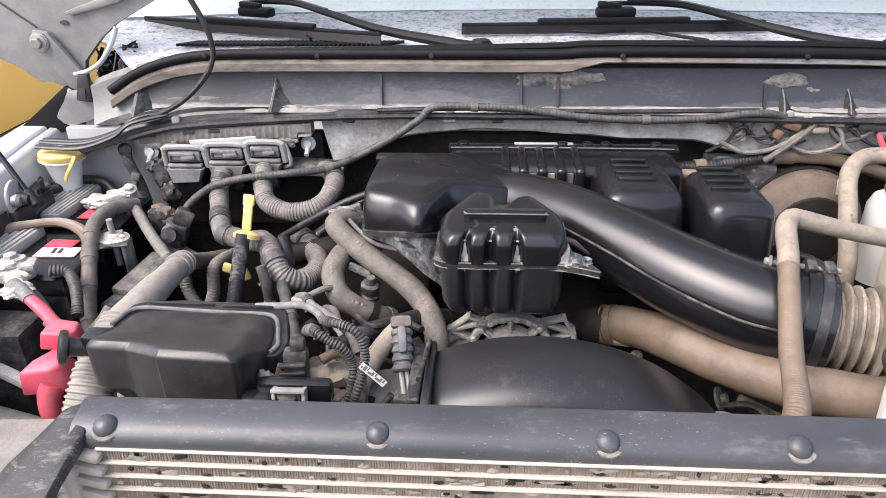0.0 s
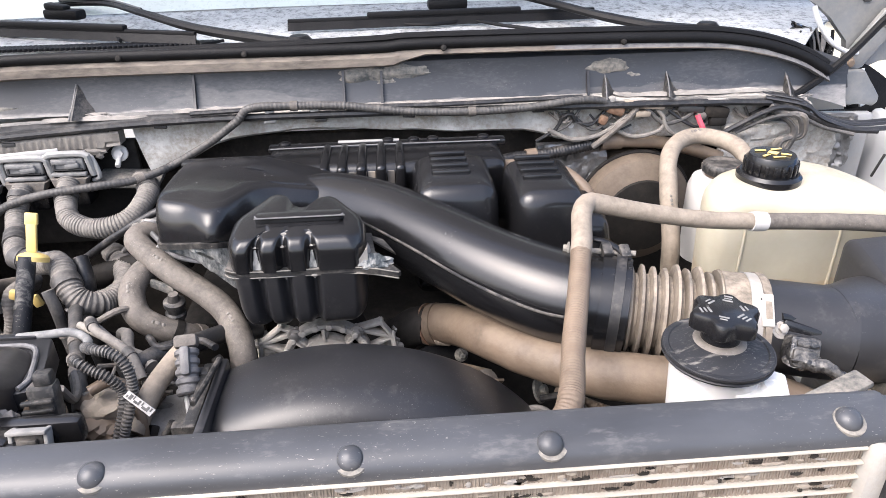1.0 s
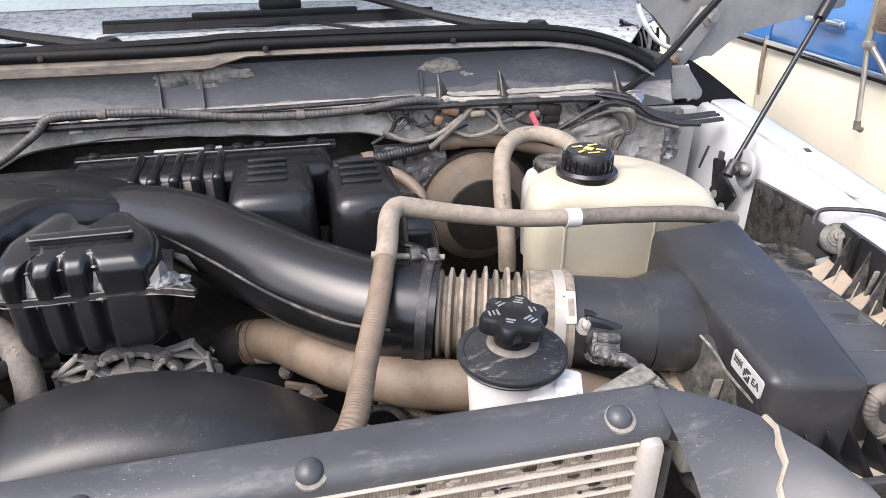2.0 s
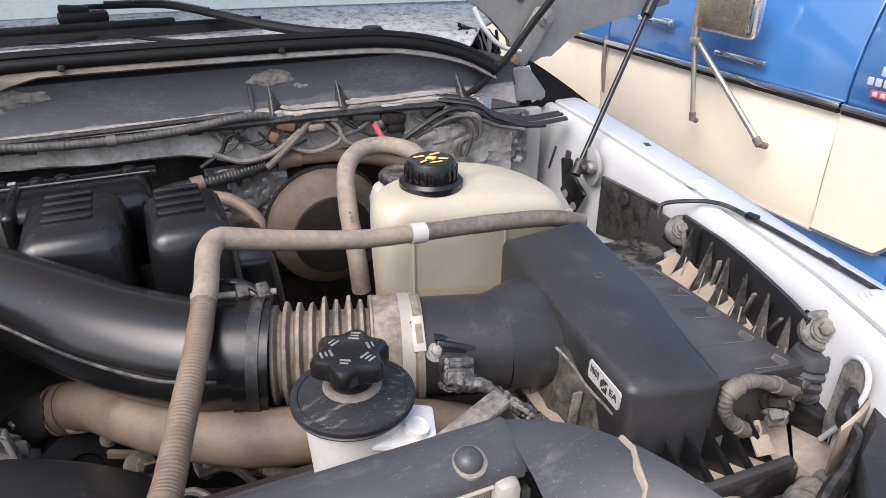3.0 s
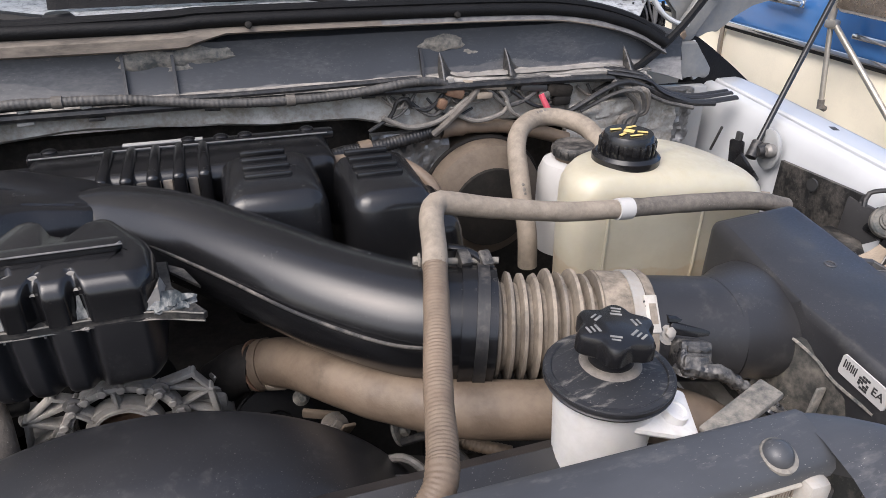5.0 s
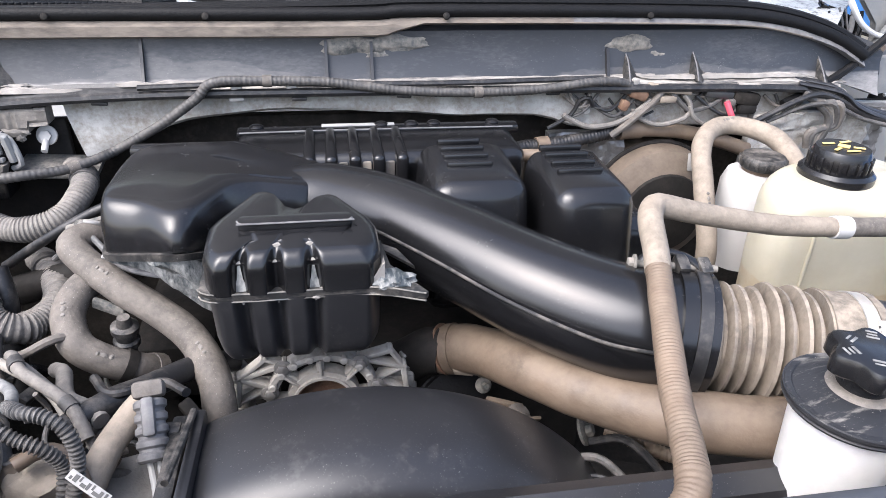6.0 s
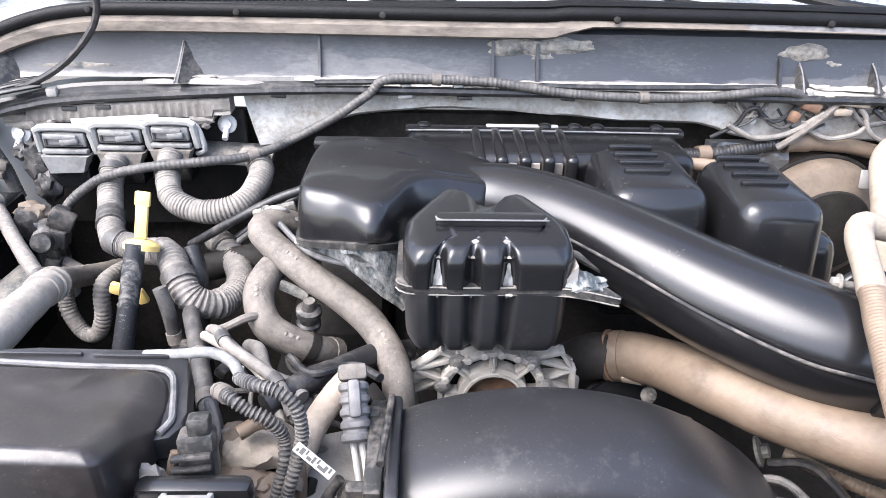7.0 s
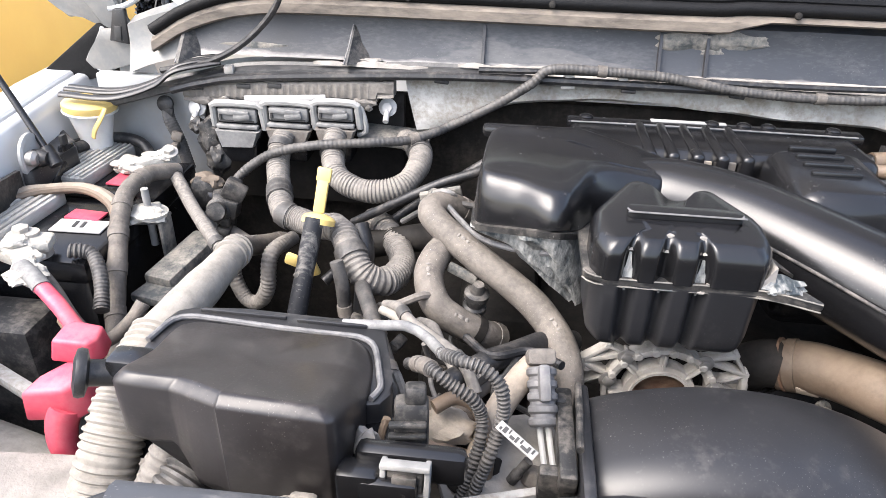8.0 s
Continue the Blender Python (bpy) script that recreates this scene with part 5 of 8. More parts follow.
part("hose", tube([(0.434, 0.715, 1.226), (0.440, 0.735, 1.233), (0.448, 0.770, 1.246), (0.458, 0.786, 1.251), (0.472, 0.790, 1.248), (0.52, 0.793, 1.235), (0.60, 0.797, 1.218), (0.673, 0.80, 1.21)], 0.0116, 16, ends=0.0100), BEIGE, vent)
part("dark_end", tube([(0.668, 0.80, 1.2105), (0.76, 0.80, 1.205), (0.84, 0.80, 1.197), (0.895, 0.802, 1.182)], 0.0102, 16), HOSE, vent, "darker rubber end of the hose")
part("tape", tube([(0.662, 0.7995, 1.211), (0.680, 0.80, 1.2095)], 0.0118, 16), LABEL, vent, "wrap of white tape")

TX = "dust-covered rubber coolant hose beside the engine"
hose([(-0.055, 0.99, 1.13), (-0.09, 0.962, 1.158), (-0.104, 0.94, 1.160), (-0.09, 0.92, 1.152), (-0.05, 0.885, 1.138), (-0.012, 0.863, 1.122), (0.022, 0.838, 1.105), (0.045, 0.80, 1.088), (0.052, 0.775, 1.06), (0.052, 0.76, 0.98)], 0.0158, HOSE, TX, tapes=(0.04, 0.93), marks=(0.34, 0.66))
hose([(-0.080, 0.925, 1.13), (-0.092, 0.895, 1.130), (-0.098, 0.87, 1.118), (-0.087, 0.845, 1.10), (-0.065, 0.838, 1.085), (-0.040, 0.842, 1.07), (-0.02, 0.86, 1.05)], 0.0160, HOSE, TX, tapes=(0.04, 0.93), marks=(0.34, 0.66))
solo("hose_clamp", tube([(-0.048, 0.840, 1.075), (-0.040, 0.842, 1.069)], 0.0176, 18), NEARBLACK, "dull steel hose clamp", "clamp")
hose([(-0.245, 0.962, 1.118), (-0.210, 0.935, 1.130), (-0.19, 0.900, 1.122), (-0.172, 0.882, 1.105), (-0.15, 0.892, 1.092), (-0.138, 0.935, 1.085), (-0.15, 0.985, 1.083), (-0.185, 1.05, 1.08), (-0.2, 1.07, 1.075)], 0.0150, LOOM, "dusty corrugated wiring conduit bent in a loop", 0.005, 0.0022, tapes=(0.25, 0.85))
hose([(-0.259, 1.12, 1.175), (-0.256, 1.09, 1.158), (-0.24, 1.055, 1.14), (-0.197, 1.036, 1.133), (-0.155, 1.045, 1.14), (-0.138, 1.09, 1.155), (-0.15, 1.14, 1.158), (-0.17, 1.17, 1.155)], 0.0145, LOOM, "dusty corrugated wiring conduit bent in a loop", 0.0044, 0.0017, tapes=(0.08, 0.78, 0.82))
hose([(-0.335, 1.13, 1.165), (-0.335, 1.10, 1.145), (-0.322, 1.055, 1.125), (-0.30, 1.0, 1.115), (-0.275, 0.985, 1.112), (-0.245, 0.962, 1.118)], 0.0145, LOOM, "dusty corrugated wiring conduit from the control module", 0.0046, 0.0018, tapes=(0.06, 0.45, 0.5, 0.7))
hose([(-0.41, 1.07, 1.09), (-0.387, 1.080, 1.120), (-0.360, 1.083, 1.143), (-0.331, 1.083, 1.159), (-0.284, 1.083, 1.171), (-0.238, 1.086, 1.176), (-0.20, 1.092, 1.178), (-0.160, 1.112, 1.176), (-0.125, 1.135, 1.181), (-0.103, 1.152, 1.187), (-0.05, 1.155, 1.215), (0.0, 1.155, 1.249), (0.025, 1.156, 1.270), (0.09, 1.160, 1.270), (0.17, 1.160, 1.267), (0.26, 1.160, 1.255), (0.35, 1.160, 1.250), (0.45, 1.160, 1.252), (0.55, 1.16, 1.262), (0.60, 1.17, 1.25), (0.62, 1.18, 1.22)], 0.0062, DARKLOOM, "long dusty wiring loom along the bulkhead", 0.006, 0.0006, "wiring_loom", 10, tapes=(0.25, 0.5, 0.75))
hose([(-0.07, 1.165, 1.262), (0.1, 1.164, 1.266), (0.3, 1.164, 1.262), (0.55, 1.163, 1.266)], 0.004, RUBBER, "thin black wire run along the cowl ledge", name="wire", seg=8)
hose([(-0.30, 1.03, 1.06), (-0.313, 0.978, 1.063), (-0.318, 0.965, 1.02), (-0.335, 0.972, 0.992), (-0.356, 0.981, 0.989), (-0.372, 0.99, 1.02), (-0.37, 1.0, 1.06)], 0.0095, LOOM, "small dusty conduit hanging in a loop", 0.005, 0.001, seg=10)
hose([(-0.325, 1.06, 1.035), (-0.345, 0.985, 1.068), (-0.328, 0.92, 1.105), (-0.312, 0.87, 1.13)], 0.0135, HOSE, TX, tapes=(0.04, 0.93), marks=(0.34, 0.66))
pipe = thing("coolant_pipe", (-0.36, 0.8, 1.05), "thick pale dusty pipe running beside the battery", "pipe")
part("pipe", tube([(-0.325, 0.91, 1.11), (-0.308, 0.86, 1.132), (-0.304, 0.80, 1.142), (-0.306, 0.73, 1.146), (-0.312, 0.68, 1.138), (-0.318, 0.63, 1.11)], 0.0135, 18, ends=0.024), PALE, pipe)
for a, b in (((-0.317, 0.887, 1.121), (-0.314, 0.879, 1.1245)), ((-0.311, 0.870, 1.128), (-0.309, 0.862, 1.1315)), ((-0.3075, 0.853, 1.1345), (-0.3065, 0.846, 1.136))):
    part("collar", tube([a, b], 0.0185, 18), PALE, pipe)
hose([(-0.310, 0.70, 1.143), (-0.313, 0.66, 1.132), (-0.316, 0.62, 1.105), (-0.322, 0.59, 1.06), (-0.33, 0.57, 0.98)], 0.0225, PALE, "thick pale corrugated cable conduit", 0.0065, 0.003, seg=18)
hose([(-0.235, 0.60, 1.11), (-0.245, 0.575, 1.10), (-0.26, 0.56, 1.07), (-0.27, 0.55, 1.0)], 0.0185, DARKLOOM, "dark corrugated cable conduit under the fuse box", 0.006, 0.003, seg=16)
hose([(-0.092, 0.69, 1.145), (-0.076, 0.662, 1.168), (-0.064, 0.645, 1.176), (-0.052, 0.641, 1.169), (-0.037, 0.639, 1.160), (-0.029, 0.640, 1.144), (-0.028, 0.630, 1.128), (-0.035, 0.617, 1.10), (-0.045, 0.61, 1.06)], 0.0041, DARKLOOM, "grey-black split-loom wire curling over the shroud", 0.0034, 0.0017, "wiring_loom", 10, tapes=(0.12, 0.2))
hose([(-0.064, 0.664, 1.180), (-0.047, 0.646, 1.189), (-0.030, 0.640, 1.188), (-0.018, 0.636, 1.180), (-0.013, 0.632, 1.165), (-0.014, 0.628, 1.148), (-0.022, 0.615, 1.12), (-0.035, 0.605, 1.08)], 0.0041, DARKLOOM, "grey-black split-loom wire curling over the shroud", 0.0034, 0.0017, "wiring_loom", 10)
hose([(-0.150, 0.708, 1.166), (-0.120, 0.706, 1.169), (-0.096, 0.707, 1.170), (-0.080, 0.701, 1.166), (-0.068, 0.680, 1.172), (-0.060, 0.658, 1.183)], 0.0046, PLUGGREY, "grey wire leaving the fuse box", name="wire", seg=10)
hose([(-0.135, 0.82, 1.11), (-0.116, 0.789, 1.13), (-0.101, 0.765, 1.132), (-0.063, 0.733, 1.13), (-0.046, 0.716, 1.125), (-0.035, 0.70, 1.11)], 0.0055, LOOM, "dusty taped wire between the hoses", name="wire", seg=10, tapes=(0.3, 0.75))
hose([(-0.172, 0.88, 1.09), (-0.169, 0.863, 1.10), (-0.147, 0.808, 1.102), (-0.116, 0.73, 1.10), (-0.102, 0.698, 1.095), (-0.095, 0.67, 1.07)], 0.0085, DARKLOOM, "dark dusty pipe dropping beside the fuse box", name="pipe", seg=12, tapes=(0.4, 0.65, 0.85))
hose([(-0.15, 0.86, 1.08), (-0.125, 0.83, 1.105), (-0.10, 0.835, 1.115), (-0.08, 0.86, 1.10)], 0.0045, HOSE, "thin dusty wire behind the conduit", name="wire", seg=8)
hose([(-0.105, 0.705, 1.12), (-0.095, 0.685, 1.115), (-0.088, 0.66, 1.12), (-0.085, 0.64, 1.15)], 0.0042, LOOM, "thin grey wire beside the fuse box", name="wire", seg=8)
hose([(-0.10, 0.82, 1.09), (-0.085, 0.80, 1.10), (-0.07, 0.76, 1.105), (-0.045, 0.735, 1.112), (-0.03, 0.72, 1.11)], 0.0075, LOOM, "dusty taped wire bundle", name="wire", seg=10)
hose([(-0.06, 0.71, 1.11), (-0.029, 0.74, 1.112), (0.0, 0.775, 1.10), (0.03, 0.812, 1.088), (0.06, 0.84, 1.07)], 0.0115, RUBBER, "worn black heater pipe", name="pipe")
hose([(-0.03, 0.64, 1.09), (-0.016, 0.676, 1.114), (0.0, 0.70, 1.128), (0.012, 0.712, 1.136)], 0.0115, BEIGE, "dusty taped wire bundle to a connector", name="wiring_loom")
hose([(-0.25, 0.99, 1.02), (-0.17, 1.06, 1.08), (-0.1, 1.10, 1.12), (-0.05, 1.12, 1.15)], 0.007, RUBBER, "thin black pipe running to the plenum", name="pipe", seg=10)
hose([(-0.21, 1.02, 1.06), (-0.13, 1.0, 1.09), (-0.06, 1.0, 1.10)], 0.018, NEARBLACK, "dark rubber hose behind the conduit loop")
hose([(-0.19, 0.93, 0.95), (-0.185, 0.92, 1.02), (-0.18, 0.93, 1.10), (-0.19, 0.95, 1.13)], 0.011, RUBBER, "black hose rising beside the engine")

hose([(-0.215, 1.02, 1.095), (-0.156, 1.0, 1.137), (-0.10, 1.0, 1.168), (-0.06, 1.005, 1.182), (-0.03, 1.02, 1.19)], 0.0058, RUBBER, "thin black pipe running to the plenum", name="pipe", seg=10)
hose([(-0.145, 0.985, 1.120), (-0.11, 0.97, 1.150), (-0.085, 0.965, 1.160), (-0.055, 0.965, 1.158)], 0.0036, DARKLOOM, "thin dusty wire clipped beside the plenum", name="wire", seg=8)
hose([(-0.12, 0.975, 1.152), (-0.095, 0.955, 1.166), (-0.07, 0.93, 1.156), (-0.048, 0.905, 1.150), (-0.01, 0.882, 1.152), (0.03, 0.855, 1.165)], 0.0034, FADEDLIT, "grey wire trailing round the plenum's foot", name="wire", seg=8)
clip_bolt = thing("plenum_bracket", (-0.095, 0.985, 1.15), "rusty steel bracket with a bolt beside the plenum", "bracket")
part("plate", box((0.05, 0.008, 0.018), (-0.098, 0.985, 1.158), 0.002, turn=(10, -12, 6)), CAKED, clip_bolt)
part("bolt", hexbolt((-0.106, 0.978, 1.163), 0.005, 0.006, (70, 0, 0)), CAKED, clip_bolt)
part("clamp", tube([(-0.105, 0.972, 1.168), (-0.095, 0.962, 1.176), (-0.082, 0.962, 1.173), (-0.078, 0.97, 1.162)], 0.0028, 8), STEEL, clip_bolt)
check = thing("check_valve", (-0.045, 0.86, 1.06), "small dark check valve with a clamp between the hoses", "valve")
part("valve_body", lathe([(0.009, -0.03), (0.009, -0.012), (0.013, -0.010), (0.013, -0.004), (0.010, -0.002), (0.010, 0.006), (0.0135, 0.008), (0.0135, 0.014), (0.008, 0.016), (0.006, 0.026)], 18, pose(-0.046, 0.862, 1.094, 8, 6, 0)), DUSTY, check)
part("ring", tube([(-0.046 + 0.024 * math.cos(radians(a)), 0.848 + 0.008 * math.sin(radians(a)), 1.052 + 0.018 * math.sin(radians(a))) for a in range(-40, 250, 20)], 0.0024, 8), STEEL, check)
part("arm", box((0.035, 0.006, 0.012), (-0.062, 0.880, 1.118), 0.002, turn=(0, 14, -20)), CAKED, check)
for i, (x, y, z, w, ry) in enumerate(((-0.165, 0.845, 1.068, 0.03, 20), (-0.15, 0.83, 1.085, 0.024, -30), (-0.135, 0.86, 1.06, 0.02, 45), (-0.12, 0.80, 1.078, 0.026, 10), (-0.155, 0.80, 1.07, 0.022, -15))):
    solo("wire_connector", box((w, 0.012, 0.010), (x, y, z), 0.003, turn=(10 * i, ry, 25 * i)), (DUSTY, CAKED, BLACK)[i % 3], "small dusty plug in the dark below the conduits", "connector", "loose connectors")
hose([(-0.197, 0.865, 1.13), (-0.191, 0.86, 1.107), (-0.188, 0.858, 1.07), (-0.18, 0.85, 1.03)], 0.0075, DARKLOOM, "dark dusty pipe dropping behind the fuse box", name="pipe", seg=10, tapes=(0.5,))
for dx in (0.0, 0.012):
    hose([(-0.135 + dx, 0.80, 1.118), (-0.118 + dx, 0.782, 1.124), (-0.085 + dx, 0.757, 1.122 - dx), (-0.060 + dx, 0.728, 1.118), (-0.045 + dx, 0.70, 1.10)], 0.0045 - 0.06 * dx, (PALE, LOOM)[dx > 0], "pale taped wires between the hoses", name="wire", seg=10)

# ---- dipstick ----
dip = thing("oil_dipstick", (-0.245, 0.84, 1.0), "yellow oil dipstick in a black tube", "dipstick")
part("tube", tube([(-0.252, 0.80, 0.98), (-0.2405, 0.852, 1.07), (-0.229, 0.903, 1.160)], 0.0105, 16), SCUFF, dip, "black tube smeared with dry dust")
part("tape_scrap", lump((-0.238, 0.868, 1.10), (0.009, 0.006, 0.012), 3.3, 0.5), CAKED, dip)
part("collar", lathe([(0.0185, 0), (0.019, 0.006), (0.016, 0.009), (0.008, 0.012)], 20, pose(-0.228, 0.910, 1.149, -28, 8, 0)), YELLOW, dip)
part("grip", join(box((0.013, 0.006, 0.042), (-0.224, 0.918, 1.182), 0.002, turn=(-16, 8, 0)), box((0.016, 0.006, 0.016), (-0.221, 0.924, 1.203), 0.002, turn=(-16, 8, 0))), YELLOW, dip)
part("stop_clip", join(box((0.016, 0.008, 0.014), (-0.258, 0.90, 1.106), 0.003, turn=(0, 20, 0)), box((0.012, 0.008, 0.018), (-0.234, 0.90, 1.096), 0.003, turn=(0, -20, 0))), YELLOW, dip)

# ---- fuse box ----
fb = thing("fuse_box", (-0.19, 0.62, 1.05), "dusty black plastic fuse box with a lid", "fuse box")


FB = [(-0.281, 0.600), (-0.275, 0.580), (-0.262, 0.5745), (-0.238, 0.574), (-0.229, 0.5725), (-0.197, 0.559), (-0.188, 0.557), (-0.132, 0.5555), (-0.121, 0.557), (-0.1165, 0.566), (-0.113, 0.59), (-0.110, 0.63), (-0.112, 0.662), (-0.119, 0.680), (-0.133, 0.686), (-0.18, 0.690), (-0.262, 0.694), (-0.282, 0.690), (-0.288, 0.67)]


def fb_loop(inset, z, more=0.0, lower=0.0, right=0.0):
    """The lid's outline, drawn in by inset, with more inset and lower along the flanged rear and sides; it rises to the front left."""
    out = []
    base_inset, base_z = inset, z
    for q in smooth_loop(FB, 0.0, 102):
        x, y = q.x, q.y
        cx, cy = x + 0.188, y - 0.632
        d = math.hypot(cx, cy)
        w = min(1.0, max(0.0, (y - 0.588) / 0.03))
        inset, z = base_inset + more * w + right * min(1.0, max(0.0, (x + 0.135) / 0.03)), base_z - lower * w
        x, y = x - cx / d * inset, y - cy / d * inset
        out.append(Vector((x, y, z + ((0.40 if y < 0.635 else 0.20) - 0.6 * (x + 0.188)) * (0.635 - y))))
    return out


lid_rings = [fb_loop(0.004, 1.088), fb_loop(0.0, 1.10), fb_loop(0.0, 1.1728, 0, 0.008), fb_loop(0.0008, 1.1750, 0, 0.008), fb_loop(0.0022, 1.1770, 0.0005, 0.006), fb_loop(0.0066, 1.1818, 0.001, 0.002, 0.006), fb_loop(0.0086, 1.1832, 0.001, 0.001, 0.010), fb_loop(0.0115, 1.1838, 0, 0, 0.014), fb_loop(0.055, 1.1838)]
for ring, floor_z in ((lid_rings[0], 1.150), (lid_rings[1], 1.156)):
    for q in ring:
        if q.x < -0.225 and q.y < 0.66:
            q.z += (floor_z - q.z) * min(1.0, (-0.225 - q.x) / 0.012)
part("lid", skin(bmesh.new(), lid_rings), LIDTOP, fb, "faded black lid with a rounded front shoulder", sharp=60)
part("flange", slab([(-0.298, 0.690), (-0.293, 0.706), (-0.279, 0.713), (-0.235, 0.715), (-0.187, 0.713), (-0.144, 0.712), (-0.120, 0.709), (-0.1105, 0.698), (-0.103, 0.666), (-0.096, 0.640), (-0.0945, 0.627), (-0.101, 0.615), (-0.112, 0.612), (-0.20, 0.63), (-0.297, 0.63)], 1.140, 1.168, 0.003), COVER, fb, "black flange round the lid")
# pale grey puts the rim's highlight line into the colour
part("bead", tube([(-0.296, 0.66, 1.170), (-0.289, 0.688, 1.170), (-0.275, 0.695, 1.170), (-0.249, 0.694, 1.170), (-0.201, 0.690, 1.170), (-0.155, 0.688, 1.170), (-0.132, 0.687, 1.170), (-0.1195, 0.680, 1.170), (-0.113, 0.666, 1.170), (-0.106, 0.641, 1.170), (-0.1035, 0.629, 1.170), (-0.108, 0.617, 1.170)], 0.0026, 8), FADEDLIT, fb, "bead along the lid's edge, its highlight line painted pale")
part("flange_ridge", box((0.075, 0.0035, 0.004), (-0.235, 0.706, 1.169), 0.0012, turn=(0, 0, -1)), COVER, fb)
part("flange_ridge", box((0.06, 0.0035, 0.004), (-0.158, 0.703, 1.169), 0.0012, turn=(0, 0, -1)), COVER, fb)
part("dust_clod", lump((-0.106, 0.589, 1.150), (0.010, 0.008, 0.018), 5.1, 0.35), CHALK, fb, "pale dust caked on the lid's corner")
part("front_latch", join(box((0.042, 0.016, 0.040), (-0.140, 0.5535, 1.115), 0.007), box((0.02, 0.012, 0.012), (-0.14, 0.548, 1.138), 0.004)), CAKED, fb, "dusty lid latch")
part("base", slab([(-0.224, 0.582), (-0.12, 0.565), (-0.114, 0.69), (-0.235, 0.695)], 0.98, 1.14, 0.008), DUSTY, fb)
part("front_clip", join(box((0.03, 0.02, 0.06), (-0.105, 0.56, 1.135), 0.006), box((0.04, 0.012, 0.022), (-0.085, 0.555, 1.15), 0.004)), BLACK, fb)
part("round_grommet", join(lathe([(0.010, -0.026), (0.010, 0.0), (0.0175, 0.002), (0.0185, 0.006), (0.0175, 0.009), (0.010, 0.011)], 24, pose(-0.316, 0.612, 1.174, 0, -74, 28))), RUBBER, fb, "round black rubber grommet")
part("arm", box((0.03, 0.022, 0.022), (-0.288, 0.622, 1.176), 0.004), BLACK, fb)

solo("conduit", tube([(-0.232, 0.665, 1.13), (-0.252, 0.618, 1.128), (-0.268, 0.592, 1.098), (-0.285, 0.572, 1.04)], 0.0125, 14, 0.0062, 0.0022), LOOM, "pale ribbed wiring conduit under the fuse box lid", "conduit")
solo("inner_beam", box((0.20, 0.10, 0.012), (-0.37, 0.60, 1.035), 0.004, turn=(4, 2, 6)), CHALK, "dusty beam below the fuse box", "beam")

cap_l = thing("round_cap", (-0.092, 0.618, 1.12), "dusty round black cap beside the fuse box", "cap")
part("body", lathe([(0.014, -0.02), (0.0145, 0.0), (0.016, 0.002), (0.0165, 0.008), (0.014, 0.011), (0.0125, 0.0095), (0.006, 0.0095), (0.0, 0.011)], 26, pose(-0.094, 0.617, 1.128, 24, -6, 0)), LOWBOX, cap_l)
part("cap_slot", box((0.013, 0.002, 0.0018), (-0.094, 0.6125, 1.1375), 0.0006, turn=(24, 0, 15)), INK, cap_l)
conn = thing("wiring_connectors", (-0.07, 0.62, 1.05), "cluster of dusty wiring plugs beside the fuse box", "connector")
part("fuse_bracket", join(box((0.075, 0.016, 0.026), (-0.072, 0.574, 1.158), 0.006), box((0.05, 0.05, 0.02), (-0.098, 0.60, 1.140), 0.005)), BLACK, conn, "black plastic plug bracket")
for dx, dz, w, h in ((0, 0.011, 0.033, 0.004), (0, -0.011, 0.033, 0.004), (-0.0145, 0, 0.004, 0.024), (0.0145, 0, 0.004, 0.024)):
    part("socket_frame", box((w, 0.010, h), (-0.074 + dx, 0.560, 1.158 + dz), 0.0012, turn=(-20, 0, 0)), FRAME, conn)
part("socket_core", join(box((0.024, 0.010, 0.018), (-0.074, 0.561, 1.158), 0.002, turn=(-20, 0, 0)), box((0.016, 0.012, 0.006), (-0.074, 0.558, 1.160), 0.001, turn=(-20, 0, 0))), DUSTY, conn)
part("upright_plug", join(box((0.024, 0.02, 0.040), (-0.076, 0.60, 1.166), 0.004, turn=(-14, 0, 8)), box((0.015, 0.014, 0.014), (-0.074, 0.605, 1.190), 0.003, turn=(-14, 0, 8))), DUSTY, conn)
for i in range(4):
    part("plug_ridge", box((0.026, 0.006, 0.004), (-0.077, 0.589 - 0.002 * i, 1.176 - 0.008 * i), 0.0015, turn=(-14, 0, 8)), DUSTY, conn)
part("side_wire", tube([(-0.094, 0.605, 1.165), (-0.098, 0.60, 1.15), (-0.094, 0.595, 1.135)], 0.003, 8), TAN, conn)
for i, (q, r) in enumerate((((-0.074, 0.676, 1.104), 0.014), ((-0.058, 0.660, 1.108), 0.016), ((-0.066, 0.644, 1.098), 0.013), ((-0.046, 0.676, 1.106), 0.011), ((-0.082, 0.655, 1.095), 0.011), ((-0.050, 0.640, 1.092), 0.012), ((-0.03, 0.69, 1.09), 0.012))):
    part("torn_tape", lump(q, (r * 1.45, r * 1.2, r * 0.8), 3.7 * i, 0.4), (BROWN, SPRING, TAN)[i % 3], conn, "ragged tan tape")
part("arched_loom", tube([(-0.066, 0.652, 1.135), (-0.050, 0.662, 1.138), (-0.032, 0.660, 1.130), (-0.022, 0.648, 1.105), (-0.022, 0.64, 1.07)], 0.0058, 10), TAN, conn)
rngc = random.Random(11)
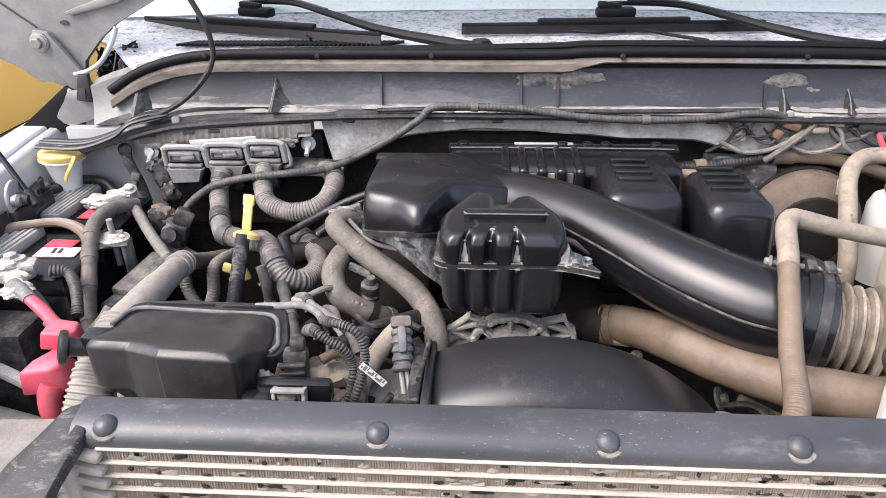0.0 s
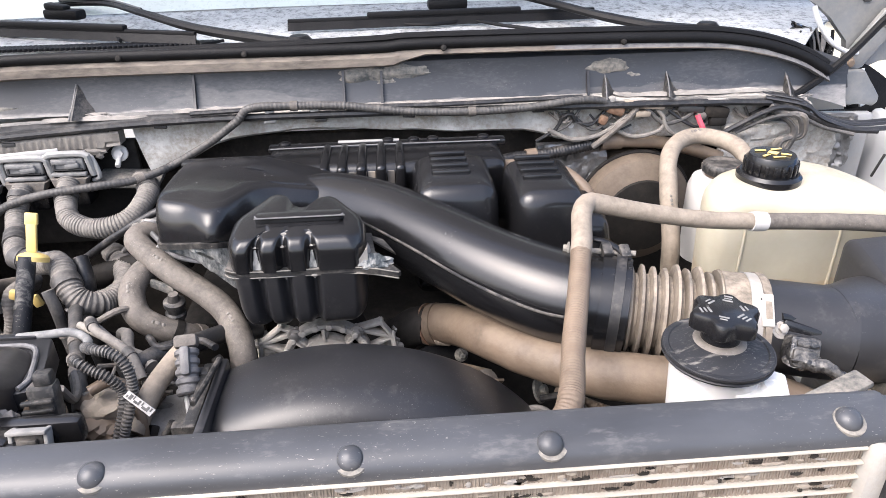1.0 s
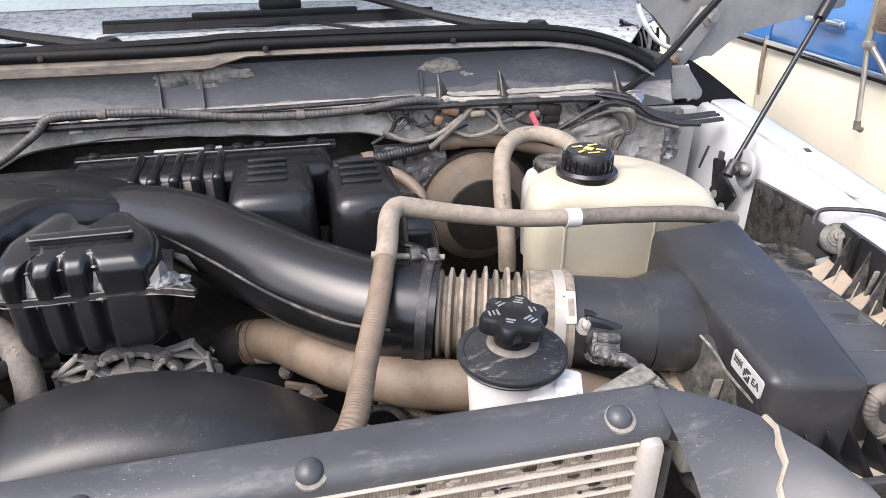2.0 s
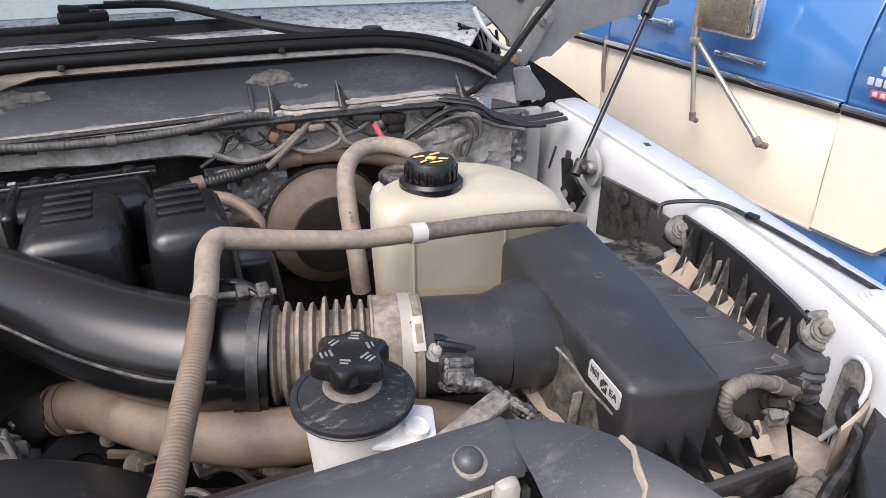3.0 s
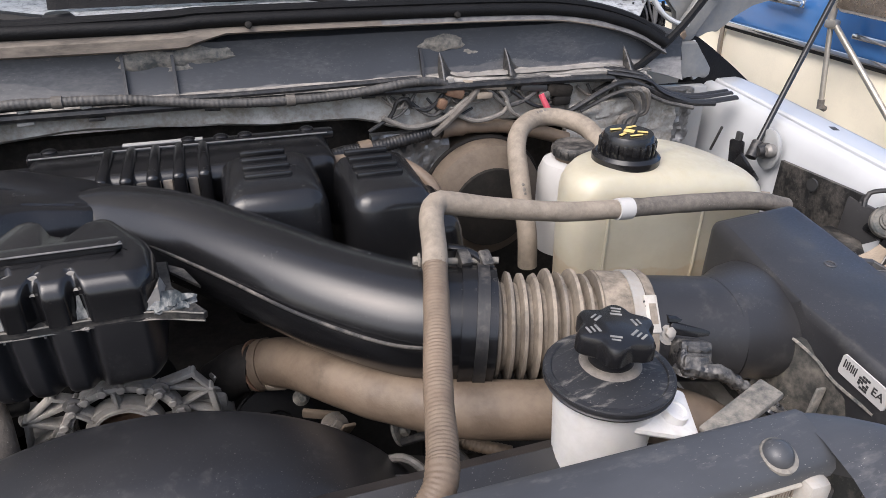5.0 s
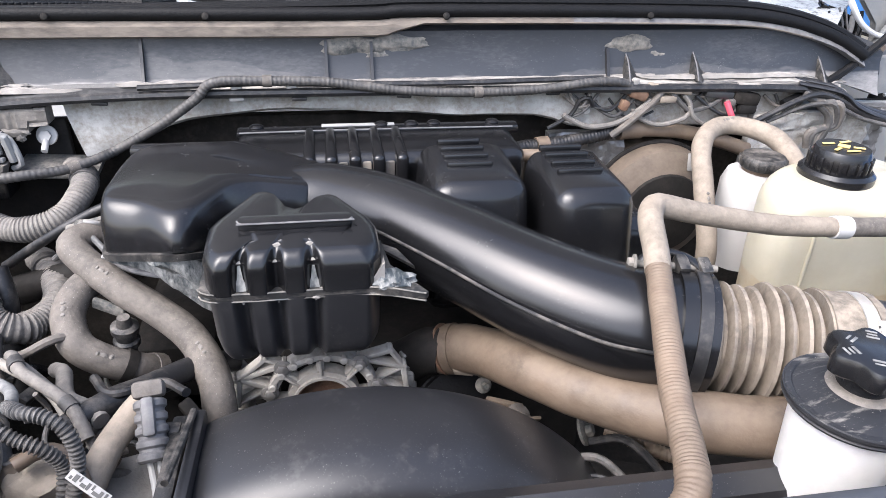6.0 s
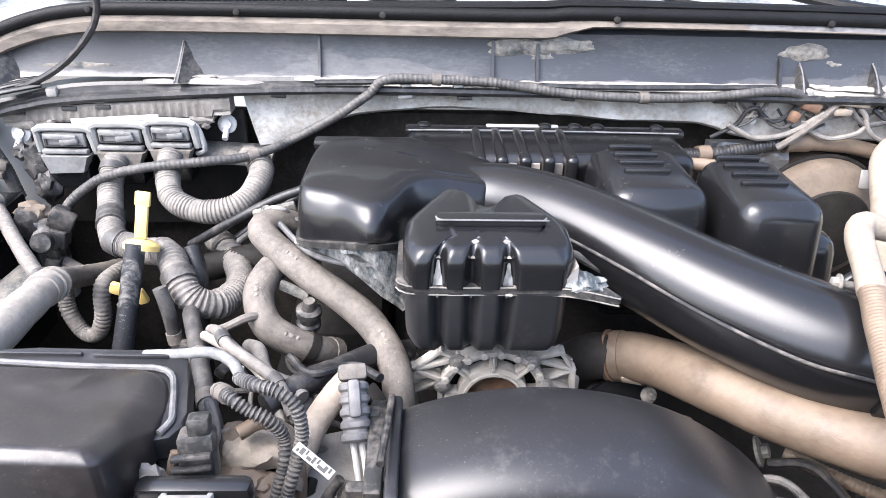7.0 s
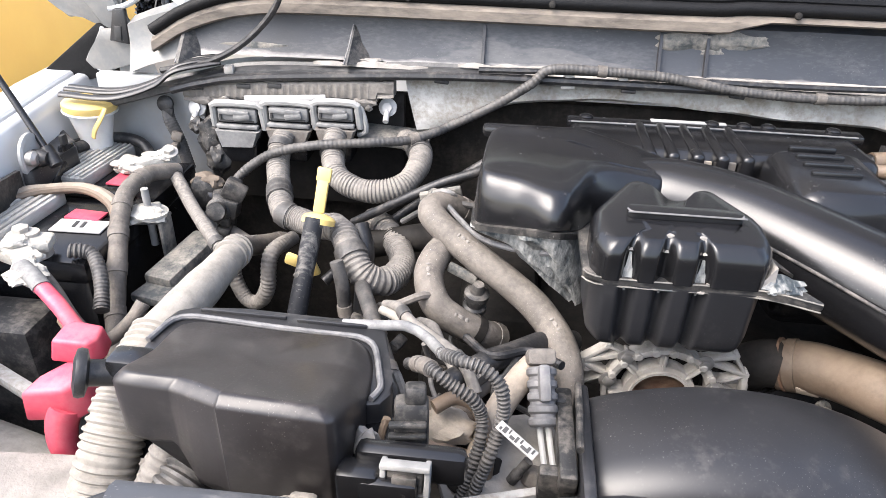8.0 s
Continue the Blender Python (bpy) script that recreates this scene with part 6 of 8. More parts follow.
for i in range(30):
    px, py = rngc.uniform(-0.10, 0.03), rngc.uniform(0.585, 0.76)
    pz = 1.075 + rngc.uniform(-0.03, 0.022) - max(0.0, px) * 0.3
    sz = [rngc.uniform(0.007, 0.026) for _ in range(3)]
    tw = (rngc.uniform(-40, 40), rngc.uniform(-40, 40), rngc.uniform(0, 180))
    mt = (CAKED, HOSE, NEARBLACK, DUSTY, NEARBLACK, DARKLOOM)[i % 6]
    if i % 3:
        part("bracket", box(sz, (px, py, pz), min(sz) * 0.25, turn=tw), mt, conn)
    else:
        part("plug_end", moved(lathe([(sz[0] * 0.4, -0.012), (sz[0] * 0.45, -0.002), (sz[0] * 0.36, 0.0), (sz[0] * 0.38, 0.012)], 14), pose(px, py, pz, *tw)), mt, conn)
for i in range(9):
    x0, y0, z0 = rngc.uniform(-0.10, -0.03), rngc.uniform(0.66, 0.80), rngc.uniform(1.09, 1.125)
    pts = [(x0, y0, z0)]
    for k in range(3):
        pts.append((pts[-1][0] + rngc.uniform(0.0, 0.035), pts[-1][1] + rngc.uniform(-0.05, 0.02), pts[-1][2] + rngc.uniform(-0.025, 0.012)))
    part("wire", tube(pts, rngc.uniform(0.002, 0.0045), 8), (LOOM, DARKLOOM, RUBBER, HOSE)[i % 4], conn)
part("shelf", box((0.12, 0.11, 0.008), (-0.005, 0.65, 1.072), 0.003, turn=(10, 8, 24)), CHALK, conn, "dust-covered metal bracket")
part("shelf_rib", box((0.10, 0.008, 0.02), (-0.01, 0.61, 1.085), 0.003, turn=(10, 8, 24)), BEAM, conn)
plug = thing("sensor_plug", (0.02, 0.70, 1.1), "grey ribbed sensor plug on the fan shroud", "connector")
pm = Matrix.Translation((0.022, 0.668, 1.110)) @ (Vector((-0.006, 0.042, 0.042))).to_track_quat("Z", "Y").to_matrix().to_4x4()
prof = []
for i in range(5):
    prof += [(0.0105, 0.010 * i), (0.0125, 0.010 * i + 0.002), (0.0125, 0.010 * i + 0.006), (0.0105, 0.010 * i + 0.008)]
part("shell", moved(lathe(prof, 20), pm), FADEDLIT, plug)
part("latch", moved(box((0.010, 0.010, 0.030), (0.0, 0.012, 0.034), 0.003), pm), FADEDLIT, plug)
part("neck", moved(box((0.024, 0.018, 0.014), (0.0, 0.0, 0.056), 0.004), pm), HOSE, plug)
for dx in (-0.004, 0.003):
    part("wire", tube([(0.022 + dx, 0.670, 1.112), (0.025 + dx, 0.660, 1.10), (0.030 + dx, 0.640, 1.082)], 0.0026, 8), LABEL, plug)
tag = thing("paper_tag", (-0.004, 0.61, 1.14), "white printed paper tag wrapped round the wires", "tag")
tm = pose(-0.002, 0.611, 1.150, 24, 18, -33) @ Matrix.Scale(0.78, 4)
part("paper", moved(box((0.044, 0.0098, 0.0014), (0, 0, 0), 0.0005), tm), FRAME, tag)
for i in range(9):
    w = (0.0022, 0.004, 0.0016, 0.005, 0.0026, 0.0018, 0.006, 0.003, 0.002)[i]
    part("print_bar", moved(box((w, (0.003, 0.006, 0.0045)[i % 3], 0.0005), (-0.018 + 0.0045 * i, 0.0016 * (i % 3 - 1), 0.001)), tm), INK, tag)

# ---- battery corner ----
bat = thing("battery", (-0.60, 0.95, 0.95), "black car battery with grey cap strips and red marks", "battery")
part("case", box((0.23, 0.29, 0.20), (-0.600, 1.005, 0.985), 0.008), BLACK, bat)
part("lid", box((0.235, 0.295, 0.03), (-0.600, 1.005, 1.09), 0.006), BLACK, bat)
for cx, cy, w, l in ((-0.612, 1.101, 0.060, 0.128), (-0.628, 0.937, 0.076, 0.125)):
    st = part("cap_strip", box((w, l, 0.018), (cx, cy, 1.113), 0.004, turn=(0, 0, -3)), GREYTOP, bat, "grey ribbed vent cap strip")
    for i in range(7):
        part("ridge", box((w * 0.07, l * 0.96, 0.004), (cx + w * (i - 3) * 0.135, cy + 0.002 * (i % 2), 1.1225), 0.0012, turn=(0, 0, -3)), (GREYTOP, BEAM)[i % 2], st)
part("red_mark", box((0.030, 0.050, 0.003), (-0.551, 1.078, 1.1075), 0.001, turn=(0, 0, -4)), RED, bat)
part("red_mark", box((0.046, 0.024, 0.003), (-0.541, 0.963, 1.1075), 0.001, turn=(0, 0, -4)), RED, bat)
part("label", box((0.064, 0.030, 0.002), (-0.533, 0.936, 1.107), 0.0005, turn=(0, 0, 2)), LABEL, bat)
for i in range(2):
    part("print_bar", box((0.004, 0.014, 0.001), (-0.54 + 0.010 * i, 0.938, 1.1085), 0, turn=(0, 0, 8)), INK, bat)
part("hold_down_bar", box((0.17, 0.022, 0.008), (-0.595, 1.020, 1.112), 0.003, turn=(0, 0, 2)), BLACK, bat)
cl = part("terminal", lathe([(0.018, 0), (0.016, 0.02), (0.010, 0.022), (0.010, 0.034)], 18, pose(-0.52, 1.095, 1.105)), ALUMINIUM, bat, "pale corroded battery clamp")
part("clamp_jaw", join(box((0.060, 0.020, 0.016), (-0.515, 1.085, 1.131), 0.004, turn=(4, -6, 34)), box((0.05, 0.016, 0.012), (-0.530, 1.075, 1.125), 0.004, turn=(0, 8, -12)), box((0.022, 0.03, 0.02), (-0.50, 1.108, 1.130), 0.005, turn=(0, 0, 20))), CRUST, cl)
part("clamp_bolt", join(hexbolt((-0.492, 1.10, 1.140), 0.008, 0.010, (20, 10, 0)), rod((-0.54, 1.065, 1.13), (-0.51, 1.055, 1.128), 0.005)), CAST, cl)
cl = part("terminal", lathe([(0.018, 0), (0.016, 0.018), (0.010, 0.020), (0.010, 0.030)], 18, pose(-0.545, 0.868, 1.105)), ALUMINIUM, bat, "pale corroded battery clamp")
part("clamp_jaw", join(box((0.05, 0.030, 0.014), (-0.545, 0.862, 1.125), 0.005, turn=(0, 6, 18)), box((0.022, 0.07, 0.014), (-0.530, 0.83, 1.120), 0.005, turn=(6, 0, 38)), box((0.035, 0.02, 0.018), (-0.555, 0.845, 1.119), 0.004, turn=(0, 0, -20))), CRUST, cl)
part("clamp_bolt", join(hexbolt((-0.555, 0.868, 1.131), 0.009, 0.010)), CAST, cl)
for i, (q, r) in enumerate((((-0.535, 1.072, 1.130), 0.012), ((-0.505, 1.095, 1.136), 0.011), ((-0.55, 0.85, 1.127), 0.014), ((-0.53, 0.835, 1.122), 0.012), ((-0.555, 1.098, 1.118), 0.018), ((-0.515, 0.812, 1.116), 0.016), ((-0.575, 0.885, 1.112), 0.013))):
    part("corrosion", lump(q, (r * 1.3, r, r * 0.6), 5.1 * i + 2, 0.5), CRUST, bat, "pale crust of corrosion")
hold = thing("battery_stud", (-0.473, 0.985, 1.09), "pale corroded hold-down stud beside the battery", "stud")
part("washer", lathe([(0.006, -0.004), (0.024, -0.003), (0.025, 0.002), (0.016, 0.004), (0.012, 0.008), (0.010, 0.009)], 22, pose(-0.471, 0.983, 1.108, -4, 5, 0)), CRUST, hold)
part("crust", lump((-0.473, 0.983, 1.106), (0.026, 0.024, 0.008), 6.3, 0.5), CRUST, hold, "broken crust of corrosion")
part("stud", rod((-0.471, 0.985, 1.06), (-0.470, 0.984, 1.140), 0.0048, 10), FRAME, hold)
part("bracket", join(box((0.05, 0.03, 0.006), (-0.472, 0.985, 1.098), 0.003, turn=(0, 0, 14)), box((0.006, 0.03, 0.07), (-0.452, 0.985, 1.065), 0.003)), CAKED, hold)
hose([(-0.472, 1.075, 1.125), (-0.480, 1.055, 1.132), (-0.492, 1.031, 1.136), (-0.497, 0.988, 1.131), (-0.487, 0.945, 1.112), (-0.468, 0.892, 1.082), (-0.457, 0.855, 1.05), (-0.448, 0.832, 1.03), (-0.44, 0.79, 0.97)], 0.0112, HOSE, "taped dark battery cable looping down beside the case", name="battery_cable", seg=12, tapes=(0.15, 0.3, 0.42, 0.55, 0.7))
hose([(-0.495, 1.085, 1.122), (-0.468, 1.062, 1.122), (-0.428, 1.015, 1.105), (-0.39, 0.97, 1.098), (-0.36, 0.938, 1.09)], 0.0085, LOOM, "grey braided conduit off the battery clamp", 0.0045, 0.0008, seg=10, tapes=(0.1, 0.9))
hose([(-0.66, 0.86, 1.122), (-0.65, 0.93, 1.128), (-0.652, 1.036, 1.130), (-0.642, 1.112, 1.130), (-0.616, 1.165, 1.130), (-0.57, 1.165, 1.125), (-0.545, 1.15, 1.10)], 0.0085, RUBBER, "black cable strapped over the battery", name="cable", tapes=(0.5,))
hose([(-0.70, 0.90, 1.12), (-0.69, 0.98, 1.125), (-0.675, 1.09, 1.13), (-0.65, 1.16, 1.125)], 0.007, RUBBER, "black cable strapped over the battery", name="cable")
for k in range(3):
    hose([(-0.66, 0.945 + 0.006 * k, 1.121), (-0.63, 0.965 + 0.008 * k, 1.124 + 0.002 * k), (-0.604, 0.982 + 0.006 * k, 1.127), (-0.552, 0.987 + 0.005 * k, 1.130), (-0.505, 0.962 + 0.006 * k, 1.124), (-0.488, 0.935 + 0.005 * k, 1.10)], (0.0052, 0.0075, 0.0045)[k], (TAN, BEIGE, BEIGE)[k], "beige wires laid across the battery", name="cable", seg=8)
hose([(-0.50, 0.862, 1.118), (-0.478, 0.868, 1.112), (-0.458, 0.845, 1.095), (-0.445, 0.815, 1.075)], 0.0075, DARKLOOM, "short black corrugated conduit by the clamp", 0.0045, 0.0012, seg=10)
redc = thing("red_terminal_cover", (-0.42, 0.68, 1.0), "red plastic positive terminal cover", "terminal cover")
part("cap", moved(slab([(-0.024, -0.017), (0.014, -0.016), (0.022, -0.004), (0.019, 0.015), (-0.016, 0.018), (-0.022, 0.008)], -0.013, 0.012, 0.0035, 3, 0.82), pose(-0.392, 0.709, 1.120, 8, 6, 4)), RED, redc)
part("boot", moved(slab([(-0.040, -0.020), (-0.024, 0.006), (0.006, 0.026), (0.024, 0.018), (0.028, -0.012), (0.012, -0.022)], -0.022, 0.016, 0.005, 3, 0.72), pose(-0.400, 0.681, 1.090, 16, -6, 8)), RED, redc)
part("skirt", tube([(-0.398, 0.676, 1.075), (-0.404, 0.670, 1.058), (-0.404, 0.664, 1.038), (-0.398, 0.660, 1.02)], 0.016, 14, ends=0.011), RED, redc)
part("upper_boot", tube([(-0.492, 0.797, 1.115), (-0.462, 0.778, 1.105), (-0.430, 0.752, 1.100), (-0.412, 0.735, 1.104)], 0.0088, 12, squash=0.8), RED, redc)
part("sleeve", tube([(-0.525, 0.818, 1.122), (-0.505, 0.806, 1.119), (-0.488, 0.794, 1.114)], 0.0098, 12, squash=0.8), PLUGGREY, redc)
hose([(-0.545, 0.845, 1.12), (-0.50, 0.82, 1.10), (-0.462, 0.795, 1.07), (-0.43, 0.785, 1.058), (-0.405, 0.80, 1.075), (-0.395, 0.815, 1.09)], 0.0075, HOSE, "dusty grey cable below the battery clamp", name="cable")
hose([(-0.46, 0.775, 1.09), (-0.435, 0.755, 1.085), (-0.41, 0.735, 1.10)], 0.006, TAN, "tan cable into the terminal cover", name="cable", seg=10)
relay = thing("relay_box", (-0.62, 0.81, 0.9), "dark relay housing beside the battery", "relay box")
part("housing", box((0.22, 0.07, 0.16), (-0.62, 0.812, 0.985), 0.012), DUSTY, relay)
for i in range(4):
    part("rib", box((0.012, 0.02, 0.09), (-0.69 + 0.04 * i, 0.775, 1.0), 0.005, turn=(0, 10, 0)), DUSTY, relay)
part("rail", box((0.30, 0.016, 0.014), (-0.60, 0.79, 1.02), 0.004, turn=(0, 0, -25)), BEAM, relay)
bumper = thing("front_crossmember", (-0.55, 0.70, 0.85), "pale dusty metal cross member", "cross member")
part("beam", tube([(-0.80, 0.75, 0.965), (-0.62, 0.722, 0.955), (-0.50, 0.70, 0.945), (-0.40, 0.68, 0.93), (-0.33, 0.665, 0.91)], 0.042, 18), PALE, bumper)
part("lower_lip", tube([(-0.80, 0.71, 0.905), (-0.62, 0.682, 0.90), (-0.50, 0.66, 0.89), (-0.40, 0.64, 0.88)], 0.016, 12), BEAM, bumper)
solo("relay_block", join(box((0.040, 0.105, 0.034), (-0.422, 0.962, 1.048), 0.005, turn=(6, 0, -13)), box((0.06, 0.04, 0.012), (-0.425, 0.90, 1.042), 0.004, turn=(0, 0, -13))), CAKED, "dusty grey relay block beside the pipe", "relay")
valve = thing("vapour_valve", (-0.41, 1.08, 1.03), "dark grey vapour valve with hoses", "valve")
part("body", join(box((0.026, 0.026, 0.06), (-0.398, 1.045, 1.085), 0.006, turn=(10, 0, 20)), lathe([(0.015, 0), (0.017, 0.006), (0.017, 0.012), (0.012, 0.016), (0.012, 0.03)], 16, pose(-0.398, 1.035, 1.092, 70, 0, 10))), DUSTY, valve)
part("solenoid", join(lathe([(0.014, 0), (0.014, 0.03), (0.010, 0.034)], 14, pose(-0.435, 1.065, 1.085, 12, 50, 0)), box((0.02, 0.02, 0.03), (-0.385, 1.05, 1.115), 0.004, turn=(0, 20, 0))), COVER, valve)
part("connector", join(box((0.030, 0.020, 0.022), (-0.378, 1.040, 1.118), 0.003, turn=(0, 30, 10)), box((0.022, 0.022, 0.026), (-0.384, 1.036, 1.096), 0.003, turn=(0, 16, 0)), box((0.018, 0.020, 0.020), (-0.396, 1.030, 1.062), 0.003, turn=(0, 22, 0)), box((0.012, 0.012, 0.012), (-0.390, 1.024, 1.080), 0.002)), DUSTY, valve, "stacked dark connectors")
part("rag", lump((-0.425, 1.062, 1.118), (0.020, 0.012, 0.012), 4.4, 0.4), BROWN, valve, "frayed brown tape")
part("clip", box((0.034, 0.018, 0.04), (-0.430, 1.055, 1.105), 0.007, turn=(0, 24, 12)), DUSTY, valve)
part("stub", rod((-0.40, 1.045, 1.06), (-0.36, 1.02, 1.055), 0.008, 12), HOSE, valve)

tray_l = thing("inner_wing_tray", (-0.675, 1.08, 1.05), "black plastic tray against the inner wing", "tray")
part("floor", slab([(-0.725, 1.06), (-0.728, 1.15), (-0.704, 1.170), (-0.650, 1.115), (-0.655, 1.0)], 1.08, 1.10, 0.004), COVER, tray_l)
part("side_wall", slab([(-0.700, 1.175), (-0.708, 1.168), (-0.633, 0.985), (-0.622, 0.99), (-0.616, 1.085)], 1.06, 1.148, 0.004, top=0.96), COVER, tray_l)
part("rear_wall", box((0.10, 0.010, 0.07), (-0.665, 1.128, 1.115), 0.003, turn=(0, 0, -44)), DUSTY, tray_l)
part("bracket", join(box((0.03, 0.05, 0.02), (-0.690, 1.06, 1.150), 0.005, turn=(0, 0, 20)), box((0.02, 0.03, 0.04), (-0.685, 1.03, 1.140), 0.006)), PLUGGREY, tray_l)
tank = thing("washer_tank", (-0.61, 1.11, 1.05), "white washer fluid tank neck with a yellow cap", "washer tank")
TANK_AT = Matrix.Translation((-0.628, 1.150, 1.184)) @ Matrix.Scale(0.83, 4) @ Matrix.Translation((0.603, -1.12, -1.190))
part("neck", moved(lathe([(0.020, -0.06), (0.026, 0.0), (0.036, 0.045), (0.041, 0.055)], 28, pose(-0.603, 1.12, 1.128)), TANK_AT), WHITE, tank)
part("cap", moved(lathe([(0.0425, 0.0), (0.0445, 0.003), (0.044, 0.012), (0.039, 0.016), (0.0, 0.018)], 32, pose(-0.603, 1.12, 1.184, 0, 4, 0)), TANK_AT), YELLOW, tank)
part("cap_rim", moved(lathe([(0.043, 0.0), (0.0455, 0.001), (0.0455, 0.003), (0.043, 0.004)], 32, pose(-0.603, 1.12, 1.181, 0, 4, 0)), TANK_AT), WHITE, tank)
part("cap_tab", moved(tube([(-0.561, 1.098, 1.194), (-0.566, 1.088, 1.180), (-0.578, 1.082, 1.160), (-0.583, 1.081, 1.146)], 0.0048, 10, squash=0.6), TANK_AT), YELLOW, tank)

# ---- control module and its plugs ----
pcm = thing("control_module", (-0.34, 1.17, 1.10), "dusty engine control module with three grey plugs", "control module")
strip_rows = []
for i in range(122):
    x = -0.490 + 0.304 * i / 121
    u = i / 121
    hi_z = 1.219 + 0.020 * u + 0.0015 * noise.noise(Vector((x * 60, 3, 0)))
    lo_z = 1.195 + 0.012 * u + 0.003 * noise.noise(Vector((x * 40, 9, 0))) + (0.009 if u > 0.92 else 0.0)
    wave = 0.0011 * math.sin(x * 560) * (1 if 0.06 < u < 0.9 else 0) + 0.002 * noise.noise(Vector((x * 25, 1, 4)))
    strip_rows.append([Vector((x, 1.190, hi_z)), Vector((x, 1.168, hi_z)), Vector((x, 1.1655, hi_z - 0.003)), Vector((x, 1.1655 - wave, hi_z - 0.007)), Vector((x, 1.1635 - wave, lo_z + 0.008)), Vector((x, 1.1655, lo_z + 0.004)), Vector((x, 1.163, lo_z)), Vector((x, 1.190, lo_z))])
part("cover_strip", skin(bmesh.new(), strip_rows), LOOM, pcm, "dust-caked corrugated top edge")
for x, z in ((-0.40, 1.2205), (-0.355, 1.2235), (-0.47, 1.2145)):
    part("strip_gap", box((0.020, 0.004, 0.006), (x, 1.1655, z), 0.001), INK, pcm)
for x, z, w in ((-0.462, 1.197, 0.03), (-0.430, 1.199, 0.018), (-0.235, 1.207, 0.05), (-0.222, 1.201, 0.012)):
    part("strip_tab", lump((x, 1.164, z), (w * 0.5, 0.004, 0.006), 30 * x, 0.4), LOOM, pcm)
part("back_plate", box((0.34, 0.012, 0.18), (-0.345, 1.20, 1.125), 0.004), NEARBLACK, pcm)
for i, (x, zt, w) in enumerate(((-0.404, 1.204, 0.070), (-0.330, 1.210, 0.070), (-0.263, 1.2145, 0.062))):
    h = w / 2
    p = part("plug", join(box((w * 0.9, 0.035, 0.052), (x, 1.160, zt - 0.028), 0.006, (0.92, 0.8)), box((w * 0.74, 0.04, 0.050), (x - 0.002, 1.155, zt - 0.062), 0.005, (1.16, 1.0))), BLACK, pcm)
    part("frame", join(tube([(x - h - 0.001, 1.146, zt - 0.036), (x - h, 1.143, zt - 0.012), (x - h + 0.006, 1.141, zt - 0.002), (x + h - 0.006, 1.141, zt - 0.002), (x + h, 1.143, zt - 0.012), (x + h + 0.002, 1.146, zt - 0.038)], 0.0052, 8), box((w - 0.010, 0.016, 0.005), (x, 1.148, zt - 0.003), 0.002)), FRAME, p, "pale dust-whitened frame")
    part("latch", join(box((w * 0.80, 0.008, 0.020), (x, 1.142, zt - 0.018), 0.003), box((w * 0.62, 0.007, 0.007), (x - 0.003, 1.137, zt - 0.013), 0.002, turn=(0, 3, 0)), box((w * 0.36, 0.007, 0.009), (x + 0.008, 1.136, zt - 0.019), 0.003, turn=(0, -6, 0)), box((w * 0.86, 0.010, 0.006), (x, 1.138, zt - 0.033), 0.002)), PLUGGREY, p, "grey locking lever")
    part("lever_gap", join(box((w * 0.70, 0.003, 0.0022), (x, 1.1370, zt - 0.025), 0), box((0.003, 0.003, 0.012), (x - w * 0.33, 1.1375, zt - 0.020), 0)), INK, p)
    part("skirt", skin(bmesh.new(), [[Vector((x + k * dx, y, z)) for dx, z in ((-h * 0.92, zt - 0.038), (h * 0.92, zt - 0.038), (h * 0.66, zt - 0.060), (-h * 0.72, zt - 0.062))] for k, y in ((1.0, 1.150), (1.0, 1.134), (0.93, 1.129))]), HOSE if i else PLUGGREY, p, "grey flared plug skirt")
for x, y, z in ((-0.197, 1.182, 1.197), (-0.474, 1.170, 1.184)):
    part("bolt", join(lathe([(0.013, 0), (0.013, 0.003), (0.008, 0.005)], 18, pose(x, y, z, 70, 0, 0)), lathe([(0.0075, 0), (0.0075, 0.007)], 6, pose(x, y - 0.002, z, 70, 0, 0)), rod((x, y - 0.002, z), (x, y - 0.022, z - 0.014), 0.0042)), LABEL, pcm)
part("label_strip", box((0.118, 0.003, 0.009), (-0.339, 1.158, 1.209), 0.001, turn=(0, -4, 0)), LABEL, pcm, "white label strip")
part("side_hook", tube([(-0.240, 1.158, 1.207), (-0.229, 1.150, 1.203), (-0.223, 1.146, 1.188), (-0.222, 1.146, 1.172), (-0.234, 1.148, 1.166)], 0.0036, 8), FRAME, pcm, "pale bent wire hook")
for q, r, k in (((-0.452, 1.150, 1.150), (0.022, 0.014, 0.026), 3), ((-0.440, 1.140, 1.118), (0.018, 0.014, 0.022), 8), ((-0.470, 1.150, 1.165), (0.010, 0.010, 0.012), 5)):
    part("grime", lump(q, r, k, 0.4), DUSTY, pcm, "grimy dark clump beside the plugs")
part("side_shelf", box((0.10, 0.05, 0.008), (-0.185, 1.17, 1.158), 0.002, turn=(10, 3, 0)), CAKED, pcm, "dusty metal shelf beside the plugs")
part("ground_strap", tube([(-0.522, 1.172, 1.183), (-0.518, 1.165, 1.165), (-0.510, 1.165, 1.140), (-0.503, 1.163, 1.115), (-0.497, 1.16, 1.09)], 0.0085, 10, pitch=0.004, rib=0.0008, squash=0.4), DARKLOOM, pcm, "dark braided earth strap")
part("strap_lug", join(lathe([(0.012, 0), (0.012, 0.004), (0.008, 0.006)], 16, pose(-0.523, 1.172, 1.186, 75, 0, 0)), box((0.014, 0.005, 0.02), (-0.519, 1.167, 1.172), 0.002, turn=(0, 12, 0))), RUBBER, pcm)
part("strap_clip", join(box((0.016, 0.010, 0.014), (-0.507, 1.158, 1.142), 0.003, turn=(0, 20, 0)), box((0.012, 0.012, 0.010), (-0.512, 1.156, 1.127), 0.003)), HOSE, pcm)

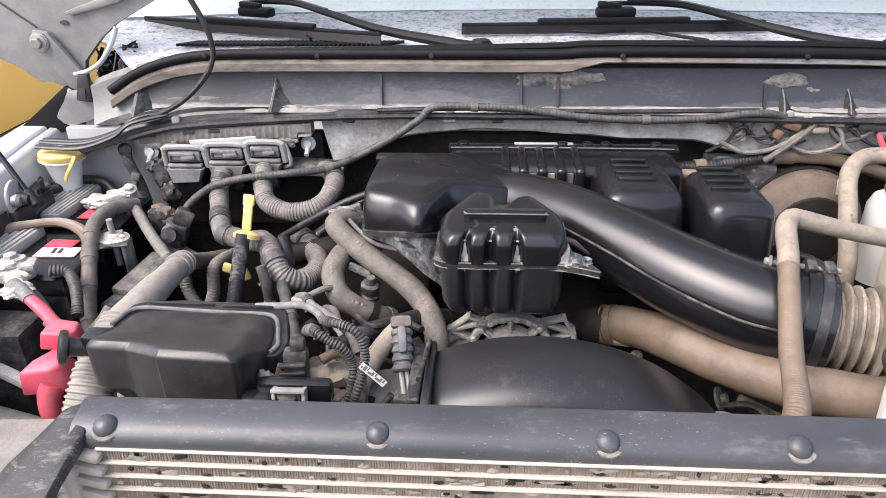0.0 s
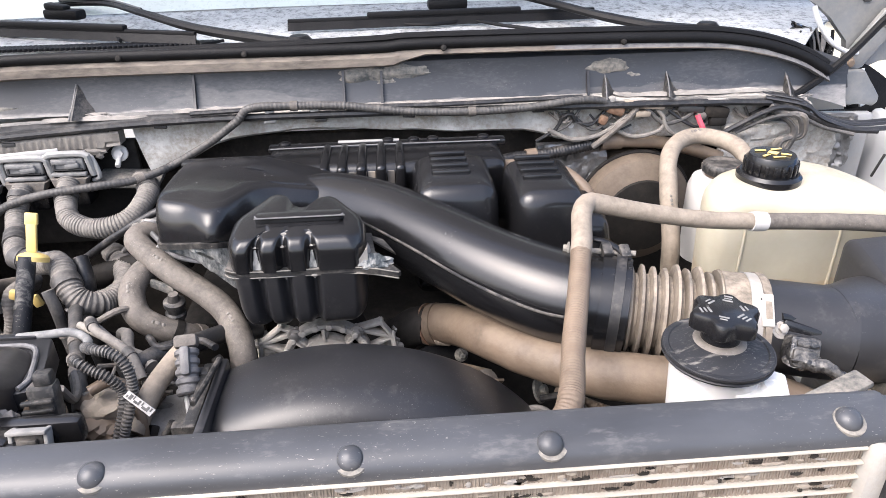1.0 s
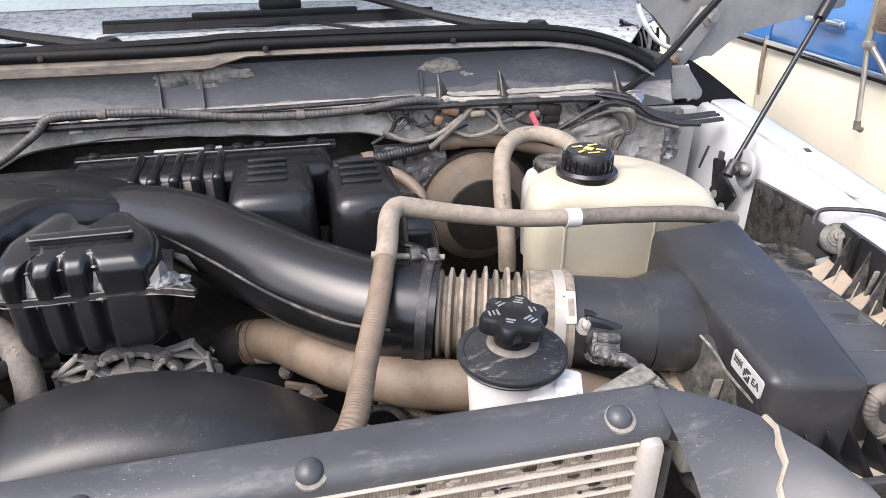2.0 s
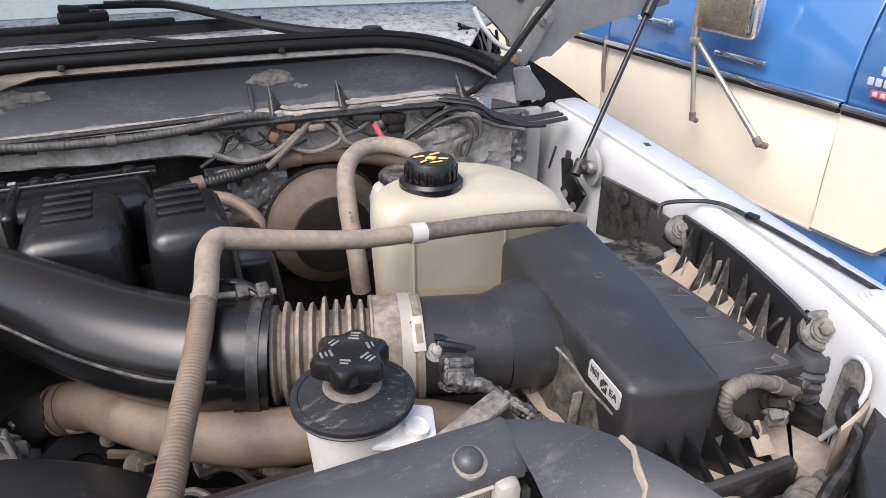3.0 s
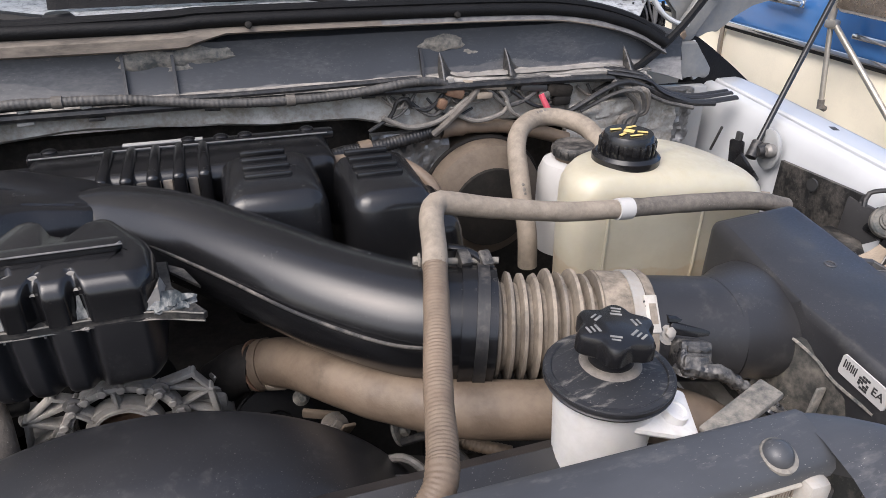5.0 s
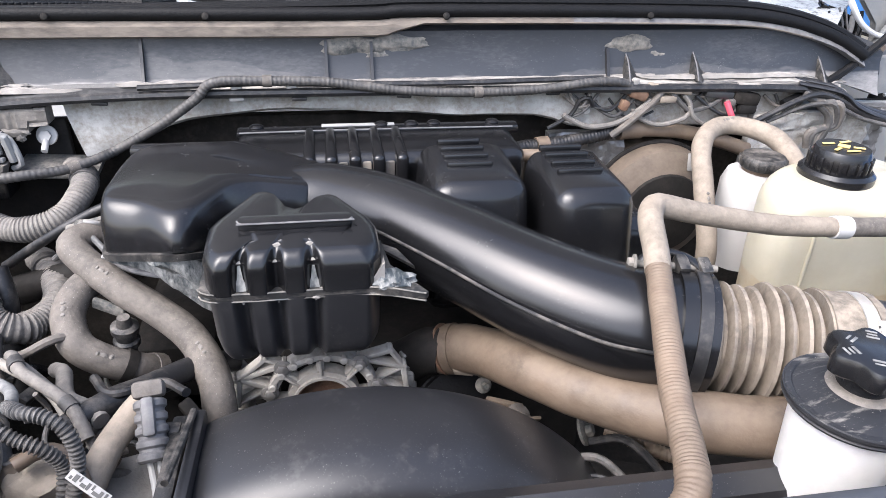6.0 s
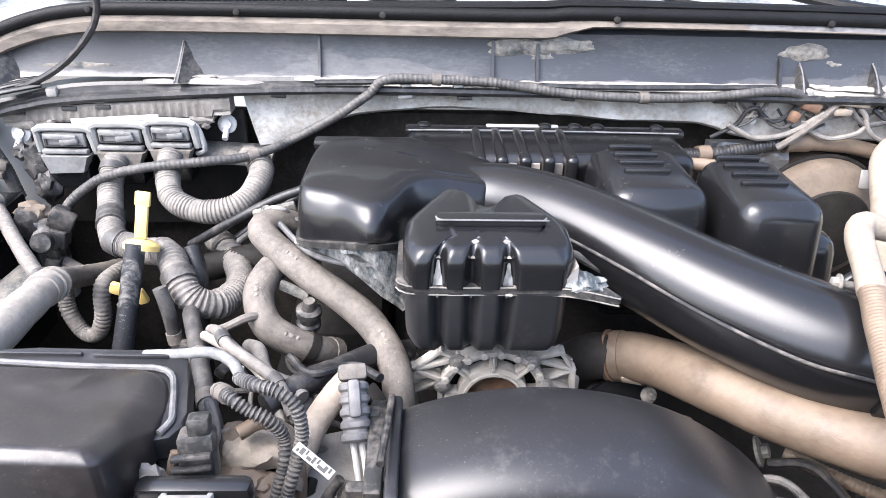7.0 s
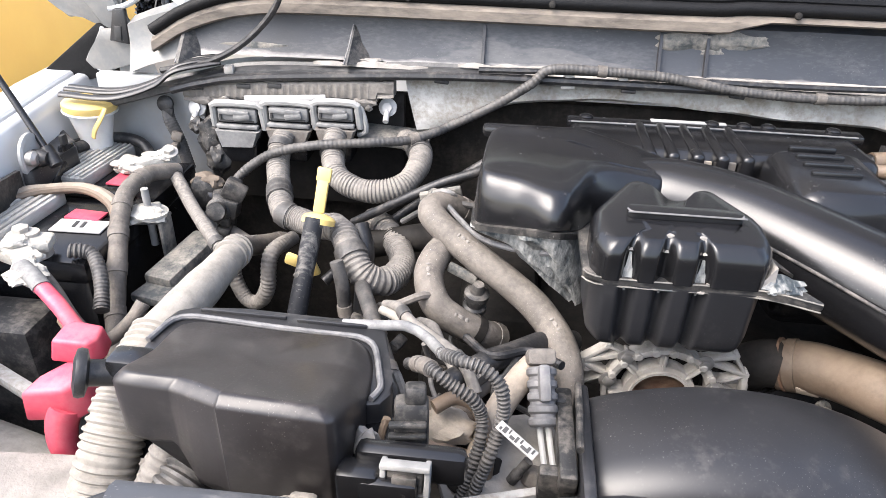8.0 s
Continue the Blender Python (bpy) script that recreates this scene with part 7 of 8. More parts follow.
# ---- air filter housing ----
ab = thing("air_filter_box", (0.87, 0.64, 1.0), "black plastic air filter housing, lower tray full of sand", "air filter box")
lid = bmesh.new()
LID = [(0.757, 0.767), (0.877, 0.777), (0.850, 0.62), (0.823, 0.485), (0.735, 0.503), (0.744, 0.62)]
skin(lid, [[Vector((x, y, z + k * 0.066 * (y - 0.5))) for x, y in LID] for z, k in ((1.06, 0), (1.1845, 1))])
bmesh.ops.bevel(lid, geom=list(lid.edges), offset=0.012, segments=4, profile=0.5, affect="EDGES", clamp_overlap=True)
part("ridge", lid, RIDGE, ab, "satin black lid ridge", sharp=50)
part("mould_dot", lathe([(0.006, 0), (0.0056, 0.0008), (0.0042, 0.0008), (0.004, 0.0)], 20, pose(0.816, 0.660, 1.1952, 4, 0, 0)), SATIN, ab)
POCKETS = ((0.512, 0.529), (0.553, 0.570), (0.597, 0.614), (0.639, 0.656), (0.679, 0.696))
slope = []
for i in range(141):
    y = 0.506 + 0.198 * i / 140
    u = (y - 0.506) / 0.198
    xi, xo = 0.824 + 0.046 * u, 0.953 - 0.020 * u
    zi, zo = 1.163 + 0.009 * u, 1.143 + 0.014 * u
    d = max(min(1.0, max(0.0, (y - a + 0.001) / 0.002)) * min(1.0, max(0.0, (b + 0.001 - y) / 0.002)) for a, b in POCKETS)
    row = [Vector((xi - 0.02, y, zi + 0.006)), Vector((xi, y, zi))]
    for v, k in ((0.42, 0.0), (0.44, 0.35), (0.84, 1.0), (0.87, 0.0), (0.97, 0.0)):
        row.append(Vector((xi + (xo - xi) * v, y, zi + (zo - zi) * v - 0.0055 * d * k)))
    row += [Vector((xo, y, zo - 0.004)), Vector((xo + 0.001, y, 1.09)), Vector((xi - 0.02, y, 1.09))]
    slope.append(row)
part("slope_panel", skin(bmesh.new(), slope), SATIN, ab, "satin black stepped side of the lid", sharp=24)
for ya, yb in POCKETS:
    rim = []
    for y, v in ((ya, 0.50), (ya, 0.86), (yb, 0.86)):
        u = (y - 0.506) / 0.198
        xi, xo, zi, zo = 0.824 + 0.046 * u, 0.953 - 0.020 * u, 1.163 + 0.009 * u, 1.143 + 0.014 * u
        rim.append((xi + (xo - xi) * v, y, zi + (zo - zi) * v + 0.0004))
    # thin pale tubes paint the highlights on the pocket's edges
    part("pocket_rim", tube(rim, 0.0005, 6, step=0.004), FADEDLIT, ab)
scoop = []
for u in (0.0, 0.25, 0.5, 0.75, 1.0):
    k = u * u * (3 - 2 * u)
    c = Vector((0.690 + 0.062 * u, 0.6595 + 0.010 * k, 1.1465 - 0.006 * k))
    scoop.append([c + Vector((0, (0.050 + 0.020 * k) * math.cos(a), (0.050 + 0.001 * k) * math.sin(a))) for a in (2 * math.pi * q / 40 for q in range(40))])
part("inlet_scoop", skin(bmesh.new(), scoop), RIDGE, ab, "dusty black inlet scoop")
skirt = []
for i in range(41):
    y = 0.506 + 0.20 * i / 40
    lean = 0.013 * min(1.0, (y - 0.5) / 0.05)
    row = []
    for x, z in ((0.745, 1.163), (0.7365, 1.163), (0.7355, 1.158), (0.735, 1.14), (0.733, 1.12), (0.729, 1.10), (0.726, 1.07), (0.725, 1.0), (0.745, 1.0)):
        sink = 0.020 * min(1.0, max(0.0, (0.60 - y) / 0.03)) if z > 1.0 else 0.0
        xx = 0.745 + (x - 0.745) * (1 + lean * 8) + 0.10 * max(0.0, y - 0.6) * (1 if x < 0.74 else 0)
        row.append(Vector((xx + sink * 0.2, y, z - 0.10 * max(0.0, y - 0.60) - sink * 0.9)) + Vector((0.003, 0, 0.002)) * noise.noise(Vector((x * 60, y * 60, z * 60))))
    skirt.append(row)
part("side_wall", skin(bmesh.new(), skirt), WALLDUST, ab, "dust-caked side of the housing")
part("mould_line", tube([(0.7225, 0.714, 1.138), (0.7235, 0.703, 1.116), (0.727, 0.68, 1.122), (0.730, 0.657, 1.139), (0.733, 0.619, 1.160), (0.7355, 0.583, 1.158), (0.7362, 0.56, 1.150), (0.7368, 0.52, 1.147)], 0.0015, 6), CAKED, ab)
for y0 in (0.565, 0.63):
    part("wall_rib", box((0.010, 0.003, 0.07), (0.7285, y0, 1.105), 0.0012, turn=(0, 6, 0)), CAKED, ab)
tray = [(0.735, 0.48), (0.76, 0.462), (0.90, 0.45), (0.965, 0.52), (0.995, 0.56), (1.03, 0.75), (1.03, 0.86), (0.90, 0.87), (0.79, 0.80)]
part("tray", slab(tray, 1.05, 1.085, 0.006), DUSTY, ab)
part("tray_sand", slab([(0.745, 0.485), (0.765, 0.468), (0.895, 0.457), (0.955, 0.52), (0.985, 0.563), (1.02, 0.75), (1.02, 0.853), (0.90, 0.862)], 1.083, 1.088, 0.002), SPRING, ab, "sand settled in the tray")


def front_web(x, y):
    """A leaning triangular fin against the front wall."""
    loop = [(0.0, 0.020, 0.046), (0.002, 0.020, 0.0), (0.017, -0.004, 0.0), (0.015, -0.003, 0.006)]
    rings = []
    for s, k in ((-1, 1.0), (1, 1.0)):
        rings.append([Vector((x + a + s * (0.0012 + 0.0022 * (1 - c / 0.046)), y + b, 1.085 + c)) for a, b, c in loop])
    return skin(bmesh.new(), rings)


def wall_web(tip, top, w):
    """A curved black gusset from the sand up to the outer wall."""
    a, b = Vector(tip), Vector(top)
    rings = []
    for k in range(9):
        u = k / 8
        p = a.lerp(b, u)
        p.z = a.z + (b.z - a.z) * u ** 1.5
        h = w * (0.15 + 1.1 * u)
        rings.append([Vector((p.x, p.y - h, a.z - 0.004)), Vector((p.x, p.y - h * 0.40, a.z + (p.z - a.z) * 0.30)), Vector((p.x, p.y - 0.0012, p.z)), Vector((p.x, p.y + 0.0012, p.z)), Vector((p.x, p.y + h * 0.32, a.z + (p.z - a.z) * 0.35)), Vector((p.x, p.y + h * 0.8, a.z - 0.004)), Vector((p.x, p.y, a.z - 0.02))])
    return skin(bmesh.new(), rings)


for tx, ty, bx, by, bz in ((0.986, 0.735, 1.026, 0.747, 1.170), (0.976, 0.694, 1.013, 0.701, 1.175), (0.968, 0.656, 0.999, 0.660, 1.176), (0.962, 0.618, 0.987, 0.622, 1.178), (0.956, 0.580, 0.974, 0.580, 1.178), (0.950, 0.545, 0.965, 0.544, 1.174)):
    part("web", wall_web((tx, ty, 1.114), (bx, by, bz), 0.0165), DUSTY, ab)
    for dx in (0.0, 0.010):
        part("web_dust", tube([(tx + 0.002 + dx, ty - 0.001 - dx * 0.8, 1.117), (tx + (bx - tx) * 0.5 + dx * 0.6, ty + (by - ty) * 0.5 - 0.001 - dx * 0.5, 1.117 + (bz - 1.115) * 0.38)], 0.0009, 6), CHALK, ab)
bank = []
for i in range(61):
    y = 0.508 + 0.262 * i / 60
    lift = 0.004 * noise.noise(Vector((2.1, y * 40, 0.3)))
    off = 0.187 * (y - 0.66)
    bank.append([Vector((x + off, y, z + lift * k)) for x, z, k in ((0.958, 1.09, 0), (0.962, 1.112, 1), (0.978, 1.1165, 1), (0.994, 1.121, 1), (1.006, 1.128, 1), (1.008, 1.09, 0))])
part("sand_bank", skin(bmesh.new(), bank), SAND, ab, "sand heaped between the webs")
for i, x in enumerate((0.750, 0.771, 0.793, 0.815, 0.837, 0.859)):
    part("web", front_web(x, 0.470 - 0.0008 * i), BLACK, ab)
part("front_lip", box((0.15, 0.010, 0.020), (0.822, 0.4615, 1.081), 0.003, turn=(0, 0, -3)), SATIN, ab)
part("shelf_panel", slab([(0.88, 0.715), (0.99, 0.745), (1.035, 0.80), (1.035, 0.85), (0.89, 0.85)], 1.10, 1.115, 0.004), DUSTY, ab)
solo("chassis_rail", box((0.022, 0.16, 0.03), (0.722, 0.635, 1.045), 0.003, turn=(0, 0, -4)), CHALK, "dust-covered rail beside the air filter box", "rail")
liner = [[Vector((x, y, z)), Vector((x + 0.005, y, z)), Vector((x + 0.003, y, 1.085)), Vector((x - 0.004, y, 1.085))] for x, y, z in ((1.034, 0.775, 1.176), (1.016, 0.690, 1.181), (1.004, 0.645, 1.182), (0.990, 0.600, 1.182), (0.978, 0.560, 1.181), (0.968, 0.527, 1.178))]
part("outer_wall", skin(bmesh.new(), liner), COVER, ab)
rngw = random.Random(14)
for k in range(9):
    y = 0.56 + 0.024 * k
    x = float(np.interp(y, (0.527, 0.56, 0.60, 0.645, 0.69, 0.775), (0.962, 0.972, 0.984, 0.998, 1.010, 1.028)))
    part("wall_ridge", box((0.006, 0.004, rngw.uniform(0.02, 0.05)), (x + 0.001, y + rngw.uniform(-0.006, 0.006), rngw.uniform(1.140, 1.156)), 0.0014, turn=(rngw.uniform(-30, 30), 0, -10)), (DUSTY, BLACK, CAKED)[k % 3], ab)
part("outer_wall", box((0.006, 0.08, 0.085), (1.038, 0.80, 1.118), 0.003), SATIN, ab)
for x, y, z in ((1.034, 0.774, 1.154), (0.982, 0.520, 1.166)):
    part("mount_stud", join(lathe([(0.0205, -0.006), (0.0205, 0.003), (0.018, 0.0055), (0.0135, 0.006)], 26, pose(x, y, z, 40, -42, 0)), lathe([(0.0125, 0.005), (0.012, 0.009), (0.009, 0.0095)], 22, pose(x, y, z, 40, -42, 0)), hexbolt((x - 0.004, y - 0.005, z + 0.006), 0.0068, 0.010, (40, -42, 0))), CAKED, ab, "grey washer with a bolt")
    part("stud_bracket", box((0.02, 0.035, 0.035), (x + 0.010, y + 0.012, z - 0.012), 0.004, turn=(0, 20, -10)), BLACK, ab)
solo("release_cable", tube([(1.008, 0.792, 1.170), (1.014, 0.795, 1.186), (1.030, 0.775, 1.196), (1.056, 0.74, 1.202), (1.058, 0.68, 1.2015), (1.052, 0.60, 1.2005), (1.040, 0.50, 1.1995), (1.015, 0.40, 1.198), (0.985, 0.30, 1.196)], 0.0030, 8), RUBBER, "thin black release cable lying along the wing", "cable")
solo("cable_clip", box((0.010, 0.016, 0.008), (1.0585, 0.690, 1.2035), 0.002, turn=(0, 0, 10)), BLACK, "small black clip holding the release cable", "clip")
lab = thing("box_label", (0.735, 0.53, 1.15), "white printed part label on the filter box", "label")
lm = pose(0.7360, 0.536, 1.1685, 0, -90, -4.4) @ pose(0, 0, 0, 0, 0, -3)
part("paper", moved(slab([(-0.0095, -0.023), (-0.0075, -0.0245), (0.0075, -0.0245), (0.0095, -0.023), (0.0095, 0.023), (0.0075, 0.0245), (-0.0075, 0.0245), (-0.0095, 0.023)], -0.0008, 0.0008), lm), LABEL, lab)
for i in range(7):
    part("print_bar", moved(box((0.008 - 0.002 * (i % 2), 0.0009, 0.0006), (0.0025, 0.0205 - 0.002 * i, 0.001)), lm), INK, lab)
for i in range(5):
    for j in range(4):
        if (i * 3 + j * 5) % 4:
            part("print_bar", moved(box((0.0019, 0.0022, 0.0006), (-0.006 + 0.0026 * i, 0.003 - 0.0027 * j, 0.001)), lm), INK, lab)
letters = bpy.data.curves.new("letters", "FONT")
letters.body, letters.size, letters.extrude = "EA", 0.010, 0.0003
letters.materials.append(INK)
lt = new("letters", letters)
lt.parent = lab
lt.matrix_parent_inverse = WORLD[lab.name].inverted()
lt.matrix_basis = lm @ pose(-0.003, -0.0095, 0.0012, 0, 0, -90)

maf = thing("airflow_sensor", (0.70, 0.63, 1.12), "dusty airflow sensor plug with taped wires", "sensor")
part("lug", join(lathe([(0.010, 0), (0.0105, 0.004), (0.010, 0.008), (0.006, 0.009)], 18, pose(0.620, 0.640, 1.169, 55, 0, 0)), hexbolt((0.620, 0.634, 1.174), 0.005, 0.006, (55, 0, 0))), ALUMINIUM, maf)
part("holder", box((0.040, 0.014, 0.012), (0.640, 0.634, 1.172), 0.003, turn=(-20, 14, -16)), BLACK, maf)
part("plug", join(box((0.030, 0.024, 0.026), (0.633, 0.617, 1.160), 0.004, turn=(-30, 8, -12)), box((0.024, 0.012, 0.018), (0.630, 0.606, 1.157), 0.003, turn=(-30, 8, -12)), box((0.022, 0.004, 0.006), (0.634, 0.609, 1.171), 0.0015, turn=(-30, 8, -12))), TAPE, maf)
part("tape_wrap", lump((0.631, 0.608, 1.154), (0.016, 0.010, 0.010), 7.7, 0.4), TAPE, maf)
part("arm", tube([(0.621, 0.641, 1.184), (0.635, 0.640, 1.181), (0.652, 0.633, 1.175), (0.659, 0.626, 1.165), (0.657, 0.622, 1.152)], 0.0050, 10, squash=0.7), BLACK, maf)
part("taped_lead", tube([(0.622, 0.608, 1.157), (0.636, 0.600, 1.154), (0.647, 0.594, 1.155), (0.659, 0.588, 1.147), (0.668, 0.582, 1.141)], 0.0068, 12, pitch=0.008, rib=0.0014, ends=0.0055), TAPE, maf)
for i in range(5):
    a = 1.3 * i
    part("wire", tube([(0.664 + 0.003 * math.cos(a), 0.585 + 0.003 * math.sin(a), 1.143), (0.677 + 0.003 * math.sin(a), 0.573 + 0.006 * math.cos(a + 1), 1.133 + 0.005 * math.sin(a)), (0.686 + 0.006 * math.sin(a), 0.562, 1.126 + 0.004 * math.cos(a)), (0.702, 0.550 + 0.006 * math.sin(a), 1.115), (0.722, 0.53, 1.08)], 0.0030, 8, pitch=0.005, rib=0.0008), (DUSTY, TAPE, CAKED, DUSTY, BLACK)[i], maf)
solo("pale_strut", box((0.014, 0.105, 0.004), (0.7255, 0.616, 1.092), 0.0015, turn=(0, -14, -2)), SAND, "dust-covered flat strut beside the filter box", "strut")

# ---- degas bottle and brake parts ----
deg = thing("coolant_bottle", (0.78, 0.90, 1.0), "yellowed translucent coolant bottle with a black cap", "coolant bottle")
DG = [(0.648, 0.897), (0.646, 0.873), (0.653, 0.855), (0.672, 0.843), (0.74, 0.832), (0.82, 0.826), (0.87, 0.826), (0.893, 0.836), (0.905, 0.86), (0.908, 0.90), (0.895, 0.94), (0.86, 0.97), (0.80, 0.975), (0.725, 0.957), (0.682, 0.938), (0.657, 0.917)]


def dg_loop(inset, z):
    out = []
    for q in smooth_loop(DG, 0.0, 96):
        cx, cy = q.x - 0.775, q.y - 0.905
        d = math.hypot(cx, cy)
        x, y = q.x - cx / d * inset, q.y - cy / d * inset
        fall = 0.32 * max(0.0, x - 0.79) ** 1.15 if z > 1.1 else 0.0
        out.append(Vector((x, y, z - fall - (0.06 * max(0.0, 0.87 - y) if z > 1.1 else 0))))
    return out


dg = [dg_loop(0.008, 1.02), dg_loop(0.004, 1.05), dg_loop(0.0, 1.14), dg_loop(0.0, 1.195)]
for k in (20, 40, 60, 75, 90):
    dg.append(dg_loop(0.026 * (1 - math.cos(radians(k))), 1.195 + 0.030 * math.sin(radians(k))))
dg += [dg_loop(0.05, 1.2265), dg_loop(0.075, 1.2275)]
part("body", skin(bmesh.new(), dg), TANK, deg, sharp=70)
for x, y in ((0.682, 0.8405), (0.80, 0.8275)):
    part("mould_rib", tube([(x, y, 1.06), (x, y - 0.0005, 1.13), (x, y, 1.192)], 0.0022, 8), TANK, deg)
part("cap_neck", lathe([(0.040, 0), (0.040, 0.008), (0.036, 0.012)], 32, pose(0.728, 0.893, 1.224)), BLACK, deg)
part("cap", lathe([(0.029, 0), (0.031, 0.004), (0.031, 0.024), (0.028, 0.030), (0.0, 0.031)], 32, pose(0.728, 0.893, 1.229)), BLACK, deg, "black ribbed pressure cap")
for k in range(20):
    a = 2 * math.pi * k / 20
    q = box((0.004, 0.005, 0.018), (0.728 + 0.0315 * math.cos(a), 0.893 + 0.0315 * math.sin(a), 1.243), 0.0012, turn=(0, 0, math.degrees(a)))
    part("grip_rib", q, BLACK, deg)
for dx, dy, w, h, r in ((-0.012, 0.010, 0.014, 0.004, 0), (0.010, 0.012, 0.014, 0.004, 10), (0.0, 0.0, 0.010, 0.012, 45), (-0.013, -0.008, 0.012, 0.004, 30), (0.013, -0.008, 0.012, 0.004, -30), (0.0, -0.016, 0.016, 0.003, 0)):
    part("cap_print", box((w, h, 0.001), (0.728 + dx, 0.893 + dy, 1.2605), 0.0004, turn=(0, 0, r)), YELLOW, deg)
part("outlet", join(rod((0.86, 0.86, 1.175), (0.905, 0.84, 1.172), 0.010, 14), rod((0.60 + 0.295, 0.83, 1.17), (0.915, 0.825, 1.168), 0.007, 12)), BEIGE, deg)

brk = thing("brake_reservoir", (0.68, 1.0, 1.05), "white brake fluid reservoir with a black cap", "reservoir")
part("body", lathe([(0.040, -0.08), (0.044, 0.0), (0.044, 0.04), (0.038, 0.056), (0.028, 0.062), (0.0, 0.062)], 30, pose(0.742, 1.048, 1.108)), LABEL, brk)
part("neck", lathe([(0.024, 0), (0.024, 0.014)], 24, pose(0.742, 1.042, 1.166)), TAN, brk, "rust-stained neck")
part("cap", lathe([(0.0285, 0), (0.030, 0.002), (0.030, 0.012), (0.027, 0.016), (0.0, 0.017)], 26, pose(0.742, 1.040, 1.176)), DUSTY, brk, "dusty black screw cap")
for k in range(16):
    t_ = 2 * math.pi * k / 16
    part("grip_rib", box((0.003, 0.004, 0.010), (0.742 + 0.030 * math.cos(t_), 1.040 + 0.030 * math.sin(t_), 1.183), 0.001, turn=(0, 0, math.degrees(t_))), DUSTY, brk)
boost = thing("brake_booster", (0.62, 1.18, 1.05), "round dusty brown brake booster", "brake booster")
part("drum", lathe([(0.04, 0.05), (0.07, 0.04), (0.093, 0.022), (0.098, 0.0), (0.096, -0.06), (0.08, -0.085)], 40, pose(0.660, 1.17, 1.065, 90, 0, 0)), BROWN, boost)
part("face", lathe([(0.066, 0.040), (0.064, 0.046), (0.03, 0.052), (0.0, 0.053)], 32, pose(0.660, 1.17, 1.065, 90, 0, 0)), NEARBLACK, boost)
part("seam", tube([(0.660 + 0.099 * math.cos(a), 1.175, 1.065 + 0.099 * math.sin(a)) for a in (radians(10 * k) for k in range(37))], 0.004, 8), NEARBLACK, boost)
part("tag", box((0.014, 0.003, 0.026), (0.69, 1.125, 1.150), 0.002, turn=(-20, 0, -10)), STEEL, boost)
hose([(0.657, 0.985, 1.04), (0.655, 0.99, 1.09), (0.658, 1.03, 1.15), (0.675, 1.085, 1.19), (0.71, 1.12, 1.203), (0.75, 1.12, 1.205), (0.78, 1.08, 1.20), (0.785, 1.03, 1.18), (0.785, 1.0, 1.15)], 0.0135, BEIGE, "tan dust-covered hose arched over the bottle", marks=(0.25, 0.6))
hose([(0.40, 1.15, 1.163), (0.44, 1.16, 1.168), (0.468, 1.165, 1.168), (0.52, 1.17, 1.172), (0.57, 1.175, 1.18), (0.60, 1.178, 1.184)], 0.0095, RUBBER, "black ribbed heater hose along the bulkhead", 0.005, 0.001)
hose([(0.590, 1.178, 1.183), (0.61, 1.18, 1.184), (0.628, 1.181, 1.183)], 0.0145, TAN, "tan rubber hose joint", name="hose")
hose([(0.62, 1.18, 1.183), (0.69, 1.18, 1.178), (0.75, 1.175, 1.165), (0.80, 1.165, 1.15)], 0.011, TAN, "tan dusty pipe along the bulkhead")
solo("hose_joint", tube([(0.462, 1.164, 1.168), (0.480, 1.166, 1.169)], 0.0125, 16), TAN, "rusty brown hose joint", "hose joint")
hose([(0.40, 1.10, 1.18), (0.45, 1.08, 1.185), (0.50, 1.06, 1.18), (0.53, 1.03, 1.16), (0.53, 1.01, 1.14)], 0.009, TAN, "tan vacuum hose behind the manifold")
def crumpled(w, h, c, seed):
    """A creased sheet standing on the bulkhead."""
    rows = []
    for i in range(22):
        z = c[2] - h / 2 + h * i / 21
        row = []
        for k in range(22):
            x = c[0] - w / 2 + w * k / 21
            q = Vector((x * 55, z * 55, seed))
            row.append(Vector((x, c[1] - 0.014 * abs(noise.noise(q)) - 0.008 * abs(noise.noise(q * 2.3)), z)))
        rows.append(row + [Vector((c[0] + w / 2, c[1] + 0.012, z)), Vector((c[0] - w / 2, c[1] + 0.012, z))])
    return skin(bmesh.new(), rows)


solo("heat_foil", crumpled(0.12, 0.16, (0.545, 1.185, 1.10), 2), FOIL, "crumpled silver heat shield foil", "heat shield")
solo("insulation_foil", crumpled(0.11, 0.09, (0.985, 1.185, 1.165), 4), FOIL, "wrinkled silver insulation beside the wing", "insulation")
solo("insulation_foil", crumpled(0.20, 0.10, (0.90, 1.172, 1.155), 9), BEAM, "crumpled grey insulation sheet on the bulkhead", "insulation")

# wiring tangle on the bulkhead
def bulk_wire(pts, r, mat):
    solo("wire", tube(pts, r, 8), mat, "dusty wire in the tangle on the bulkhead", "wire", "bulkhead wires")


bulk_wire([(0.480, 1.172, 1.191), (0.512, 1.172, 1.211), (0.522, 1.170, 1.232), (0.535, 1.168, 1.236), (0.543, 1.17, 1.224)], 0.0032, RUBBER)
bulk_wire([(0.495, 1.174, 1.20), (0.53, 1.172, 1.215), (0.548, 1.174, 1.238), (0.556, 1.18, 1.246)], 0.0024, DARKLOOM)
bulk_wire([(0.575, 1.165, 1.180), (0.588, 1.162, 1.191), (0.609, 1.162, 1.209), (0.631, 1.166, 1.227), (0.645, 1.17, 1.242)], 0.0052, HOSE)
bulk_wire([(0.500, 1.168, 1.212), (0.507, 1.168, 1.207), (0.541, 1.165, 1.194), (0.587, 1.166, 1.201), (0.630, 1.168, 1.230)], 0.0040, LOOM)
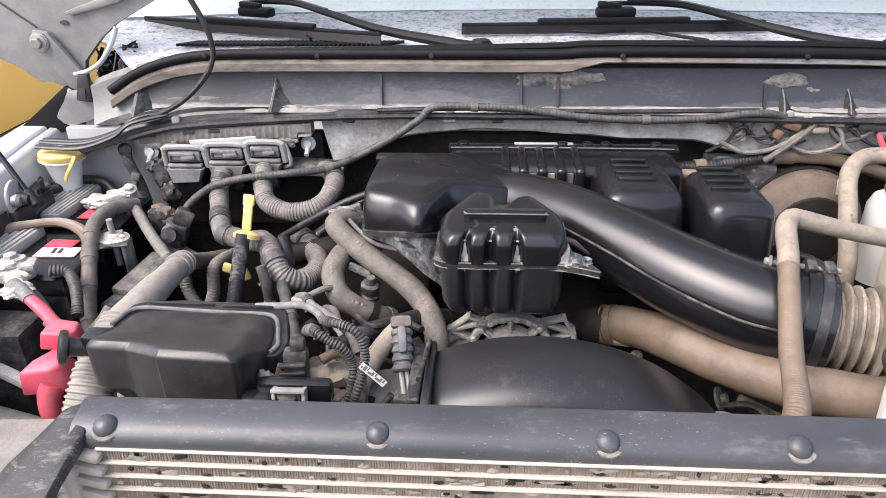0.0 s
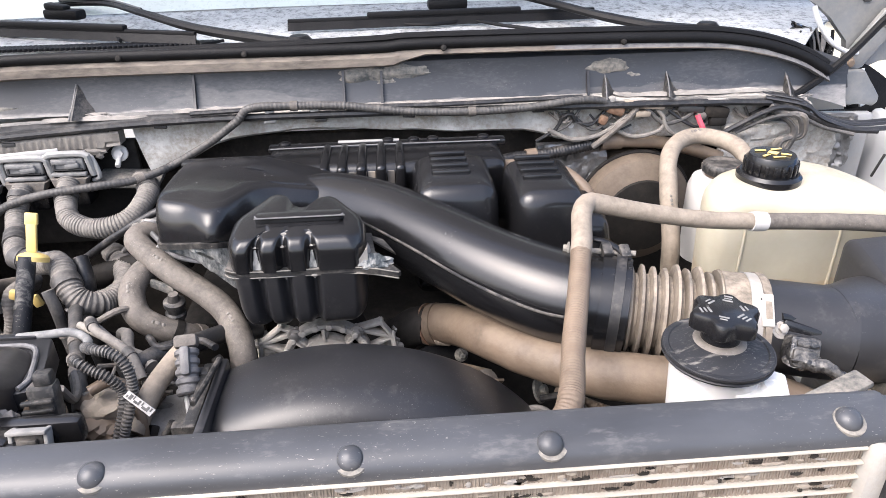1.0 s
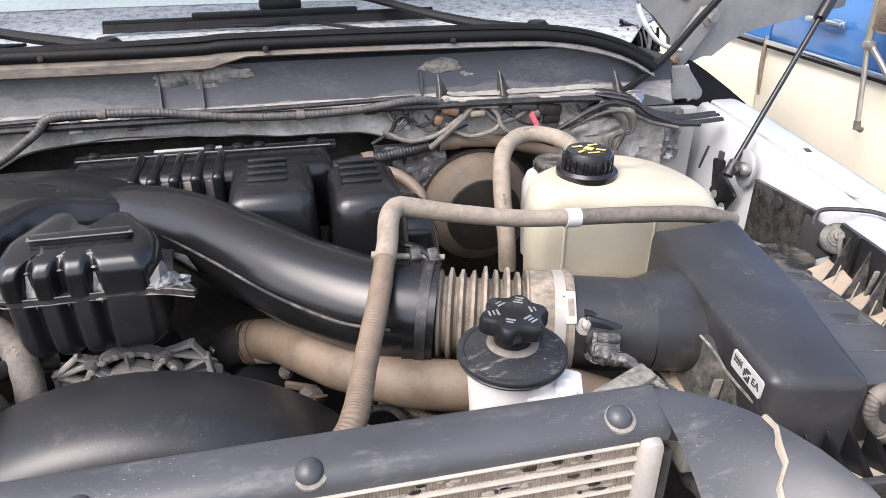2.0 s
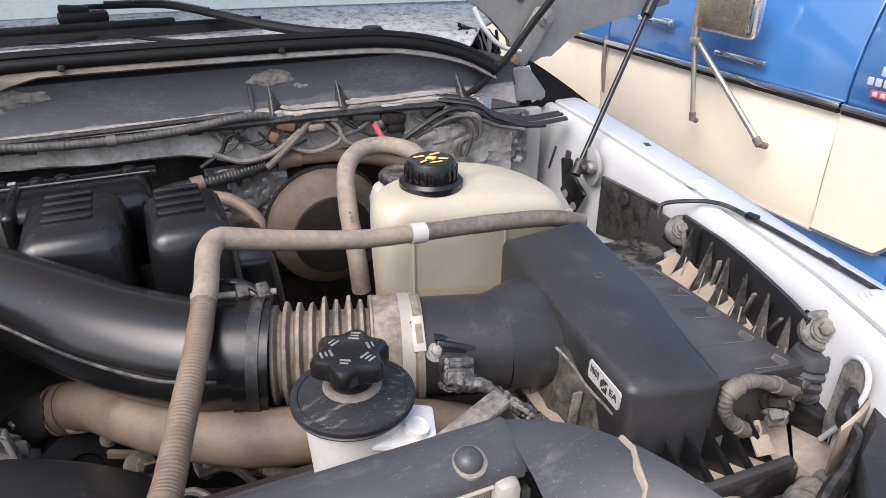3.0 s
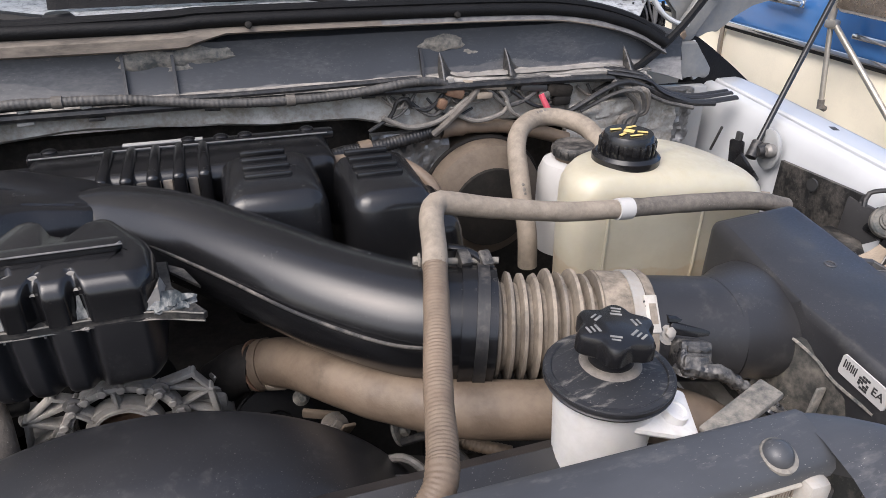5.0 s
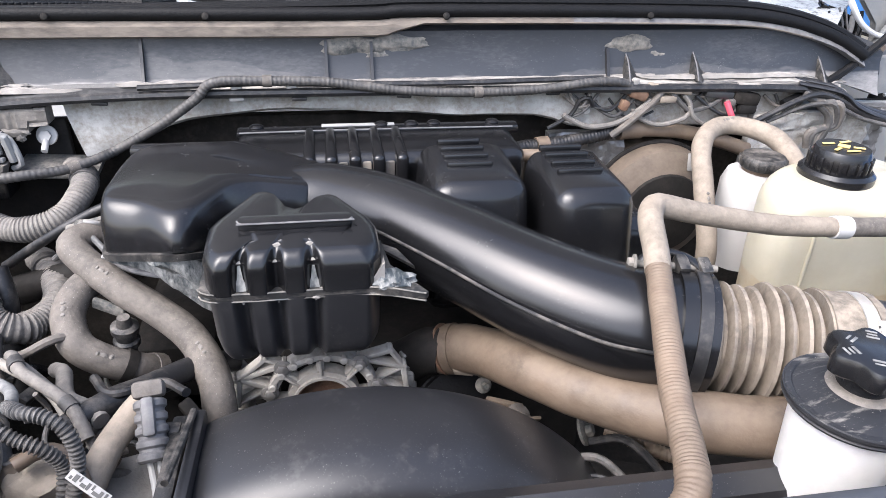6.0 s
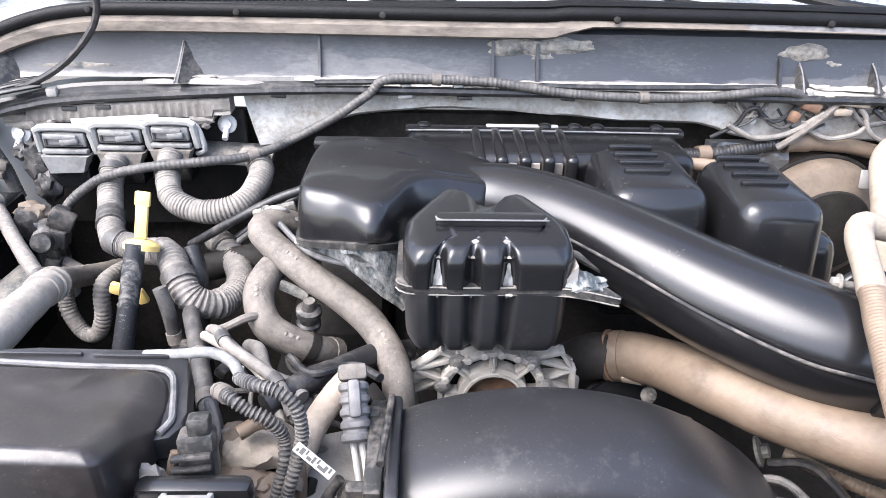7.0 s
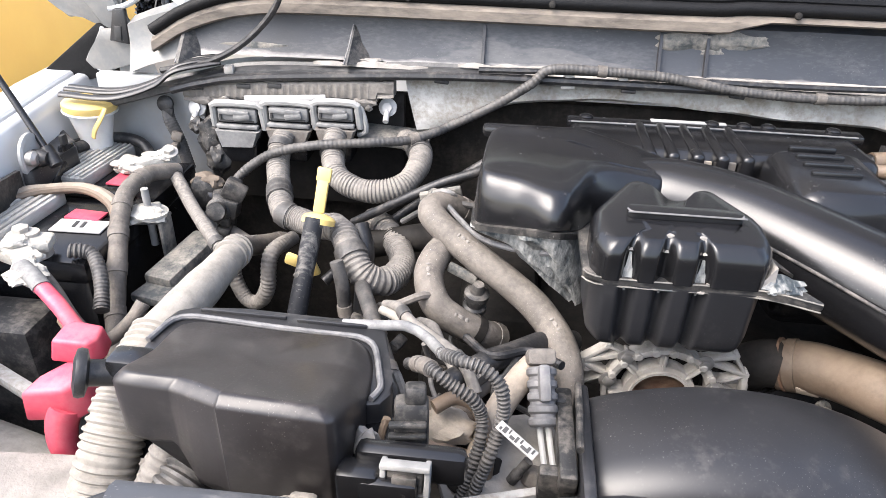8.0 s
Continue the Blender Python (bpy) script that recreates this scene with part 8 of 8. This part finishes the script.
bulk_wire([(0.660, 1.17, 1.242), (0.667, 1.168, 1.235), (0.693, 1.166, 1.215), (0.729, 1.168, 1.223), (0.742, 1.17, 1.235)], 0.0038, DARKLOOM)
bulk_wire([(0.605, 1.168, 1.218), (0.609, 1.168, 1.209), (0.644, 1.164, 1.195), (0.685, 1.164, 1.204), (0.692, 1.166, 1.222), (0.68, 1.17, 1.238)], 0.0036, LOOM)
bulk_wire([(0.69, 1.164, 1.222), (0.70, 1.160, 1.204), (0.73, 1.160, 1.190), (0.76, 1.162, 1.186)], 0.0034, LOOM)
bulk_wire([(0.700, 1.17, 1.235), (0.735, 1.165, 1.212), (0.78, 1.165, 1.198), (0.82, 1.166, 1.20), (0.835, 1.168, 1.215)], 0.0028, RUBBER)
bulk_wire([(0.775, 1.15, 1.192), (0.792, 1.146, 1.204), (0.846, 1.142, 1.234), (0.877, 1.142, 1.242), (0.906, 1.142, 1.236), (0.953, 1.138, 1.215), (0.995, 1.132, 1.203), (1.04, 1.125, 1.20)], 0.0046, RUBBER)
bulk_wire([(0.81, 1.15, 1.20), (0.86, 1.142, 1.225), (0.90, 1.138, 1.228), (0.95, 1.132, 1.208), (1.0, 1.126, 1.196)], 0.0034, DARKLOOM)
rng = random.Random(5)
for k in range(16):
    x = rng.uniform(0.50, 0.84)
    z = 1.252 - rng.uniform(0, 0.022)
    w = rng.uniform(0.03, 0.09)
    d = rng.uniform(0.008, 0.03)
    bulk_wire([(x, 1.180, z), (x + w * 0.3, 1.174, z - d * 0.8), (x + w * 0.6, 1.172, z - d), (x + w, 1.178, z - d * rng.uniform(-0.2, 0.8))], rng.uniform(0.0014, 0.003), (HOSE, DARKLOOM, RUBBER, LOOM)[k % 4])
for i in range(5):
    bulk_wire([(0.862 + 0.006 * i, 1.15, 1.24 - 0.004 * i), (0.884 + 0.007 * i, 1.146 - 0.003 * i, 1.228), (0.905 + 0.004 * i, 1.142, 1.208 - 0.004 * i), (0.905 - 0.006 * i, 1.142, 1.185), (0.895 - 0.003 * i, 1.144, 1.16)], 0.0062 - 0.0008 * (i % 3), (DARKLOOM, HOSE, CAKED)[i % 3])
for x, z, w, h, ry, mat in ((0.656, 1.247, 0.070, 0.012, 6, BEIGE), (0.655, 1.232, 0.026, 0.010, 0, BEIGE), (0.668, 1.2475, 0.012, 0.006, 0, RUST), (0.609, 1.240, 0.030, 0.016, 18, RUST), (0.590, 1.224, 0.014, 0.016, 20, RUST),
                            (0.600, 1.250, 0.040, 0.010, 4, CHALK), (0.735, 1.238, 0.046, 0.012, 6, INK), (0.780, 1.230, 0.046, 0.022, 12, GRIME), (0.785, 1.214, 0.03, 0.016, 0, NEARBLACK), (0.755, 1.225, 0.018, 0.014, 0, HOSE), (0.81, 1.248, 0.10, 0.008, 3, CHALK), (0.722, 1.249, 0.05, 0.008, 2, CHALK), (0.694, 1.214, 0.012, 0.012, 30, NEARBLACK)):
    solo("wire_connector", box((w, 0.014, h), (x, 1.170, z), min(h, w) * 0.3, turn=(0, ry, 0)), mat, "dust-caked wiring connector on the bulkhead", "connector", "bulkhead connectors")
part("bracket_plate", box((0.17, 0.008, 0.05), (0.775, 1.190, 1.212), 0.014), BEAM, body)
solo("red_wire", tube([(0.746, 1.162, 1.228), (0.752, 1.158, 1.215), (0.760, 1.155, 1.20)], 0.0045, 8), RED, "short red wire sleeve on the bulkhead", "wire")
solo("bulkhead_bolt", join(lathe([(0.012, 0), (0.012, 0.004)], 16, pose(0.539, 1.20, 1.216, 80, 0, 0)), rod((0.539, 1.2, 1.216), (0.540, 1.182, 1.212), 0.005)), WHITE, "pale stud on the bulkhead", "bolt")

# ---- power steering reservoir ----
ps = thing("steering_reservoir", (0.525, 0.575, 1.05), "white power steering reservoir with a black knobbed cap", "reservoir")
part("body", lathe([(0.030, -0.16), (0.034, -0.10), (0.039, -0.02), (0.041, 0.0)], 36, pose(0.525, 0.577, 1.196)), WHITE, ps)
part("rim", lathe([(0.041, -0.003), (0.0475, -0.002), (0.0485, 0.0), (0.0470, 0.001), (0.0470, 0.002), (0.0488, 0.003), (0.0485, 0.005)], 44, pose(0.525, 0.577, 1.1945)), COVER, ps)
part("lid", lathe([(0.0482, 0.0), (0.0470, 0.002), (0.043, 0.0025), (0.042, 0.0015), (0.024, 0.009), (0.02, 0.009)], 44, pose(0.525, 0.577, 1.1985)), SCUFF, ps)
part("dust_ring", lathe([(0.023, 0.0), (0.0205, 0.002), (0.017, 0.003)], 30, pose(0.525, 0.577, 1.2075)), HOSE, ps)
knob = []
for z, k in ((0.0, 0.92), (0.002, 1.0), (0.012, 1.0), (0.016, 0.93), (0.017, 0.85)):
    knob.append([Vector(((0.0275 + 0.0032 * math.cos(6 * a)) * k * math.cos(a), (0.0275 + 0.0032 * math.cos(6 * a)) * k * math.sin(a), z)) for a in (2 * math.pi * i / 60 for i in range(60))])
part("cap", moved(skin(bmesh.new(), knob), pose(0.525, 0.577, 1.223)), BLACK, ps, "black six-lobed cap")
part("cap_stem", lathe([(0.017, 0), (0.016, 0.016)], 24, pose(0.525, 0.577, 1.208)), BLACK, ps)
for k in range(6):
    a = radians(60 * k)
    for q, (w, h) in enumerate(((0.0030, 0.0085), (0.0022, 0.0065), (0.0026, 0.0075))[:2 + k % 2]):
        part("cap_print", moved(box((w * 0.7, h, 0.0008), (0.0142 + 0.0037 * q, 0.0008 * (k % 3 - 1), 0.0171), 0.0003), pose(0.525, 0.577, 1.223, 0, 0, math.degrees(a))), PLUGGREY, ps)
part("bracket", join(box((0.055, 0.045, 0.008), (0.556, 0.553, 1.172), 0.004, turn=(12, 14, -14)), lathe([(0.011, 0), (0.010, 0.0058), (0.008, 0.0062), (0.007, 0.0048)], 18, pose(0.565, 0.547, 1.172, 12, 14, 0))), WHITE, ps)
solo("pale_bracket", box((0.066, 0.020, 0.006), (0.600, 0.520, 1.188), 0.002, turn=(0, -14, 14)), CAKED, "scratched grey metal bracket behind the radiator cover", "bracket")

# ---- valve and mounts at the front corner ----
mv = thing("rubber_bump_stop", (0.93, 0.475, 1.10), "grey ribbed rubber bump stop on a bracket", "bump stop")
part("rubber", lathe([(0.027, 0), (0.030, 0.004), (0.030, 0.010), (0.024, 0.014), (0.028, 0.019), (0.028, 0.023), (0.022, 0.027), (0.026, 0.032), (0.025, 0.036), (0.021, 0.047), (0.017, 0.048), (0.015, 0.044), (0.0, 0.043)], 26, pose(0.968, 0.513, 1.114) @ Matrix.Scale(0.80, 4)), STRIP, mv)
part("bracket", join(box((0.054, 0.048, 0.012), (0.970, 0.512, 1.110), 0.004), box((0.045, 0.04, 0.06), (0.985, 0.50, 1.08), 0.008)), DUSTY, mv)
part("stand", box((0.046, 0.060, 0.084), (0.960, 0.490, 1.068), 0.006, (0.9, 0.85), turn=(0, 0, 20)), BLACK, mv)
part("back_plate", box((0.006, 0.13, 0.11), (0.987, 0.510, 1.10), 0.002, turn=(0, 0, -22)), COVER, mv)
for k in range(7):
    part("switch_piece", box((0.012 + 0.002 * (k % 3), 0.010, 0.009), (0.945 - 0.010 * k, 0.500 - 0.004 * k + 0.004 * (k % 2), 1.128 + 0.004 * (k % 2)), 0.002, turn=(10 * k, 20, 25 * k)), (CAKED, DUSTY, GRIME)[k % 3], mv)
hose([(0.930, 0.494, 1.128), (0.912, 0.490, 1.138), (0.884, 0.488, 1.156), (0.853, 0.488, 1.168), (0.832, 0.488, 1.161), (0.832, 0.486, 1.141), (0.852, 0.484, 1.119), (0.880, 0.486, 1.106)], 0.0060, HOSE, "small taped wire looped by the bump stop", 0.0040, 0.0008, name="wire", tapes=(0.2, 0.5, 0.8))
solo("yellow_clip", join(box((0.018, 0.018, 0.003), (0.868, 0.470, 1.105), 0.001, turn=(40, 0, -10)), box((0.006, 0.016, 0.003), (0.874, 0.482, 1.112), 0.001, turn=(50, 0, -10))), SAND, "yellowish paper clip tag", "tag")
for q, r, k in (((0.905, 0.492, 1.126), (0.016, 0.010, 0.010), 2), ((0.922, 0.498, 1.130), (0.013, 0.011, 0.010), 5), ((0.895, 0.482, 1.120), (0.012, 0.009, 0.010), 9)):
    part("dirt", lump(q, r, k, 0.5), (CAKED, DUSTY, GRIME)[k % 3], mv, "dirt-caked switch terminals")
for k in range(4):
    part("stand_rib", box((0.003, 0.005, 0.055), (0.948 + 0.011 * k, 0.458 + 0.006 * k, 1.098), 0.0012, turn=(0, 0, 20)), COVER, mv)
adj = thing("lamp_adjuster", (0.86, 0.41, 1.05), "dusty grey adjuster barrel behind the headlamp", "adjuster")
part("barrel", join(rod((0.838, 0.404, 1.078), (0.886, 0.420, 1.082), 0.020, 24), rod((0.845, 0.4063, 1.0786), (0.851, 0.4083, 1.079), 0.0225, 24), rod((0.868, 0.414, 1.0805), (0.873, 0.4157, 1.081), 0.0218, 24)), CAKED, adj)
part("bracket", join(box((0.060, 0.022, 0.012), (0.918, 0.424, 1.092), 0.003, turn=(6, -10, 18)), box((0.014, 0.026, 0.03), (0.895, 0.420, 1.085), 0.004)), CAKED, adj)
part("bolt", hexbolt((0.925, 0.426, 1.099), 0.006, 0.008), STEEL, adj)
lamp = thing("headlamp_housing", (0.87, 0.36, 1.0), "dusty dark headlamp housing behind the radiator cover", "headlamp housing")
part("motor", lathe([(0.018, 0), (0.026, 0.002), (0.028, 0.008), (0.026, 0.03), (0.022, 0.034)], 26, pose(0.800, 0.425, 1.058, -62, 24, 0)), SPRING, lamp, "dusty round levelling motor")
part("shell", join(box((0.13, 0.05, 0.05), (0.890, 0.418, 1.035), 0.012, turn=(0, -10, 12)), box((0.05, 0.05, 0.06), (0.915, 0.43, 1.05), 0.012, turn=(0, 0, 20))), DUSTY, lamp)
part("seal", tube([(0.965, 0.47, 1.150), (0.948, 0.452, 1.148), (0.922, 0.440, 1.140), (0.917, 0.420, 1.132), (0.882, 0.404, 1.125), (0.84, 0.388, 1.118), (0.80, 0.35, 1.10)], 0.0075, 10, squash=1.6), RUBBER, lamp)
part("corner", slab([(0.925, 0.424), (0.945, 0.432), (0.975, 0.443), (1.03, 0.446), (1.04, 0.40), (0.99, 0.2), (0.80, 0.2), (0.84, 0.365), (0.885, 0.398)], 1.11, 1.150, 0.008), COVER, lamp)
part("corner_ring", lathe([(0.012, 0), (0.013, 0.003), (0.010, 0.004), (0.009, 0.001)], 22, pose(0.985, 0.415, 1.149, 0, 0, 0)), CAKED, lamp, "pale dust ring round a hole")
pocket = []
for x, y in ((0.966, 0.449), (0.955, 0.4455), (0.930, 0.436), (0.912, 0.431), (0.898, 0.428)):
    d = Vector((x - 0.945, y - 0.475, 0)).normalized()
    pocket.append([Vector((x, y, 1.06)), Vector((x, y, 1.148)), Vector((x, y, 1.152)) + d * 0.002, Vector((x, y, 1.150)) + d * 0.006, Vector((x, y, 1.06)) + d * 0.007])
part("pocket", skin(bmesh.new(), pocket), SPRING, lamp, "sandy steel pocket edge")
part("pocket_floor", slab([(0.955, 0.525), (0.995, 0.492), (1.0, 0.474), (0.966, 0.452), (0.90, 0.43), (0.90, 0.47)], 1.06, 1.085, 0.002), SPRING, lamp)
TONGUE = ((0.474, 1.168), (0.468, 1.178), (0.457, 1.184), (0.447, 1.181), (0.441, 1.168), (0.441, 1.150), (0.445, 1.130), (0.455, 1.108), (0.462, 1.094), (0.468, 1.112), (0.471, 1.140))


def on_wing(y, z):
    """The wing's inner face over y and z, a little proud of it."""
    xi = float(np.interp(y, (0.42, 0.50), (0.952, 0.982)))
    return xi - 0.006 - 0.014 * min(1.0, max(0.0, (1.17 - z) / 0.07)) - 0.011


part("wing_pocket", skin(bmesh.new(), [[Vector((on_wing(y, z) + dx, y, z)) for y, z in TONGUE] for dx in (0.004, 0.0)]), CAKED, lamp, "dusty hollow folded into the wing")
part("pocket_rim", tube([(on_wing(y, z) - 0.001, y, z) for y, z in TONGUE[:9]], 0.0026, 8), PAINT, lamp)

low = thing("lower_wiring", (0.42, 0.68, 0.95), "dusty wiring and brackets deep beside the shroud", "wiring")
rngd = random.Random(21)
for i in range(22):
    px = rngd.uniform(0.34, 0.52)
    py = rngd.uniform(0.60, 0.74) - (px - 0.34) * 0.25
    pz = 1.0 + rngd.uniform(-0.03, 0.025)
    sz = [rngd.uniform(0.008, 0.032) for _ in range(3)]
    part("bracket", box(sz, (px, py, pz), min(sz) * 0.25, turn=(rngd.uniform(-40, 40), rngd.uniform(-40, 40), rngd.uniform(0, 180))), (NEARBLACK, DUSTY, HOSE, NEARBLACK, SPRING)[i % 5], low)
for i in range(5):
    x0, y0 = rngd.uniform(0.33, 0.42), rngd.uniform(0.66, 0.74)
    part("wire", tube([(x0, y0, 1.03), (x0 + 0.03, y0 - 0.02, 1.045), (x0 + 0.06, y0 - 0.06, 1.02), (x0 + 0.07, y0 - 0.08, 0.98)], rngd.uniform(0.003, 0.006), 8), (DARKLOOM, RUBBER, HOSE)[i % 3], low)
for q, r, turn_, mat in (((0.318, 0.822, 1.025), 0.006, (60, 20, 0), CAKED), ((0.345, 0.775, 1.015), 0.011, (40, 30, 0), HOSE), ((0.405, 0.745, 1.02), 0.010, (20, 60, 0), CAKED)):
    part("bolt", join(lathe([(r * 1.5, 0), (r * 1.5, 0.003), (r, 0.005)], 16, pose(*q, *turn_)), hexbolt(q, r * 0.7, 0.012, turn_)), mat, low)
part("pulley", lathe([(0.045, 0), (0.046, 0.004), (0.040, 0.008), (0.046, 0.012), (0.046, 0.020), (0.02, 0.022), (0.018, 0.016), (0.0, 0.016)], 32, pose(0.285, 0.83, 0.985, 55, 25, 0)), WIPER, low, "black tensioner pulley")
part("stay", join(box((0.014, 0.004, 0.075), (0.350, 0.775, 1.0), 0.0015, turn=(30, 10, 10)), box((0.040, 0.006, 0.010), (0.335, 0.792, 1.022), 0.002, turn=(0, 5, -20))), BROWN, low, "tan steel stay")
part("rod", tube([(0.425, 0.735, 1.03), (0.46, 0.705, 1.028), (0.50, 0.675, 1.03)], 0.0065, 10, pitch=0.004, rib=0.0006), TAN, low, "ribbed tan sleeve")
# near-black sheet closing the depth under the wiring
part("floor_shelf", box((0.30, 0.20, 0.02), (0.42, 0.66, 0.955), 0.004, turn=(0, 0, -20)), NEARBLACK, low)

# ---- neighbours ----
def side_panel(x, y0, y1, z0, z1, bulge, mat, name, parent, label="", lean=0.0):
    """A panel between two ends: bulged outwards, leaning in towards its top."""
    rings = []
    for i in range(13):
        z = z0 + (z1 - z0) * i / 12
        k = math.sin(math.pi * i / 12) ** 0.7
        xx = x - bulge * k + lean * i / 12
        rings.append([Vector((xx + 0.004, y0, z)), Vector((xx, y0 + 0.006, z)), Vector((xx, y1 - 0.006, z)), Vector((xx + 0.004, y1, z)), Vector((xx + 0.04, y1, z)), Vector((xx + 0.04, y0, z))])
    return part(name, skin(bmesh.new(), rings), mat, parent, label)


bt = thing("parked_pickup", (2.4, 2.0, 0.0), "old two-tone blue and cream pickup parked alongside", "pickup truck")
SX = 2.34
DY = 1.50  # the seam between door and front wing
side_panel(SX, DY + 0.004, 2.66, 0.585, 0.974, 0.022, CREAM, "door_lower", bt, "cream lower door skin")
ARCH = [(DY - 0.004, 0.600), (1.30, 0.604), (1.262, 0.622), (1.225, 0.67), (1.19, 0.735), (1.14, 0.82), (1.07, 0.90), (0.98, 0.974), (DY - 0.004, 0.974)]
part("wing_lower", skin(bmesh.new(), [[Vector((x, y, z)) for y, z in ARCH] for x in (SX - 0.022, SX - 0.002)]), CREAM, bt, "cream lower front wing cut round the wheel")
side_panel(SX, 2.668, 4.2, 0.585, 0.974, 0.022, CREAM, "rear_lower", bt)
side_panel(SX - 0.01, -0.8, DY - 0.004, 1.006, 1.38, 0.025, BLUE, "wing_upper", bt, "blue upper front wing", 0.10)
side_panel(SX - 0.01, DY + 0.004, 2.66, 1.006, 1.38, 0.025, BLUE, "door_upper", bt, "blue upper door skin", 0.10)
side_panel(SX - 0.01, 2.668, 4.2, 1.006, 1.38, 0.025, BLUE, "rear_upper", bt, "", 0.10)
side_panel(SX + 0.012, 1.24, 4.2, 0.36, 0.612, 0.012, BLUE, "sill", bt)
side_panel(SX + 0.02, -0.8, 1.30, 0.36, 1.0, 0.012, BLUE, "arch_panel", bt)
part("core", box((1.6, 5.0, 0.9), (SX + 0.90, 1.7, 0.85), 0.05), BLUE, bt)
part("cabin", box((1.4, 1.8, 0.6), (SX + 0.94, 2.6, 1.62), 0.15), BLUE, bt)
for y0, y1 in ((-0.8, DY - 0.004), (DY + 0.004, 2.66), (2.668, 4.2)):
    part("chrome_strip", box((0.016, y1 - y0, 0.021), (SX - 0.026, (y0 + y1) / 2, 0.998), 0.005), CHROME, bt)
    part("dark_strip", box((0.014, y1 - y0, 0.012), (SX - 0.022, (y0 + y1) / 2, 0.981), 0.003), NEARBLACK, bt)
part("wheel_arch", tube([(SX - 0.022, y, z) for y, z in ARCH[:8]], 0.006, 8), CHROME, bt, "thin bright edge round the wheel arch")
part("sill_edge", box((0.006, 1.16, 0.005), (SX - 0.006, 2.08, 0.583), 0.001), CHROME, bt)
part("yellowed_tape", skin(bmesh.new(), [[Vector((SX - 0.028 - 0.012 * math.sin(3.1 * k / 8), 2.655 - 0.02 * k / 8 + dy, 1.02 - 0.24 * k / 8)) for dy in (-0.012 + 0.007 * k / 8, 0.010 - 0.004 * k / 8)] + [Vector((SX - 0.020, 2.655 - 0.02 * k / 8, 1.02 - 0.24 * k / 8))] for k in range(9)]), BEIGE, bt, "strip of yellowed tape hanging from the door edge")
mirror = thing("mirror_bracket", (SX - 0.06, 2.1, 0.9), "chromed two-legged mirror arm on the parked pickup", "mirror bracket")
part("leg", rod((2.25, 2.066, 1.10), (2.25, 2.018, 0.845), 0.009, 12), BRACE, mirror)
part("leg", rod((2.25, 2.050, 1.10), (2.25, 1.712, 0.835), 0.010, 12), BRACE, mirror)
part("joint", join(box((0.03, 0.045, 0.03), (2.25, 2.060, 1.10), 0.008)), BRACE, mirror)
part("post", rod((2.25, 2.068, 1.095), (2.25, 2.085, 1.45), 0.013, 14), BRACE, mirror)
part("rubber_foot", join(rod((2.25, 2.020, 0.855), (2.25, 2.015, 0.825), 0.0115), rod((2.25, 2.016, 0.832), (2.27, 2.014, 0.822), 0.010)), HOSE, mirror)
part("rubber_foot", join(rod((2.25, 1.722, 0.843), (2.25, 1.700, 0.824), 0.0135), rod((2.25, 1.706, 0.828), (2.28, 1.700, 0.818), 0.011)), HOSE, mirror)
part("mirror_head", box((0.06, 0.25, 0.17), (2.245, 1.92, 1.225), 0.035, segs=4), CHROME, mirror)
part("mirror_glass", box((0.008, 0.215, 0.135), (2.213, 1.92, 1.225), 0.003), GLASSBROWN, mirror, "dull brown mirror glass")
part("door_handle", join(box((0.024, 0.185, 0.024), (SX - 0.034, 2.355, 1.128), 0.009), box((0.012, 0.06, 0.03), (SX - 0.022, 2.29, 1.128), 0.004)), CHROME, bt)
part("arm_rest", box((0.018, 0.225, 0.020), (SX - 0.030, 1.908, 1.066), 0.006), CHROME, bt)
for i in range(4):
    part("badge_bar", box((0.006, 0.017, 0.026), (SX - 0.031, 1.394 - 0.0215 * i, 1.121), 0.002), PAINT, bt)
for i in range(6):
    part("badge_bar", box((0.006, 0.017, 0.022), (SX - 0.032, 1.428 - 0.0245 * i, 1.089), 0.002), PAINT, bt)
part("badge_plate", box((0.006, 0.080, 0.022), (SX - 0.032, 1.380, 1.057), 0.002), RED, bt)
for i in range(3):
    part("badge_letter", box((0.003, 0.014, 0.013), (SX - 0.0352, 1.404 - 0.024 * i, 1.057), 0.001), PAINT, bt)

for wy in (0.3, 3.6):
    wheel(SX + 0.2, wy, 0.38, bt)
    wheel(SX + 1.5, wy, 0.38, bt)

ov = thing("orange_vehicle", (-3.2, 3.2, 0.0), "bright orange vehicle side beyond the truck", "vehicle")
part("side", box((0.6, 5.0, 1.25), (-3.4, 5.6, 0.76), 0.08), ORANGE, ov)
part("underframe", box((0.5, 4.8, 0.2), (-3.45, 5.6, 0.2), 0.04), NEARBLACK, ov)
for wy in (3.6, 7.6):
    wheel(-3.5, wy, 0.35, ov)
